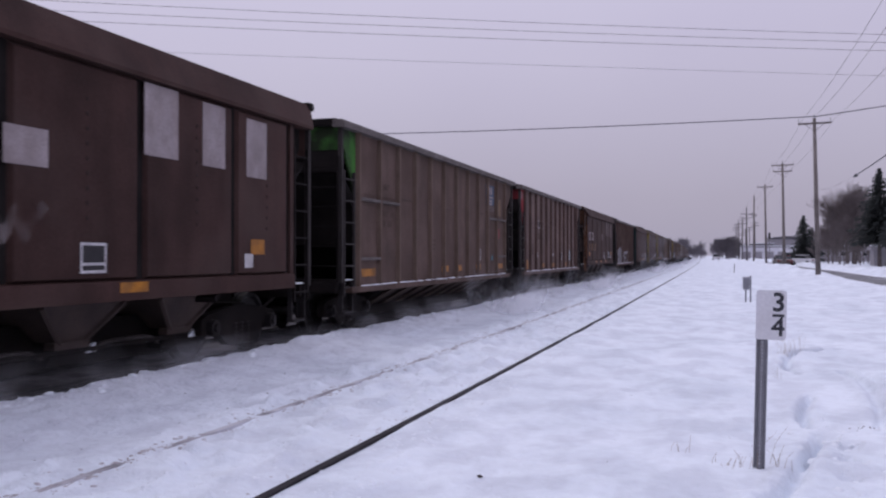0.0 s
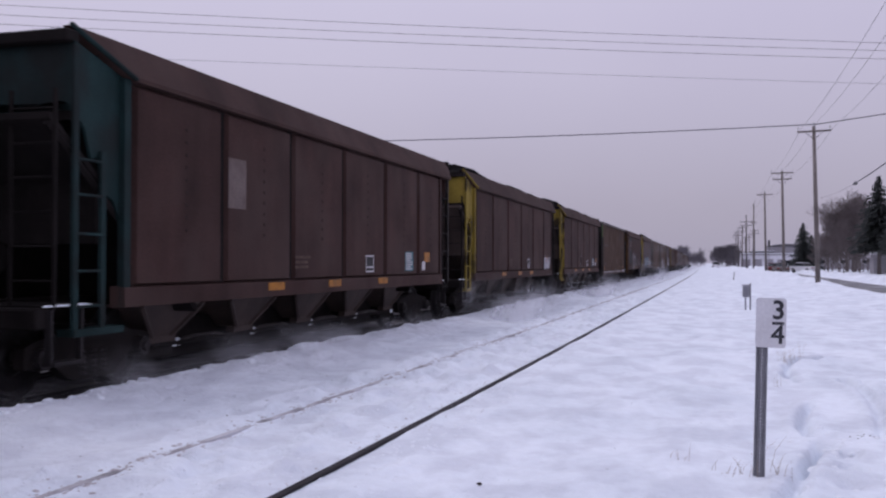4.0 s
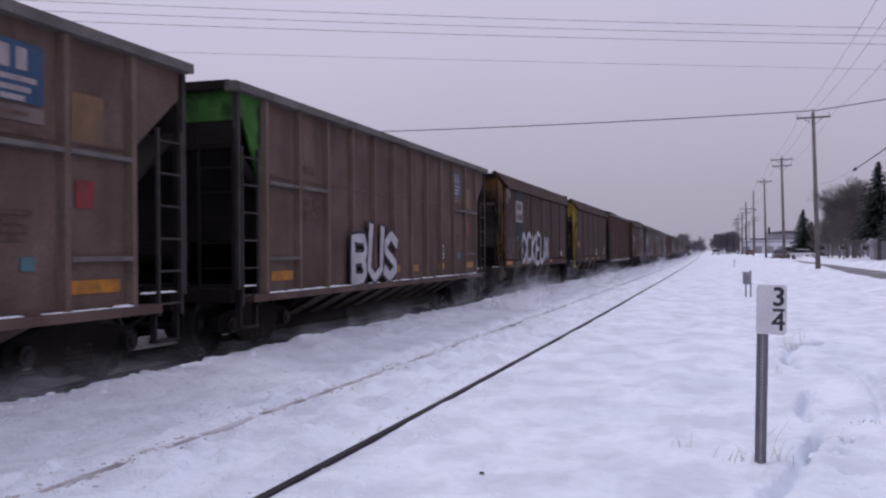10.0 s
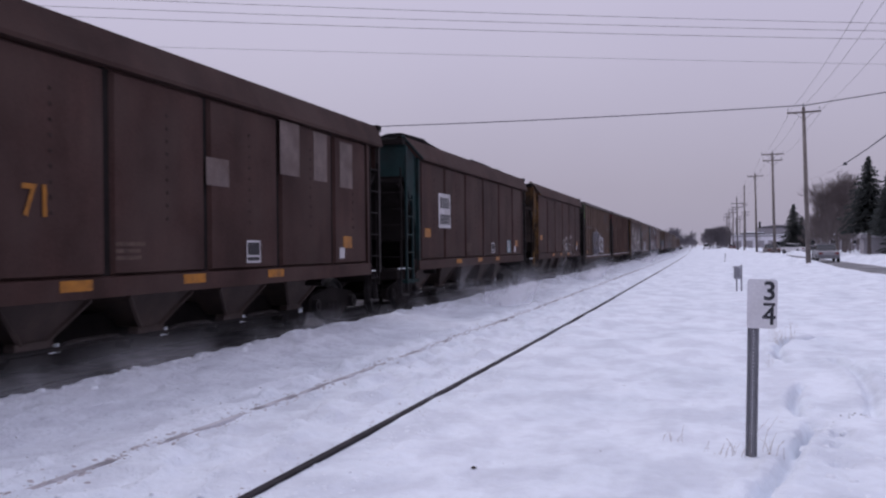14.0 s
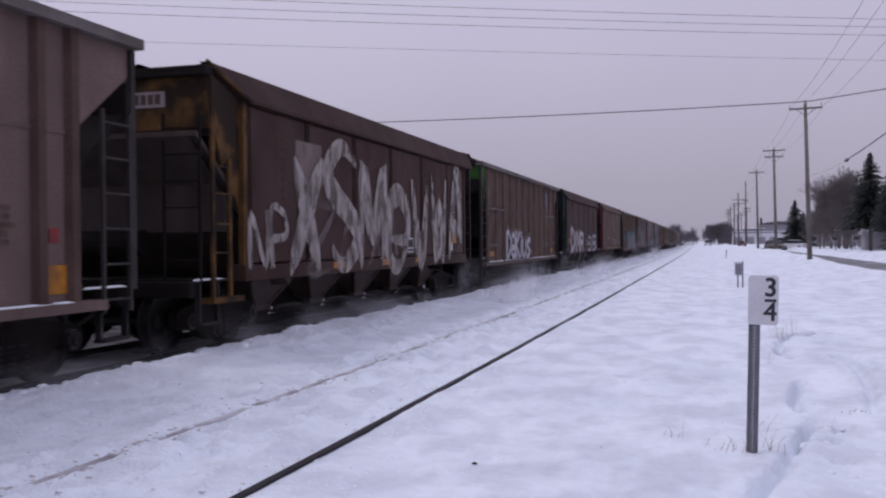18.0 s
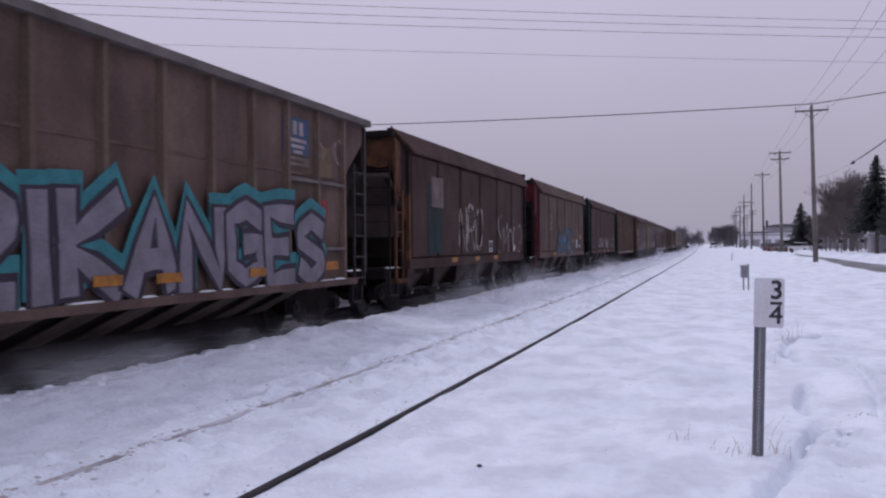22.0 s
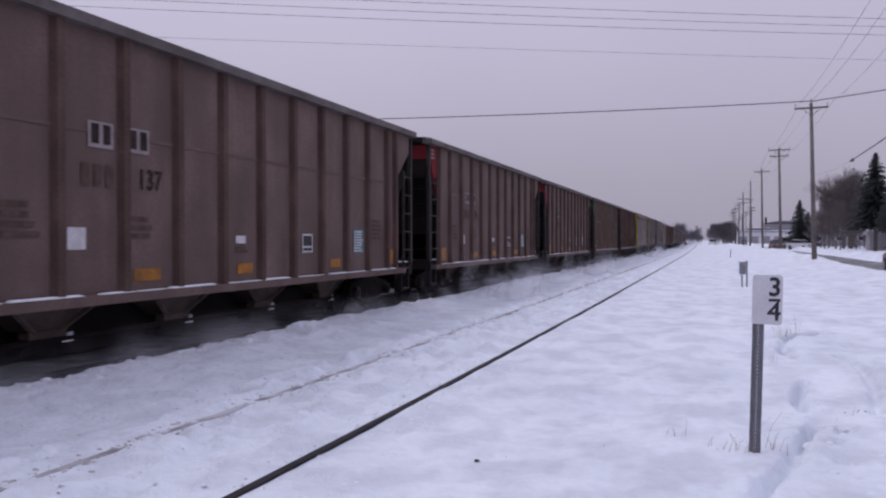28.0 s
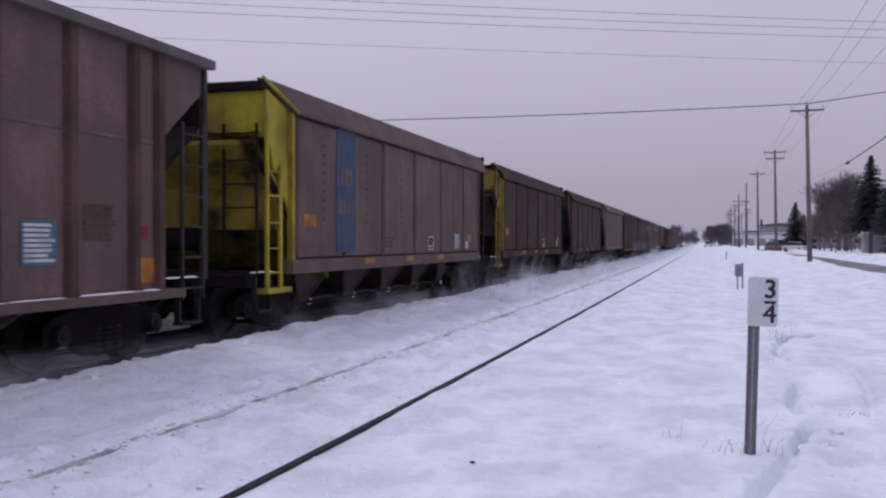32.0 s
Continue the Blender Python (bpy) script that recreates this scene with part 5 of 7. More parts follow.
            part("panel_joint", shape("panel_joint", lambda bm: box(bm, 1.522, 1.535, -0.075, 0.075, 1.22, 3.57)), M["shade_grime"], car, at=(0, b, 0))
            part("rivet_row", shape("rivet_row", lambda bm: [tube(bm, (1.588, 0, 1.9 + 0.16 * k), (1.597, 0, 1.9 + 0.16 * k), 0.03, 0.022, 5) for k in range(9)]), M["stencil"], car, at=(0, (a + b) / 2 + 0.1, 0))
    else:
        part("side_panels", shape("side_panels_far", lambda bm: [box(bm, 1.52, 1.59, a + 0.1, b - 0.1, 1.22, 3.5) for a, b in zip(edges[:-1], edges[1:])]), M[paint], car)


def under_gear(car, kind, near=True):
    part("center_sill", shape("center_sill", lambda bm: box(bm, -0.22, 0.22, -7.5, 7.5, 0.72, 1.06)), M["shade_grime"], car)
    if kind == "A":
        part("chute", shape("long_chute", lambda bm: hull8(bm, [(-0.75, -4.3, 0.40), (0.75, -4.3, 0.40), (0.75, 4.3, 0.40), (-0.75, 4.3, 0.40)], [(-1.46, -4.9, 0.88), (1.46, -4.9, 0.88), (1.46, 4.9, 0.88), (-1.46, 4.9, 0.88)])), M["shade_grime"], car)
        if near:
            for k in range(9):
                y = -4.4 + 1.05 * k

                def vane(bm):
                    hull8(bm, [(0.80, 0.0, 0.42), (0.86, 0.0, 0.42), (0.86, 0.5, 0.42), (0.80, 0.5, 0.42)], [(1.47, 0.35, 0.84), (1.53, 0.35, 0.84), (1.53, 0.95, 0.84), (1.47, 0.95, 0.84)])
                part("chute_plate", shape("vane", vane), M["chute"], car, at=(0, y, 0))
    else:
        n = 4 if kind == "B" else 5
        for k in range(n):
            y = (k - (n - 1) / 2) * (2.55 if kind == "B" else 2.2)
            h = part("hopper", shape(("hopper", kind), lambda bm: hopper(bm, 1.85 if kind == "B" else 1.45, 0.40, 0.50)), M["chute" if kind == "B" else "chute_dark"], car, at=(0, y, 0))
            part("gate", shape("gate", lambda bm: hull8(bm, [(-0.9, -0.36, 0.26), (0.98, -0.36, 0.26), (0.98, 0.36, 0.26), (-0.9, 0.36, 0.26)], [(-0.9, -0.24, 0.52), (1.04, -0.24, 0.52), (1.04, 0.24, 0.52), (-0.9, 0.24, 0.52)])), M["shade_grime"], h)
            if near:
                part("flange", shape(("flange", kind), lambda bm: hopper_flange(bm, 1.85 if kind == "B" else 1.45, 0.40, 0.50)), M["chute" if kind == "B" else "chute_dark"], h)
                if k < n - 1 and kind == "C":
                    part("gate_arm", shape(("gate_arm", kind), lambda bm: gate_arm(bm, 2.55 if kind == "B" else 2.2)), M["stile"], h)
                part("gate_snow", shape("gate_snow", lambda bm: hull8(bm, [(0.90, -0.13, 0.36), (1.02, -0.13, 0.36), (1.02, 0.05, 0.36), (0.90, 0.05, 0.36)], [(0.92, -0.12, 0.38), (1.01, -0.12, 0.38), (1.01, 0.04, 0.47), (0.92, 0.04, 0.45)])), M["snow_clump"], h, at=(0, 0.42, 0))
        if near:
            part("brake_rod", shape("brake_rod", lambda bm: tube(bm, (1.0, -4.6, 0.40), (1.0, 4.6, 0.40), 0.035, 0.035, 6)), M["shade_grime"], car)
    part("gate_beam", shape("gate_beam", lambda bm: hull8(bm, [(-0.55, -4.7, 0.20), (0.80, -4.7, 0.20), (0.80, 4.7, 0.20), (-0.55, 4.7, 0.20)], [(-0.85, -4.9, 0.72), (0.70, -4.9, 0.72), (0.70, 4.9, 0.72), (-0.85, 4.9, 0.72)])), M["shade_grime"], car)
    for y in (-5.95, 5.95):
        bogie(car, y, not near)


M["dull_amber"] = material("dull_amber", (0.17, 0.085, 0.022), 0.6, vary=0.25, scale=6.0, fine=50.0, dirt=(0.08, 0.045, 0.03), dirt_amount=0.7, gloss=0.15)
M["orange_square"] = material("orange_square", (0.12, 0.062, 0.024), 0.7, vary=0.25, scale=3.0, fine=40.0, dirt=(0.07, 0.045, 0.03), dirt_amount=0.6)
M["g_umber"] = material("spray_umber", (0.040, 0.026, 0.026), 0.7, vary=0.2, scale=4.0, fine=40.0, gloss=0.15)
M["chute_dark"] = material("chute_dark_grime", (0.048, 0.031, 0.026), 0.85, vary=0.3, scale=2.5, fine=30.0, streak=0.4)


def marks_ribbed_a(car, rnd, far=False):
    for y, w in ((-5.8, 0.75), (-0.4, 0.6), (0.9, 0.6), (3.05, 0.5), (5.75, 0.9)):
        patch(car, y, 1.16, w, 0.15, "amber", 1.532, "amber_strip")
    if far:
        return
    # the owner's emblem at the rear, as plain shapes
    patch(car, 4.46, 3.31, 1.00, 0.60, "blue_panel", 1.532, "emblem_field", "dark blue square with pale shapes")
    uprights(car, 4.40, 3.44, 0.72, 0.22, 3, "faded_white", 1.538)
    for w, z in ((0.66, 3.24), (0.50, 3.14), (0.34, 3.05)):
        patch(car, 4.52, z, w, 0.055, "faded_white", 1.537, "emblem_band")
    patch(car, 4.46, 2.90, 1.0, 0.15, "old_patch", 1.532, "emblem_band")
    bars(car, 4.46, 2.90, 0.8, 0.07, 1, "worn_stencil", 1.536)
    patch(car, 5.65, 2.98, 0.54, 0.53, "orange_square", 1.532, "rust_patch", "rust-orange painted square")
    patch(car, 5.6, 2.16, 0.30, 0.30, "red_mark", 1.531, "red_square", "faded red square")
    boxed_mark(car, 3.06, 1.52, 0.30, 1.536)
    bars(car, 4.5, 1.80, 0.6, 0.34, 4, "worn_stencil", 1.533)
    patch(car, 4.72, 1.42, 0.20, 0.14, "teal_panel", 1.533, "tag_plate")
    bars(car, -4.7, 2.9, 0.5, 0.2, 1, "worn_stencil", 1.533)
    bars(car, -4.6, 2.25, 0.7, 0.4, 2, "worn_stencil", 1.533)
    bars(car, -1.5, 1.75, 0.7, 0.3, 3, "worn_stencil", 1.533)


def marks_ribbed_b(car, rnd, far=False, plain=False, number=False):
    for y, w, h in ((-5.9, 0.42, 0.32), (-2.66, 0.56, 0.15), (-0.22, 0.46, 0.15), (3.15, 0.46, 0.15), (6.16, 0.36, 0.30)):
        patch(car, y, 1.10 + (0.06 if h > 0.2 else 0), w, h, "amber", 1.532, "amber_strip")
    if far:
        return
    for y in (-3.54, -2.84):
        if not plain:
            patch(car, y, 2.68, 0.44, 0.29, "faded_white", 1.532, "mark_field", "pale field behind the car's mark")
        uprights(car, y, 2.69, 0.42, 0.22, 2, "stencil", 1.536)
        if not (number and y > -3):
            uprights(car, y - 0.06, 2.23, 0.62, 0.25, 3, "worn_stencil" if not plain else "stencil", 1.533)
    patch(car, -3.96, 1.53, 0.30, 0.24, "white_paint", 1.532, "tag_plate", "small white tag plate")
    patch(car, -0.35, 1.52, 0.29, 0.11, "white_paint", 1.532, "tag_plate")
    bars(car, -0.3, 1.38, 0.4, 0.10, 2, "worn_stencil", 1.533)
    boxed_mark(car, 1.95, 1.46, 0.28, 1.536)
    if not plain:
        teal_board(car, 4.30, 1.49, 0.52, 0.46, 1.532)
    bars(car, -4.85, 1.72, 0.70, 0.40, 4, "worn_stencil", 1.533)
    bars(car, -2.8, 1.66, 0.5, 0.3, 3, "worn_stencil", 1.533)
    bars(car, 5.3, 1.72, 0.6, 0.42, 5, "worn_stencil", 1.533)
    patch(car, 6.14, 1.62, 0.15, 0.15, "red_mark", 1.532, "red_dot")


def marks_smooth(car, rnd, far=False, plain=False):
    for y in (-2.45, 0.0, 2.35):
        patch(car, y + rnd.random() * 0.3, 1.13, 0.54, 0.12, "amber", 1.608, "amber_strip")
    if far:
        return
    if rnd.random() < 0.5 and not plain:
        patch(car, -5.3, 1.86, 0.50, 0.21, "amber", 1.594, "amber_strip")
    if not plain:
        patch(car, 5.62, 1.62, 0.42, 0.22, "amber", 1.594, "amber_strip")
    boxed_mark(car, 1.85, 1.47, 0.30, 1.598)
    if rnd.random() < 0.6 and not plain:
        teal_board(car, 4.3, 1.52, 0.56, 0.42, 1.594)
    patch(car, 5.35, 1.42, 0.24, 0.20, "white_paint", 1.594, "tag_plate", "small white tag plate")
    bars(car, -1.2, 1.50, 0.6, 0.24, 3, "worn_stencil", 1.595)


def white_patches(mat):
    """Repainted squares high on the side."""
    def run(car):
        for y, z, w, h in ((0.82, 2.57, 0.62, 0.38), (3.14, 3.12, 0.72, 0.86), (4.37, 3.10, 0.58, 0.84), (5.58, 3.05, 0.62, 0.84)):
            patch(car, y, z, w, h, mat, 1.596, "repaint_patch", "pale repainted rectangle on the brown side")
    return run


def mark_cards(car, groups=((-5.0, 1), (-3.85, 2), (-2.62, 2))):
    for y in (-4.90, -3.66):
        patch(car, y, 2.53, 0.62, 0.44, "faded_white", 1.596, "mark_card", "pale card with a dark mark")
        uprights(car, y, 2.54, 0.40, 0.22, 2, "worn_stencil", 1.601)
    for y, n in groups:
        uprights(car, y, 1.94, 0.30 * n, 0.36, n, "dull_amber", 1.600)
    patch(car, -4.95, 1.58, 0.46, 0.18, "amber", 1.594, "amber_strip")


def hopper_car(i, kind, paint, colour=None, extra=None, coal=None, near=True):
    word = {"A": "ribbed hopper car", "B": "ribbed hopper car", "C": "panelled hopper car"}[kind]
    tone = {"brown": "brown", "taupe": "dusty grey-brown", "rusty": "rusty brown"}[paint]
    tail = {None: " and a dirty end", "green": " and a green end", "red": " and a red end", "yellow": " and a grimy yellow end", "bright_yellow": " and a bright yellow end", "orange": " and a rust-orange end", "ochre": " and a rusty ochre end", "teal": " and a dark teal end", "maroon": " and a maroon end"}[colour]
    car = thing("hopper_car", tone + " " + word + tail + (", coal-laden" if coal is not None else ""), "freight car", pose(TRAIN_X, PITCH * i, 0), "cars of the coal train")
    rnd = random.Random(100 + i)
    if kind == "C":
        car_side_smooth(car, paint, near, colour)
    else:
        car_side_ribbed(car, kind, paint, near, colour)
    post = {"C": colour or paint, "A": paint, "B": "chute"}[kind]
    end_gear(car, -1, paint, post, kind, colour, near)
    end_gear(car, 1, paint, "steel", kind, None, near)
    part("end_chord", shape("end_chord", lambda bm: box(bm, -1.5, 1.5, -7.36, -7.14, 3.84, 3.98), 0.02), M["shade_grime"], car, at=(0, 0.47, 0.0) if kind == "C" else None)
    under_gear(car, kind, near)
    part("load", HEAPS[coal if coal is not None else i % 4], M["coal"], car, "heaped black coal load", at=(0, 0, (0.36 if kind == "C" else 0.30) if coal is not None else -0.42))
    if kind == "B":
        marks_ribbed_b(car, rnd, not near, i in (4, 15), i in (32, 33))
    else:
        marks_ribbed_a(car, rnd, not near) if kind == "A" else marks_smooth(car, rnd, not near, i in (9, 10, 13, 23, 24, 26, 27, 28))
    if extra and near:
        extra(car)
    return car


def spray(*rows):
    def run(car):
        for r in rows:
            r(car)
    return run


def g(seed, y0, z0, signs, w, h, fill, outline=None, halo=None, stroke=0.16, x=1.612):
    return lambda car: graffiti(car, seed, y0, z0, signs, w, h, fill, outline, halo, stroke, x)


def tag(word, y0, y1, z0, h, fill, outline=None, halo=None, x=1.612, weight=0.16, lean=0.0, **more):
    return lambda car: throw_up(car, word, y0, y1, z0, h, fill, outline, halo, x, weight, len(word) + int(h * 50), lean, **more)


def card(y, z, w, h, mat, x=1.596):
    return lambda car: patch(car, y, z, w, h, mat, x, "painted_panel")


def say(word, y, z, size, mat, x=1.603):
    return lambda car: lettered(car, word, y, z, size, mat, x)


CONSIST = [
    ("C", "brown", "orange", spray(white_patches("faded_white"), g(1, -0.4, 1.95, 2, 0.7, 0.6, "g_smear", stroke=0.12)), None),
    ("A", "rusty", "green", None, None),
    ("B", "taupe", "red", None, None),
    ("C", "brown", "orange", spray(white_patches("old_patch"), mark_cards, g(2, 2.0, 1.5, 5, 0.55, 0.5, "g_smear", stroke=0.07)), None),
    ("B", "taupe", None, spray(tag("8SN", -6.25, -3.25, 0.98, 0.88, "g_umber", "g_white", weight=0.13, rim=0.06), tag("SECi", -2.0, 2.3, 0.95, 0.80, "g_white", "g_dark", weight=0.10, rim=0.03)), 0),
    ("C", "brown", "teal", spray(card(-3.4, 2.6, 0.5, 0.7, "old_patch")), None),
    ("C", "brown", "yellow", spray(g(5, 4.9, 1.6, 2, 0.6, 0.6, "g_white", stroke=0.2)), 1),
    ("C", "brown", "yellow", spray(tag("We", -1.0, -0.25, 1.35, 0.62, "g_smear", weight=0.10)), 1),
    ("A", "rusty", "green", None, None),
    ("C", "brown", "ochre", spray(card(-3.7, 2.50, 1.30, 2.2, "teal"), card(-3.72, 2.85, 1.2, 0.70, "old_patch", 1.601), lambda car: uprights(car, -3.75, 3.02, 0.85, 0.22, 4, "stencil", 1.605), lambda car: uprights(car, -3.72, 2.68, 1.0, 0.20, 6, "stencil", 1.605), tag("8OPEo", -2.3, 2.0, 1.04, 0.95, "g_umber", "g_white", weight=0.20, rim=0.045), tag("UE", 3.8, 4.9, 1.32, 0.50, "g_worn", weight=0.14, lean=0.2), card(1.78, 1.90, 0.75, 0.22, "teal")), None),
    ("C", "brown", "yellow", spray(g(14, -5.3, 1.4, 1, 0.7, 0.9, "g_smear", stroke=0.3), tag("ANUME", -4.2, 1.0, 1.08, 0.84, "g_blue", "g_white", weight=0.17, rim=0.05, ends=0.8), tag("XSWXS", -4.3, 1.2, 1.05, 0.95, "g_smear", weight=0.22, x=1.606), tag("WX", 0.7, 2.0, 1.15, 0.9, "g_smear", weight=0.08), card(6.05, 1.62, 0.46, 0.24, "amber"), lambda car: teal_board(car, 4.32, 1.53, 0.60, 0.44, 1.600), tag("WNWZV", 2.3, 4.1, 1.32, 0.70, "g_white", weight=0.13, lean=0.5, smooth=False, ends=0.4), tag("EMX", 2.4, 3.9, 1.28, 0.55, "g_white", weight=0.09, lean=0.3, smooth=False, x=1.608)), None),
    ("A", "rusty", "green", None, 2),
    ("A", "rusty", "green", spray(tag("BUS", -3.1, -0.5, 0.98, 0.92, "g_white", "g_dark", weight=0.19, lean=0.2, smooth=False)), 3),
    ("C", "brown", "ochre", spray(card(-3.70, 2.80, 1.30, 1.80, "teal"), card(-3.76, 2.88, 1.15, 0.72, "faded_white", 1.601), lambda car: uprights(car, -3.8, 3.05, 0.8, 0.22, 4, "worn_stencil", 1.605), lambda car: uprights(car, -3.76, 2.70, 0.95, 0.20, 6, "worn_stencil", 1.605), tag("DCKEUX", -3.4, 1.9, 1.10, 0.98, "g_white", "g_dark", "g_worn", weight=0.21, lean=0.35, ends=0.55, rim=0.035), tag("ZS", -4.4, -3.2, 1.1, 0.8, "g_smear", weight=0.2), tag("KX", -5.9, -4.6, 1.3, 0.65, "g_smear", weight=0.14), tag("ZX", -5.85, -5.25, 3.15, 0.55, "g_worn", weight=0.2, lean=-0.4, ends=0.4), card(-5.42, 1.14, 0.9, 0.12, "amber", 1.612)), None),
    ("C", "brown", "yellow", spray(tag("SUK", -1.8, 0.3, 1.75, 0.32, "g_smear", weight=0.2)), None),
    ("B", "taupe", "red", spray(say("D", -4.88, 1.96, 0.46, "red_mark", 1.536), card(-3.8, 1.55, 0.46, 0.28, "stencil", 1.536)), 4),
    ("C", "brown", "orange", spray(white_patches("old_patch"), lambda car: mark_cards(car, ((-5.0, 2), (-3.85, 2))), say("71", -2.8, 2.0, 0.46, "amber", 1.606)), None),
    ("C", "brown", "teal", spray(card(-3.77, 2.44, 1.10, 0.88, "white_paint"), lambda car: uprights(car, -3.77, 2.64, 0.90, 0.28, 4, "black_paint", 1.602), lambda car: uprights(car, -3.77, 2.22, 0.95, 0.26, 5, "black_paint", 1.602)), 1),
    ("C", "brown", "ochre", spray(tag("SOVE", 0.5, 3.6, 1.15, 0.75, "g_worn", weight=0.13)), None),
    ("A", "rusty", "green", spray(tag("UCO", -3.3, -0.2, 1.08, 1.15, "g_dark", "g_white", weight=0.30, rim=0.045, lean=0.15), tag("KGe", 0.0, 2.3, 1.06, 1.0, "g_white", "g_dark", weight=0.15, rim=0.04, lean=0.2)), None),
    ("B", "taupe", "red", None, None),
    ("C", "brown", "ochre", spray(card(-3.7, 2.86, 1.05, 0.72, "old_patch"), tag("XSMeVWA", -4.6, 6.5, 1.00, 2.15, "g_worn", weight=0.24, lean=0.1, ends=0.2), tag("ZAXVWYN", -4.0, 6.0, 1.0, 1.2, "g_smear", weight=0.14, ends=0.3), tag("NP", -5.9, -4.55, 1.15, 0.85, "g_worn", weight=0.14)), 3),
    ("A", "rusty", "green", spray(tag("DeKius", -3.9, 0.4, 0.95, 0.98, "g_white", "g_dark", "orange_square", weight=0.17, lean=0.12, ends=1.4, smooth=False, lift=0.05)), 5),
    ("C", "brown", "teal", spray(tag("DiMR", -4.75, 0.15, 1.04, 0.98, "g_white", "g_umber", "red_mark", weight=0.23, rim=0.05, ends=1.1), tag("GF", 0.4, 2.2, 1.15, 0.7, "g_smear", weight=0.14), tag("EVES", 2.4, 6.1, 1.06, 0.74, "g_white", "g_dark", weight=0.17, rim=0.03), card(-5.17, 1.55, 0.45, 0.22, "amber", 1.597), tag("So", -5.6, -4.6, 1.08, 0.4, "g_smear", weight=0.3)), None),
    ("C", "rusty", "maroon", spray(card(-2.5, 1.75, 0.46, 0.12, "amber"), card(0.67, 1.72, 0.5, 0.12, "amber"), card(2.9, 1.70, 0.4, 0.12, "amber")), None),
    ("A", "rusty", "green", spray(tag("2IKANGES", -3.1, 5.4, 0.98, 1.06, "g_grey", "g_dark", "g_teal", weight=0.24, rim=0.075, ends=1.2, smooth=False, lift=0.13), card(-0.63, 1.14, 0.52, 0.12, "amber", 1.640), card(0.58, 1.13, 0.56, 0.12, "amber", 1.640), card(2.9, 1.13, 0.5, 0.12, "amber", 1.640), card(-4.4, 1.35, 0.9, 0.7, "orange_square", 1.606), g(24, -6.2, 1.9, 3, 0.6, 0.8, "g_teal", stroke=0.14, x=1.605), tag("SUo", 5.0, 6.3, 2.95, 0.6, "g_smear", weight=0.1)), None),
    ("C", "brown", "orange", spray(card(-3.78, 2.8, 1.0, 0.73, "old_patch"), card(-4.0, 2.15, 1.15, 1.7, "teal", 1.5945), tag("NRO", -1.9, 0.8, 1.3, 1.25, "g_worn", weight=0.08, lean=0.1), tag("SMoKe", 2.7, 6.5, 1.2, 1.15, "g_worn", weight=0.07, ends=0.5)), None),
    ("C", "rusty", "maroon", spray(lambda car: bars(car, -3.2, 2.42, 0.5, 0.7, 3, "old_patch", 1.602), tag("AMNER", -1.7, 2.8, 1.12, 0.95, "g_worn_blue", "g_smear", weight=0.2), card(3.0, 1.70, 0.5, 0.12, "amber"), card(5.54, 1.87, 0.46, 0.20, "amber"), lambda car: teal_board(car, 4.28, 1.53, 0.64, 0.44, 1.600)), None),
    ("C", "brown", "teal", spray(tag("UPON A TIME", -2.5, 2.2, 1.32, 0.52, "g_white", weight=0.10, ends=0.9, smooth=False), tag("SUK", 2.3, 4.0, 1.25, 0.6, "g_worn", weight=0.09, ends=0.4), tag("*", 4.30, 5.0, 1.2, 0.6, "g_worn", weight=0.12, smooth=False, ends=1.0), card(5.77, 1.88, 0.43, 0.20, "amber"), tag("NoA", -5.4, -3.0, 1.3, 0.5, "g_smear", weight=0.1)), None),
    ("A", "rusty", None, None, None),
    ("C", "brown", "orange", spray(mark_cards, tag("OSKe", -1.0, 2.0, 1.3, 0.6, "g_smear", weight=0.12)), None),
    ("C", "brown", "yellow", None, None),
    ("B", "taupe", "red", spray(say("137", -2.6, 2.22, 0.34, "stencil", 1.537)), None),
    ("B", "taupe", "red", spray(say("14", -2.6, 2.22, 0.36, "stencil", 1.537)), None),
    ("B", "taupe", "red", None, None),
    ("A", "rusty", "green", None, None),
    ("B", "taupe", "red", None, None),
    ("C", "taupe", "bright_yellow", spray(card(-3.67, 2.46, 0.95, 2.3, "blue_panel"), lambda car: uprights(car, -3.67, 2.70, 0.6, 0.3, 3, "old_patch", 1.601), lambda car: uprights(car, -3.67, 2.15, 0.8, 0.28, 4, "old_patch", 1.601)), None),
    ("C", "brown", "yellow", None, None),
    ("C", "brown", None, None, None),
    ("C", "taupe", None, spray(card(-1.0, 2.2, 0.8, 1.6, "old_patch")), None),
    ("B", "taupe", "red", None, None),
    ("A", "rusty", "green", None, 3),
]
CARS = []
for i, (kind, paint, colour, extra, coal) in enumerate(CONSIST):
    CARS.append(hopper_car(i, kind, paint, colour, extra, coal, i < 39))
for i in range(len(CONSIST), 66):
    r = random.Random(i)
    kind = "CABCB"[i % 5]
    CARS.append(hopper_car(i, kind, {"A": "rusty", "B": "taupe", "C": "brown"}[kind], r.choice(["green", "yellow", "red", None]), None, 0 if i % 4 == 0 else None, False))


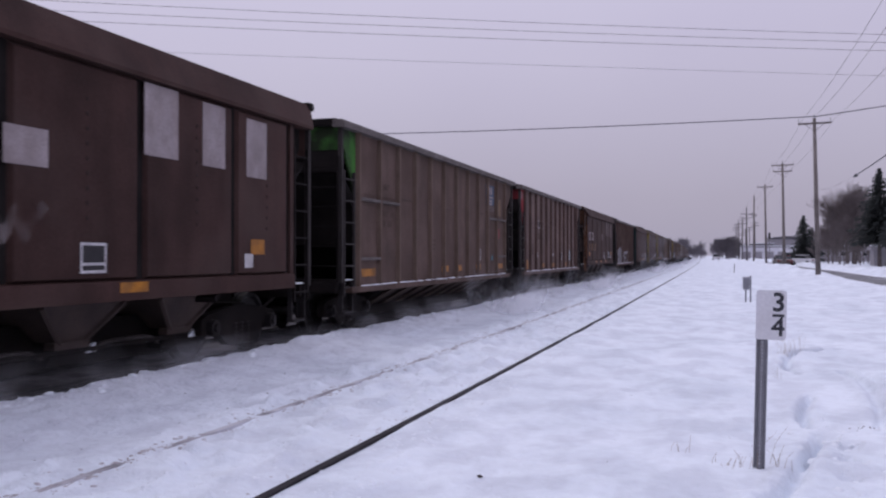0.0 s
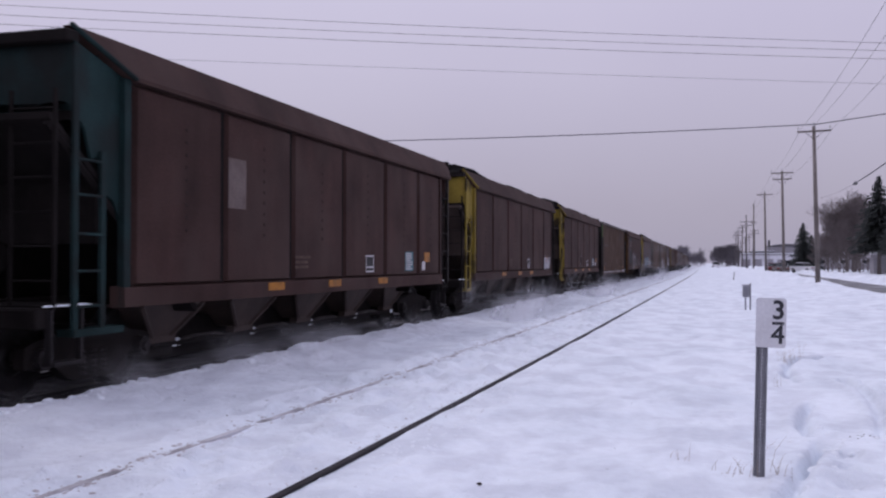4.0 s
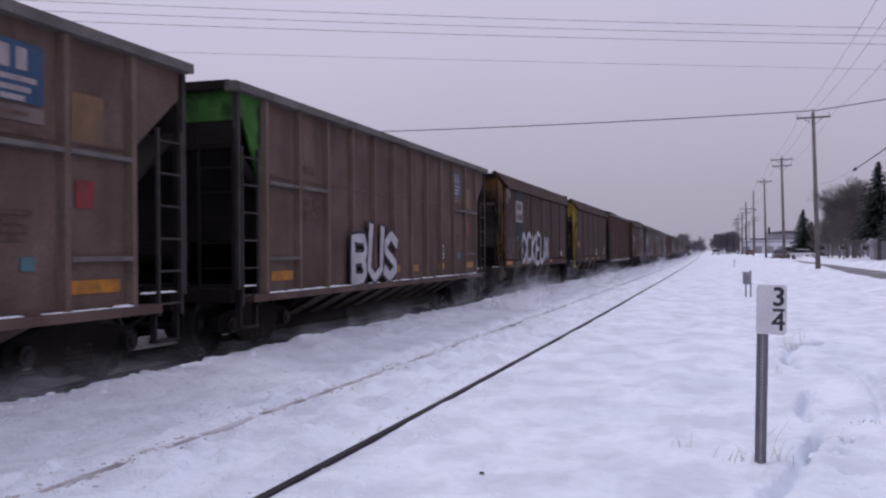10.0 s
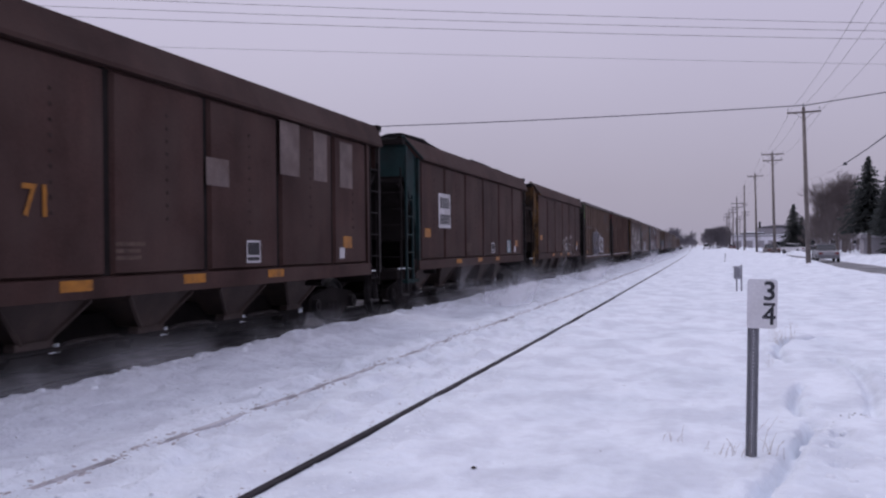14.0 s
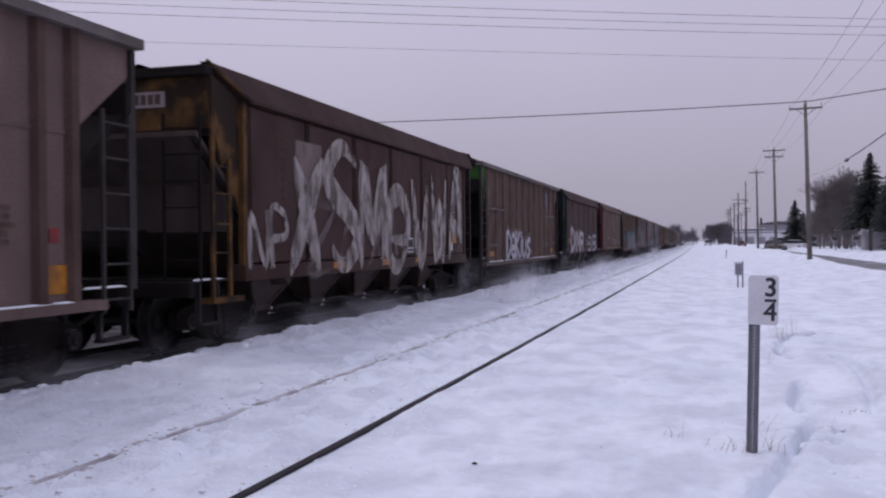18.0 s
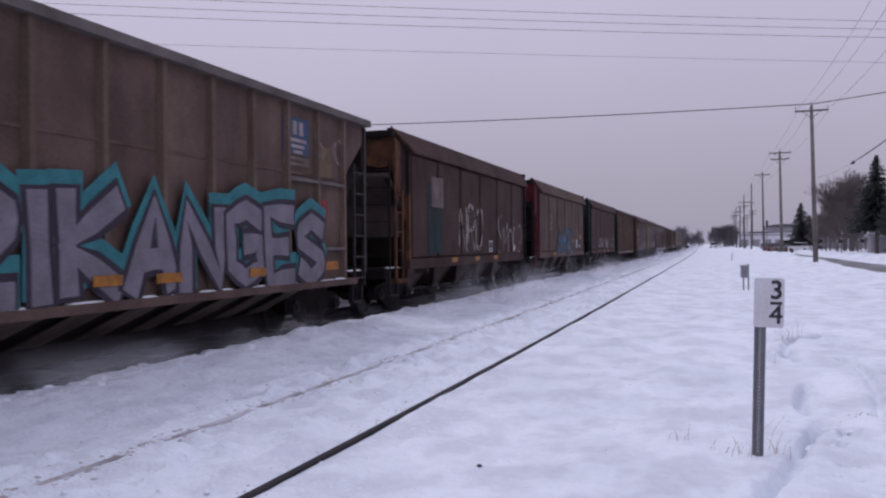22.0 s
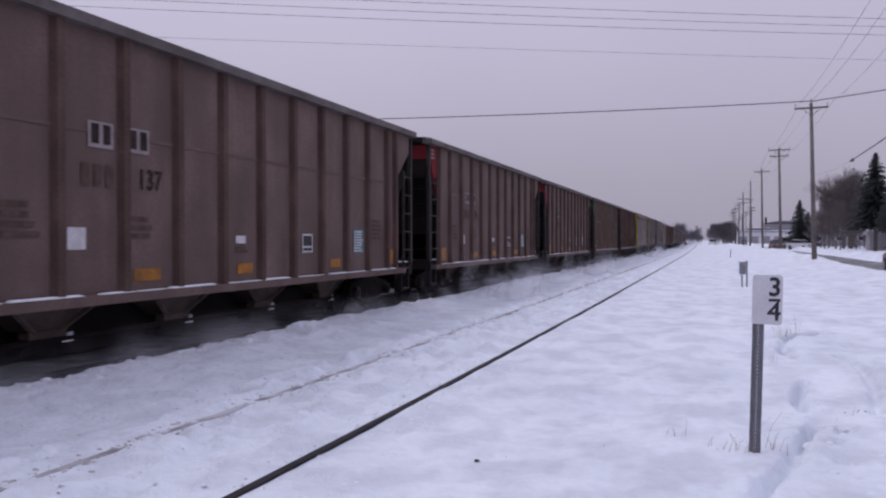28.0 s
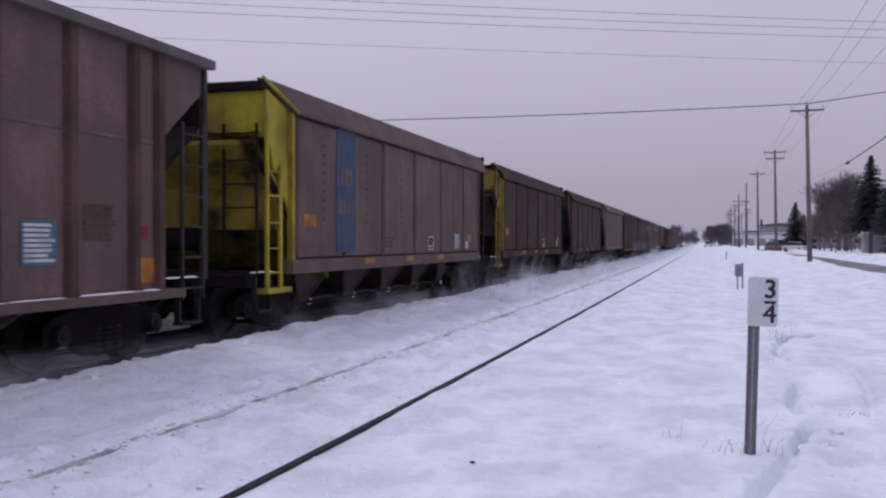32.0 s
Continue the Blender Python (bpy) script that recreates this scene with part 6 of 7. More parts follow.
# ------------------------------------------------------------- trees, buildings, vehicles beyond
def bare_tree(seed, height, spread, depth=5, low=0.25):
    """Limbs and twigs of a leafless tree, as two meshes."""
    rnd = random.Random(seed)
    limbs, twigs = bmesh.new(), bmesh.new()

    def grow(p, d, length, r, level):
        q = p + d * length
        if level < 3:
            tube(limbs, p, q, r, r * 0.68, 6 if level < 2 else 4)
        else:
            u = d.orthogonal().normalized() * r * 1.8
            w = d.cross(u).normalized() * r * 1.8
            for o in (u, w):
                a, b, c = twigs.verts.new(p - o), twigs.verts.new(p + o), twigs.verts.new(q)
                twigs.faces.new((a, b, c))
        if level >= depth:
            return
        n = (4, 4, 4, 4, 3, 0)[level]
        for k in range(n):
            t = 0.45 + 0.55 * (k + rnd.random()) / n if level else low + (1 - low) * (k + 0.5) / n
            side = Vector((rnd.uniform(-1, 1), rnd.uniform(-1, 1), rnd.uniform(-0.15, 0.5)))
            nd = (d * (0.75 + 0.3 * rnd.random()) + side * spread).normalized()
            grow(p + d * length * min(t, 1), nd, length * (0.55 + 0.22 * rnd.random()), max(0.006, r * 0.55), level + 1)
        grow(q, (d + Vector((rnd.uniform(-.2, .2), rnd.uniform(-.2, .2), 0.1))).normalized(), length * 0.62, r * 0.66, level + 1)

    grow(Vector((0, 0, -0.3)), Vector((rnd.uniform(-.06, .06), 0, 1)).normalized(), height * 0.40, height * 0.0115, 0)
    out = []
    for nm, bm in (("limbs", limbs), ("twigs", twigs)):
        me = bpy.data.meshes.new(nm)
        bm.to_mesh(me)
        bm.free()
        me.materials.append(None)
        out.append(me)
    return out


def fir(seed, height, radius, bare=0.05):
    """Trunk and drooping needle sprays of a conifer."""
    rnd = random.Random(seed)
    trunk, crown = bmesh.new(), bmesh.new()
    tube(trunk, (0, 0, -0.3), (0, 0, height * 0.97), height * 0.018, 0.02, 8)
    tiers = int(height * 5)
    for k in range(tiers):
        f = k / tiers
        z = height * (bare + (0.99 - bare) * f)
        reach = radius * (1 - f) ** 0.85 * (0.8 + 0.35 * rnd.random()) + 0.12
        for b in range(max(5, int(13 * (1 - f) + 4))):
            a = rnd.random() * 6.283
            ln = reach * (0.65 + 0.5 * rnd.random())
            d = Vector((math.cos(a), math.sin(a), 0))
            side = Vector((-d.y, d.x, 0))
            prev = Vector((0, 0, z))
            for s in range(4):
                t = (s + 1) / 4
                p = d * ln * t + Vector((0, 0, z - 0.28 * ln * t * t + 0.12 * ln * t))
                w = (0.24 + 0.14 * rnd.random()) * (1.15 - t) * (0.6 + 0.25 * reach)
                drop = Vector((0, 0, -0.10 - 0.16 * rnd.random()))
                v = [crown.verts.new(x) for x in (prev, p, prev.lerp(p, 0.5) + side * w + drop, prev.lerp(p, 0.5) - side * w + drop, p + d * 0.08 + drop * 1.6)]
                crown.faces.new((v[0], v[2], v[1]))
                crown.faces.new((v[0], v[1], v[3]))
                crown.faces.new((v[2], v[4], v[3]))
                prev = p
    out = []
    for nm, bm in (("trunk", trunk), ("crown", crown)):
        me = bpy.data.meshes.new(nm)
        bm.to_mesh(me)
        bm.free()
        me.materials.append(None)
        out.append(me)
    return out


def away(px_right, ahead, z=0.0, turn=0.0):
    """A pose by its share to the right of the first line of sight and its distance along it."""
    p = RIGHT * px_right * ahead + FWD * ahead
    return pose(p.x, p.y, z, 0, 0, turn)


BARE = [bare_tree(k, 10.5, 0.55 + 0.1 * (k % 2), low=(0.1, 0.25, 0.05, 0.2)[k]) for k in range(4)]
FIRS = [fir(1, 9.0, 2.6), fir(2, 12.0, 3.3), fir(3, 12.5, 3.0, 0.26)]


def plant_bare(share, ahead, k, scale, turn):
    t = thing("bare_tree", "leafless deciduous tree with fine dark twigs", "tree", away(share, ahead, 0.1, turn) @ Matrix.Scale(scale, 4), "trees beyond the road")
    part("trunk", BARE[k][0], M["bark"], t)
    part("crown", BARE[k][1], M["twig"], t, "bare crown of thin twigs")


def plant_fir(share, ahead, k, scale, turn, stout=1.0):
    t = thing("fir_tree", "dark green fir tree beyond the snowy road", "tree", away(share, ahead, 0.0, turn) @ Matrix.Diagonal((scale * stout, scale * stout, scale, 1)), "fir trees beyond the road")
    part("trunk", FIRS[k][0], M["bark"], t)
    part("crown", FIRS[k][1], M["needles"], t, "dense dark drooping needles")


plant_fir(0.3885, 178, 0, 1.05, 10, 1.25)
plant_fir(0.397, 182, 0, 0.80, 100, 1.2)
plant_fir(0.4700, 104, 2, 0.92, 30, 1.2)
plant_fir(0.4930, 99, 2, 0.80, 70)
plant_fir(0.512, 108, 1, 0.9, 170)
for share, ahead, k, sc, turn in ((0.411, 150, 0, 0.66, 20), (0.419, 138, 1, 0.62, 80), (0.4265, 128, 2, 0.72, 140), (0.4345, 142, 3, 1.02, 200), (0.4425, 131, 1, 1.12, 260), (0.450, 150, 1, 0.92, 320), (0.449, 120, 2, 0.62, 40),
                                  (0.458, 140, 3, 0.86, 15), (0.464, 152, 3, 1.05, 75), (0.470, 138, 2, 0.8, 190), (0.478, 160, 0, 0.9, 250), (0.414, 160, 2, 0.55, 30), (0.444, 128, 0, 0.55, 110), (0.461, 126, 2, 0.55, 290),
                                  (0.423, 165, 2, 0.7, 10), (0.432, 118, 1, 0.6, 300), (0.405, 170, 2, 0.5, 240), (0.437, 155, 1, 0.95, 130), (0.453, 135, 0, 0.7, 210),
                                  (0.436, 134, 1, 1.10, 15), (0.441, 139, 3, 1.20, 95), (0.445, 136, 1, 1.16, 205), (0.428, 137, 2, 0.80, 265), (0.420, 145, 0, 0.60, 335), (0.434, 150, 3, 1.0, 55), (0.448, 146, 2, 1.1, 165), (0.415, 135, 1, 0.75, 125)):
    plant_bare(share, ahead, k, sc, turn)

# far woods: thickets too many to count
thicket = [bare_tree(20 + k, 9.0, 0.75, 4) for k in range(3)]


def woods(name, label, places, mat):
    """Many bare crowns joined into one far wood."""
    co, fa, base = [], [], 0
    rnd = random.Random(5)
    for x, y, s in places:
        for me in thicket[rnd.randrange(3)]:
            v = np.empty(len(me.vertices) * 3)
            me.vertices.foreach_get("co", v)
            v = v.reshape(-1, 3) * s
            a = rnd.random() * 6.283
            c, n = math.cos(a), math.sin(a)
            co.append(np.stack([v[:, 0] * c - v[:, 1] * n + x, v[:, 0] * n + v[:, 1] * c + y, v[:, 2] - 0.3], -1))
            fa += [[base + k for k in p.vertices] for p in me.polygons]
            base += len(v)
    me = bpy.data.meshes.new(name)
    me.from_pydata(np.concatenate(co).tolist(), [], fa)
    me.materials.append(None)
    return solid(name, me, mat, None, label, "woods", kind="stuff")


wr = random.Random(11)


def scatter(n, share0, share1, a0, a1, s0, s1):
    out = []
    for _ in range(n):
        ahead = wr.uniform(a0, a1)
        p = RIGHT * wr.uniform(share0, share1) * ahead + FWD * ahead
        out.append((p.x, p.y, wr.uniform(s0, s1)))
    return out


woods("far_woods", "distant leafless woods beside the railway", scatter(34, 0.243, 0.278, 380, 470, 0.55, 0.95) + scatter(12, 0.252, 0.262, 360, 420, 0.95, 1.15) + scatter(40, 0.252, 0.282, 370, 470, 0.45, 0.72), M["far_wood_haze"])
woods("roadside_thicket", "dark leafless thicket beyond the end of the field", scatter(46, 0.294, 0.316, 330, 400, 0.85, 1.15) + scatter(40, 0.312, 0.345, 340, 420, 0.5, 0.75), M["far_wood"])
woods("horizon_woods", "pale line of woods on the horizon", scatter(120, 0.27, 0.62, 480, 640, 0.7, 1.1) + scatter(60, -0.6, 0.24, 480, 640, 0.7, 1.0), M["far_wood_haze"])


def building(share, ahead, w, d, h, wall, roof, label, doors=0, windows=0, arched=False, turn=-16.3):
    b = thing("building", label, "building", away(share, ahead, -0.2, 16.3 + turn + 0.0))
    part("wall", shape(("bwall", w, d, h), lambda bm: box(bm, -w / 2, w / 2, 0, d, 0, h)), M[wall], b)
    if arched:
        part("roof", shape(("broof", w, d, h), lambda bm: prism_y(bm, [(-w / 2 - 0.3, h)] + [(-w / 2 + w * k / 10, h + 0.9 * math.sin(math.pi * k / 10) + 0.4) for k in range(11)] + [(w / 2 + 0.3, h)], -0.4, d + 0.4)), M[roof], b)
    else:
        part("roof", shape(("broof", w, d, h), lambda bm: box(bm, -w / 2 - 0.3, w / 2 + 0.3, -0.3, d + 0.3, h, h + 0.45)), M[roof], b)
        part("roof_snow", shape(("bsnow", w, d, h), lambda bm: box(bm, -w / 2, w / 2, 0.0, d, h + 0.45, h + 0.7), 0.1), M["snow_clump"], b)
    for k in range(doors):
        x = -w / 2 + w * (k + 0.5) / doors
        part("door", shape(("bdoor", h), lambda bm: box(bm, -1.3, 1.3, -0.08, 0.02, 0.2, h * 0.68)), M["wall_grey"], b, at=(x, 0, 0))
    for k in range(windows):
        x = -w / 2 + w * (k + 0.5) / windows
        wd = part("window", shape(("bwin", h), lambda bm: box(bm, -0.7, 0.7, -0.06, 0.02, -0.5, 0.5)), M["wall_white"], b, at=(x, 0, h * 0.66))
        part("pane", shape("bpane", lambda bm: box(bm, -0.6, 0.6, -0.09, -0.05, -0.4, 0.4)), M["glass"], wd)
    return b


building(0.352, 330, 19.5, 14, 4.4, "wall_white", "wall_grey", "long low white warehouse with grey dock doors", doors=5)
building(0.372, 400, 17.0, 16, 8.6, "wall_grey", "roof_dark", "grey hall with a low arched dark roof", windows=4, arched=True)
building(0.3445, 400, 9.0, 12, 6.2, "wall_grey", "roof_dark", "small grey building with a flat dark roof", windows=2)
building(0.4765, 112, 2.6, 3.0, 2.3, "wall_grey", "wall_grey", "small beige shed beside the road", doors=0)
building(0.431, 185, 12.0, 8.0, 3.0, "wall_grey", "roof_dark", "low grey house behind the bare trees", windows=3)

signal = thing("signal_mast", "thin dark mast with a signal head", "signal", away(0.3515, 300, -0.2))
part("mast", shape("mast", lambda bm: tube(bm, (0, 0, 0), (0, 0, 7.2), 0.09, 0.07, 8)), M["pole_dark"], signal)
part("head", shape("head", lambda bm: box(bm, -0.32, 0.32, -0.2, 0.2, 7.0, 9.0), 0.05), M["black_paint"], signal)
for share, ahead, h in ((0.326, 360, 12.0), (0.330, 380, 13.5), (0.3225, 400, 11.5), (0.318, 420, 12.0), (0.313, 440, 11.0), (0.309, 460, 11.0), (0.336, 300, 12.6)):
    p = thing("utility_pole", "distant wooden utility pole in a row", "utility pole", away(share, ahead, -0.3, wr.uniform(-20, 20)), "distant poles")
    part("shaft", shape(("shaft_far", h), lambda bm: tube(bm, (0, 0, 0), (0, 0, h), 0.17, 0.12, 8)), M["pole_dark"], p)
    for z in (h - 0.4, h - 1.3):
        part("crossarm", shape("far_arm", lambda bm: box(bm, -1.3, 1.3, -0.08, 0.08, -0.09, 0.09)), M["pole_dark"], p, at=(0, 0, z))


def road_car(name, label, paint, m, boxy=False):
    c = thing(name, label, "car", m)
    body = [(-2.15, 0.30), (-2.2, 0.62), (-2.05, 0.86), (-1.05, 0.95), (1.5, 0.97), (2.1, 0.92), (2.2, 0.6), (2.15, 0.30)]
    cab = [(-1.0, 0.94), (-0.35, 1.42), (1.0, 1.46), (1.75, 0.96)] if not boxy else [(-1.2, 0.94), (-0.8, 1.75), (2.05, 1.80), (2.1, 0.95)]
    part("body", shape(("car_body", boxy), lambda bm: prism_x(bm, body, -0.86, 0.86), 0.05), M[paint], c)
    part("cabin", shape(("car_cab", boxy), lambda bm: prism_x(bm, cab, -0.74, 0.74), 0.05), M["glass"], c)
    part("roof", shape(("car_roof", boxy), lambda bm: box(bm, -0.70, 0.70, cab[1][0] + 0.05, cab[2][0] - 0.02, cab[1][1] - 0.01, cab[2][1] + 0.05), 0.02), M[paint], c)
    for x in (-0.8, 0.8):
        for y in (-1.35, 1.35):
            w = part("wheel", shape("car_tyre", lambda bm: tube(bm, (-0.11, 0, 0), (0.11, 0, 0), 0.33, 0.33, 16)), M["tyre"], c, at=(x, y, 0.33))
            part("rim", shape("car_rim", lambda bm: tube(bm, (-0.115, 0, 0), (0.115, 0, 0), 0.2, 0.2, 12)), M["galvanized"], w)
    for x in (-0.6, 0.6):
        part("tail_lamp", shape("tail_lamp", lambda bm: box(bm, -0.14, 0.14, -2.22, -2.14, 0.66, 0.8)), M["red_mark"], c, at=(x, 0, 0))
        part("headlamp", shape("headlamp", lambda bm: box(bm, -0.16, 0.16, 2.13, 2.21, 0.62, 0.76)), M["white_paint"], c, at=(x, 0, 0))
    return c


road_car("parked_car", "snowy brown car parked beside the road", "car_brown", away(0.3640, 126, 0.02, 4))
road_car("parked_car", "white car parked beside the road", "car_white", away(0.3895, 138, 0.05, 40))
road_car("parked_van", "white van parked before the warehouse", "car_white", away(0.3760, 205, 0.3, 70), True)
road_car("parked_van", "white van standing far off beside the railway", "car_white", away(0.2935, 290, 0.0, 3), True)
RED_CAR = road_car("driving_car", "small red car driving on the road", "car_red", pose(9.2, 150, -0.03))
DARK_CAR = road_car("driving_car", "silver-grey car driving on the road", "car_silver", pose(9.2, 160, -0.03))
SECOND_RED = road_car("driving_car", "red hatchback driving on the road", "car_red", pose(9.2, 170, -0.03))

# ------------------------------------------------------------- small things in the snow
def clump(bm, r, rnd):
    n = 7
    rows = []
    for k in range(1, 3):
        z, q = r * (0.1, 0.55)[k - 1], r * (1.0, 0.7)[k - 1]
        rows.append([bm.verts.new((q * (0.75 + 0.5 * rnd.random()) * math.cos(j * 6.283 / n), q * (0.75 + 0.5 * rnd.random()) * math.sin(j * 6.283 / n), z * (0.7 + 0.6 * rnd.random()))) for j in range(n)])
    top = bm.verts.new((0, 0, r * 0.75))
    for j in range(n):
        bm.faces.new((rows[0][j], rows[0][(j + 1) % n], rows[1][(j + 1) % n], rows[1][j]))
        bm.faces.new((rows[1][j], rows[1][(j + 1) % n], top))


def scattered(name, label, category, places, mat, seed):
    """Countless small lumps joined into one."""
    rnd = random.Random(seed)
    bm = bmesh.new()
    for x, y, r in places:
        before = len(bm.verts)
        clump(bm, r, rnd)
        z = float(ground_z(np.array([x]), np.array([y]))[0])
        bm.verts.ensure_lookup_table()
        for v in bm.verts[before:]:
            v.co += Vector((x, y, z - r * 0.4))
    me = bpy.data.meshes.new(name)
    bm.to_mesh(me)
    bm.free()
    me.shade_smooth()
    me.materials.append(None)
    return solid(name, me, mat, None, label, category, kind="stuff")


sr = random.Random(3)
lumps = [(-6.45 + sr.gauss(0, 0.10), 5 + 45 * sr.random() ** 1.5, 0.015 + 0.04 * sr.random() ** 2) for _ in range(420)]
lumps += [(sr.uniform(-4.2, -2.7), 4 + 30 * sr.random() ** 1.5, 0.008 + 0.014 * sr.random() ** 3) for _ in range(260)]
lumps += [(-2.45 + sr.gauss(0, 0.12), 4 + 26 * sr.random() ** 1.5, 0.010 + 0.018 * sr.random() ** 3) for _ in range(120)]
lumps += [(1.0 + sr.gauss(0, 0.22), 5.3 + 4 * sr.random(), 0.015 + 0.04 * sr.random() ** 2) for _ in range(70)]
lumps += [(-3.3 + sr.gauss(0, 0.5), 4.5 + 22 * sr.random() ** 1.4, 0.008 + 0.016 * sr.random() ** 2) for _ in range(500)]
lumps += [(-2.22 + sr.gauss(0, 0.05), 4 + 22 * sr.random() ** 1.4, 0.010 + 0.022 * sr.random() ** 2) for _ in range(200)]
lumps += [(-2.5 + abs(sr.gauss(0, 0.10)), 3.5 + 30 * sr.random() ** 1.5, 0.012 + 0.02 * sr.random() ** 2) for _ in range(260)]
lumps += [(-6.5 + sr.gauss(0, 0.06), 4 + 40 * sr.random() ** 1.5, 0.02 + 0.05 * sr.random() ** 2) for _ in range(380)]
scattered("snow_lumps", "loose lumps of ploughed snow along the tracks", "snow", lumps, M["snow_clump"], 4)
dirt, tinge = [], []
for _ in range(1500):
    y = 3.5 + 55 * sr.random() ** 1.4
    o = bend(y) - 0.25 * math.exp(-y / 9.0)
    tinge.append((RAIL_L + o + sr.gauss(0, 0.085), y, 0.010 + 0.022 * sr.random() ** 2))
for _ in range(500):
    y = 3.5 + 40 * sr.random() ** 1.4
    tinge.append((RAIL_R - 0.25 * math.exp(-y / 9.0) - 0.06 - abs(sr.gauss(0, 0.07)), y, 0.006 + 0.012 * sr.random() ** 2))
for _ in range(1100):
    y = 3.5 + 60 * sr.random() ** 1.4
    dirt.append((RAIL_L + bend(y) - 0.25 * math.exp(-y / 9.0) + sr.gauss(0, 0.075), y, 0.005 + 0.012 * sr.random() ** 2))
for _ in range(160):
    y = 3.5 + 40 * sr.random() ** 1.4
    dirt.append((RAIL_R - 0.25 * math.exp(-y / 9.0) + sr.gauss(0.02, 0.14), y, 0.003 + 0.008 * sr.random() ** 2))
scattered("dirty_snow", "brownish dirty snow crumbs heaped along the rails", "snow", tinge, M["snow_tinged"], 5)
scattered("track_debris", "brown dirt and cinders lying in the snow along the rails", "debris", dirt, M["snow_dirty"], 6)
specks = [(1.17 + 0.03 * k + sr.uniform(-.02, .02), 9.0 + sr.uniform(-.06, .06), 0.012) for k in range(7)] + [(sr.uniform(-5.6, -4.4), sr.uniform(5, 16), 0.012) for _ in range(26)] + [(sr.uniform(-2.2, 0.5), sr.uniform(5.5, 16), 0.007) for _ in range(10)]
scattered("dark_specks", "dark crumbs of coal scattered on the snow", "debris", specks, M["pebble"], 8)
solid("coal_lump", shape("coal_lump", lambda bm: clump(bm, 0.02, random.Random(2))), M["pebble"], pose(-1.57, 6.28, -0.04), "single dark lump of coal on the snow", "coal lump")


def tuft(seed, n, h):
    rnd = random.Random(seed)
    bm = bmesh.new()
    for _ in range(n):
        a, l = rnd.random() * 6.283, h * (0.5 + 0.6 * rnd.random())
        b = Vector((rnd.gauss(0, 0.05), rnd.gauss(0, 0.04), -0.03))
        m_ = b + Vector((math.cos(a) * l * 0.15, math.sin(a) * l * 0.15, l * 0.6))
        e = b + Vector((math.cos(a) * l * 0.4, math.sin(a) * l * 0.4, l * (0.8 + 0.2 * rnd.random())))
        tube(bm, b, m_, 0.0016, 0.0013, 3)
        tube(bm, m_, e, 0.0013, 0.0006, 3)
    me = bpy.data.meshes.new("grass_tuft")
    bm.to_mesh(me)
    bm.free()
    me.materials.append(None)
    return me


for k, (x, y, n, h) in enumerate(((0.20, 6.95, 9, 0.16), (0.42, 7.0, 7, 0.2), (0.36, 7.2, 4, 0.3), (0.05, 7.05, 6, 0.12), (1.02, 14.9, 12, 0.34), (1.12, 15.3, 9, 0.3), (1.3, 15.6, 5, 0.4), (-0.25, 7.3, 5, 0.2), (0.75, 12.5, 5, 0.22))):
    z = float(ground_z(np.array([x]), np.array([y]))[0])
    solid("dry_grass_tuft", tuft(k, n, h), M["grass"], pose(x, y, z), "thin dry grass stalks poking through the snow", "grass", "dry grass in the snow")


# ------------------------------------------------------------- powder snow whirled up by the train
def veil(seed):
    """One car's share of whirled powder: wavy veils one behind the other beside the wheels."""
    r = random.Random(seed)
    bm = bmesh.new()
    for layer in range(3):
        x0, ph = 1.62 + 0.40 * layer, r.random() * 6
        high = 0.62 - 0.10 * layer
        rows = []
        for j in range(33):
            y = -8.07 + 16.14 * j / 32
            wave = 0.10 * math.sin(y * 0.9 + ph) + 0.05 * math.sin(y * 2.3 + ph * 2)
            rows.append([bm.verts.new((x0 + wave + 0.14 * k * math.sin(ph + y * 0.5), y, 0.0 + high * k / 5)) for k in range(6)])
        for a, b in zip(rows[:-1], rows[1:]):
            for k in range(5):
                bm.faces.new((a[k], b[k], b[k + 1], a[k + 1]))
    me = bpy.data.meshes.new("powder")
    bm.to_mesh(me)
    bm.free()
    me.shade_smooth()
    me.materials.append(None)
    return me


POWDER = [veil(k) for k in range(4)]
CLOUDS = []
for i in range(58):
    CLOUDS.append(solid("snow_powder", POWDER[i % 4], M["powder"], pose(TRAIN_X, PITCH * i, 0), "fine powder snow whirled up beside the wheels", "powder snow", "whirled powder snow", "stuff"))


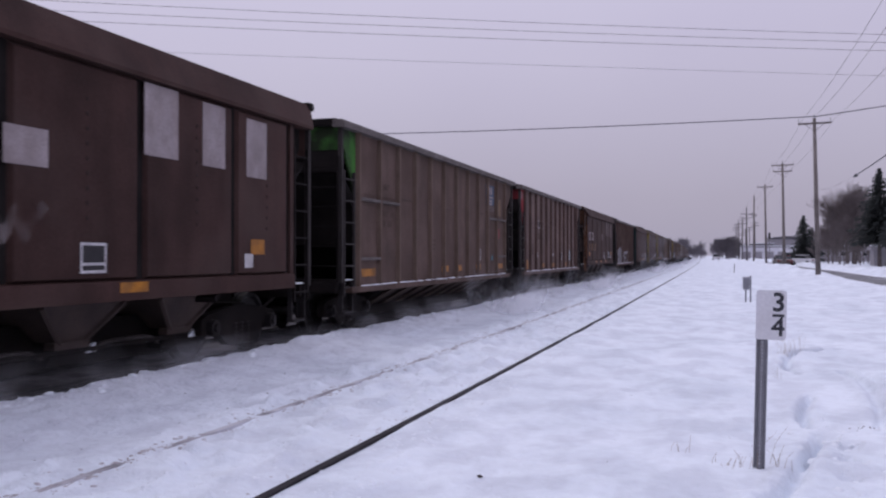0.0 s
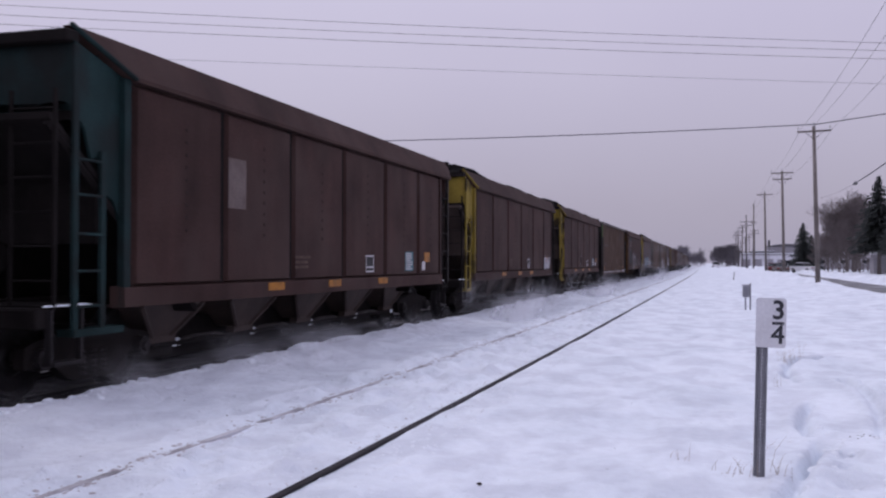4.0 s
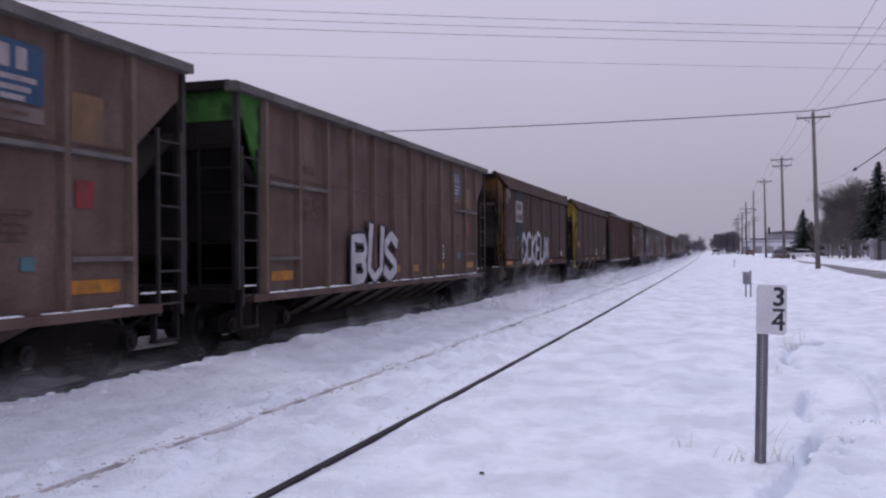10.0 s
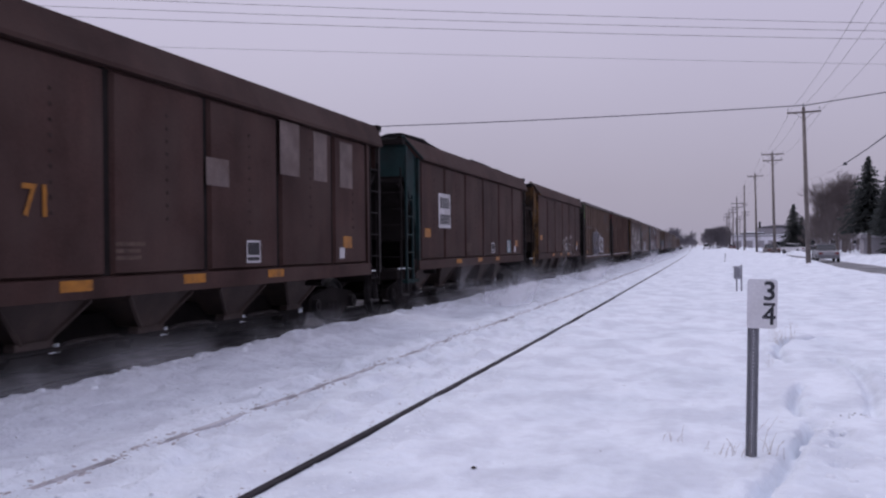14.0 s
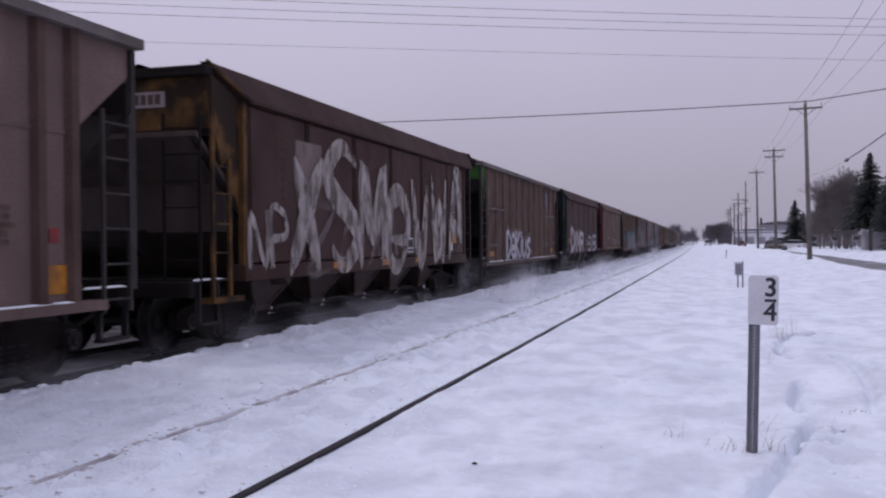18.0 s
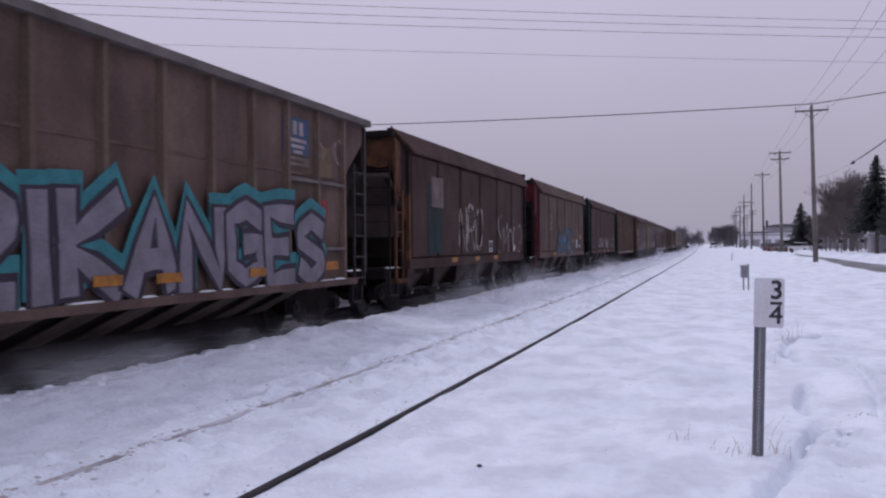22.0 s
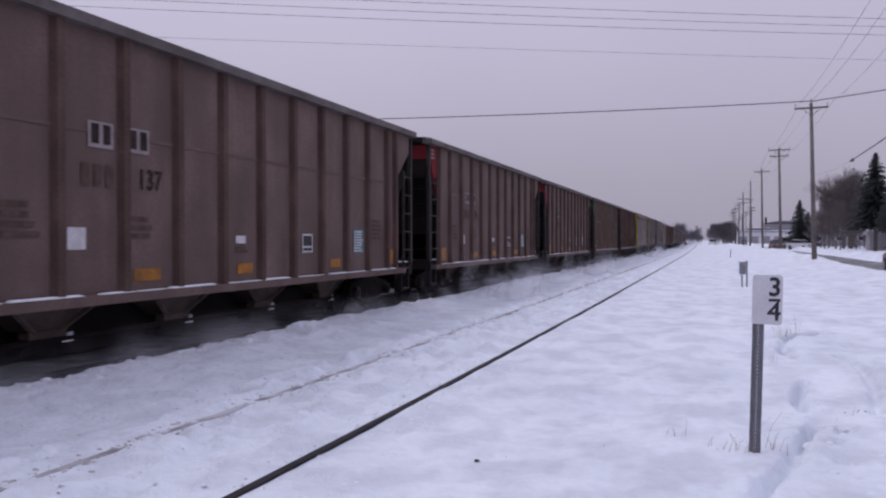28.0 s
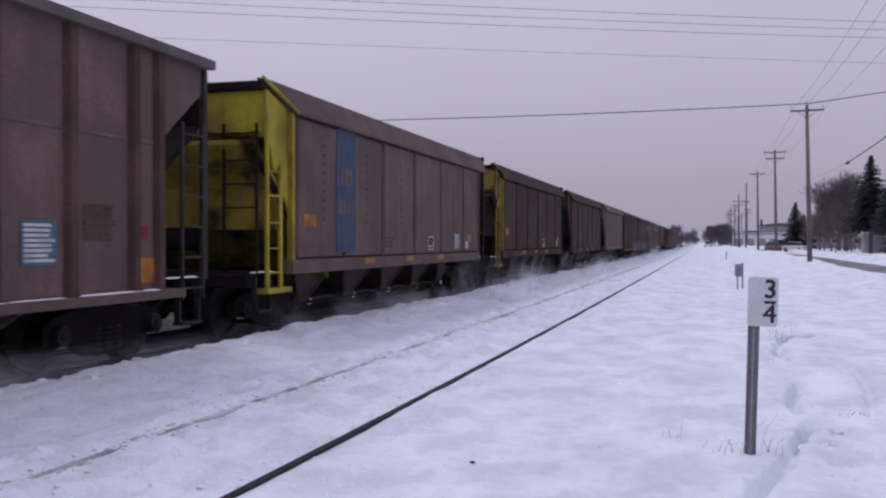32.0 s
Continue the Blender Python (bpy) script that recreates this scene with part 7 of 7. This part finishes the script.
def haze_sheet(bm):
    """A wide, thin veil of settling powder standing across the shoulder."""
    g = [[bm.verts.new((3.1 * i / 8, 0.25 * math.sin(i * 1.3), 4.4 * j / 6)) for j in range(7)] for i in range(9)]
    for i in range(8):
        for j in range(6):
            bm.faces.new((g[i][j], g[i + 1][j], g[i + 1][j + 1], g[i][j + 1]))


for y, mat in ((24, "powder_low"), (42, "powder_low"), (85, "powder_far"), (170, "powder_far")):
    solid("hanging_powder", shape("haze_sheet", haze_sheet, smooth=True), M[mat], pose(TRAIN_X + 1.50 + bend(y), y, -0.05), "thin haze of settling powder snow beside the train", "powder snow", "hanging powder haze", "stuff")



# ------------------------------------------------------------- keyed movement
def train_front(t):
    """Where the rear top corner of the first car stands along the line."""
    return 14.29 - 18.040 * t - 0.0120 * t * t + 0.000155 * t ** 3


def along(t, i):
    y = train_front(t) + PITCH * i - TOP_END
    return pose(TRAIN_X + bend(y), y, 0, 0, 0, bend_turn(y))


def motions():
    for i, car in enumerate(CARS):
        walk(car, [(2.0 * k, along(2.0 * k, i)) for k in range(17)])
    for i, cloud in enumerate(CLOUDS):
        walk(cloud, [(2.0 * k, along(2.0 * k, i)) for k in range(17)])
    # the wheels roll with the train
    shared = {}
    for w in WHEELS:
        at = tuple(round(c, 3) for c in w.location)
        if at not in shared:
            rows = [(k / 30.0, Matrix.Translation(at) @ pose(0, 0, 0, math.degrees((train_front(0) - train_front(k / 30.0)) / 0.457))) for k in range(961)]
            walk(w, rows)
            shared[at] = w.animation_data
        else:
            w.rotation_mode = "QUATERNION"
            keys = w.animation_data_create()
            keys.action = shared[at].action
            keys.action_slot = shared[at].action_slot
    # road traffic, slowing down before the crossing
    for car, x, turn, rows in ((RED_CAR, 9.35, 0, ((0, 136), (1.5, 150), (3, 156), (5, 175), (8, 230), (32, 640))),
                               (DARK_CAR, 9.6, 0, ((0, -140), (12, 20), (13, 52), (13.5, 69), (14, 83), (14.6, 92), (16.8, 126), (19.0, 149), (20.5, 163), (23, 205), (26, 260), (32, 370))),
                               (SECOND_RED, 8.95, 180, ((0, 690), (14, 360), (18, 262), (19.5, 205), (20.5, 170), (21.2, 160), (24.8, 157), (26, 138), (27, 98), (27.8, 58), (32, -160)))):
        walk(car, [(t, pose(x, y, -0.03, 0, 0, turn)) for t, y in rows])


motions()
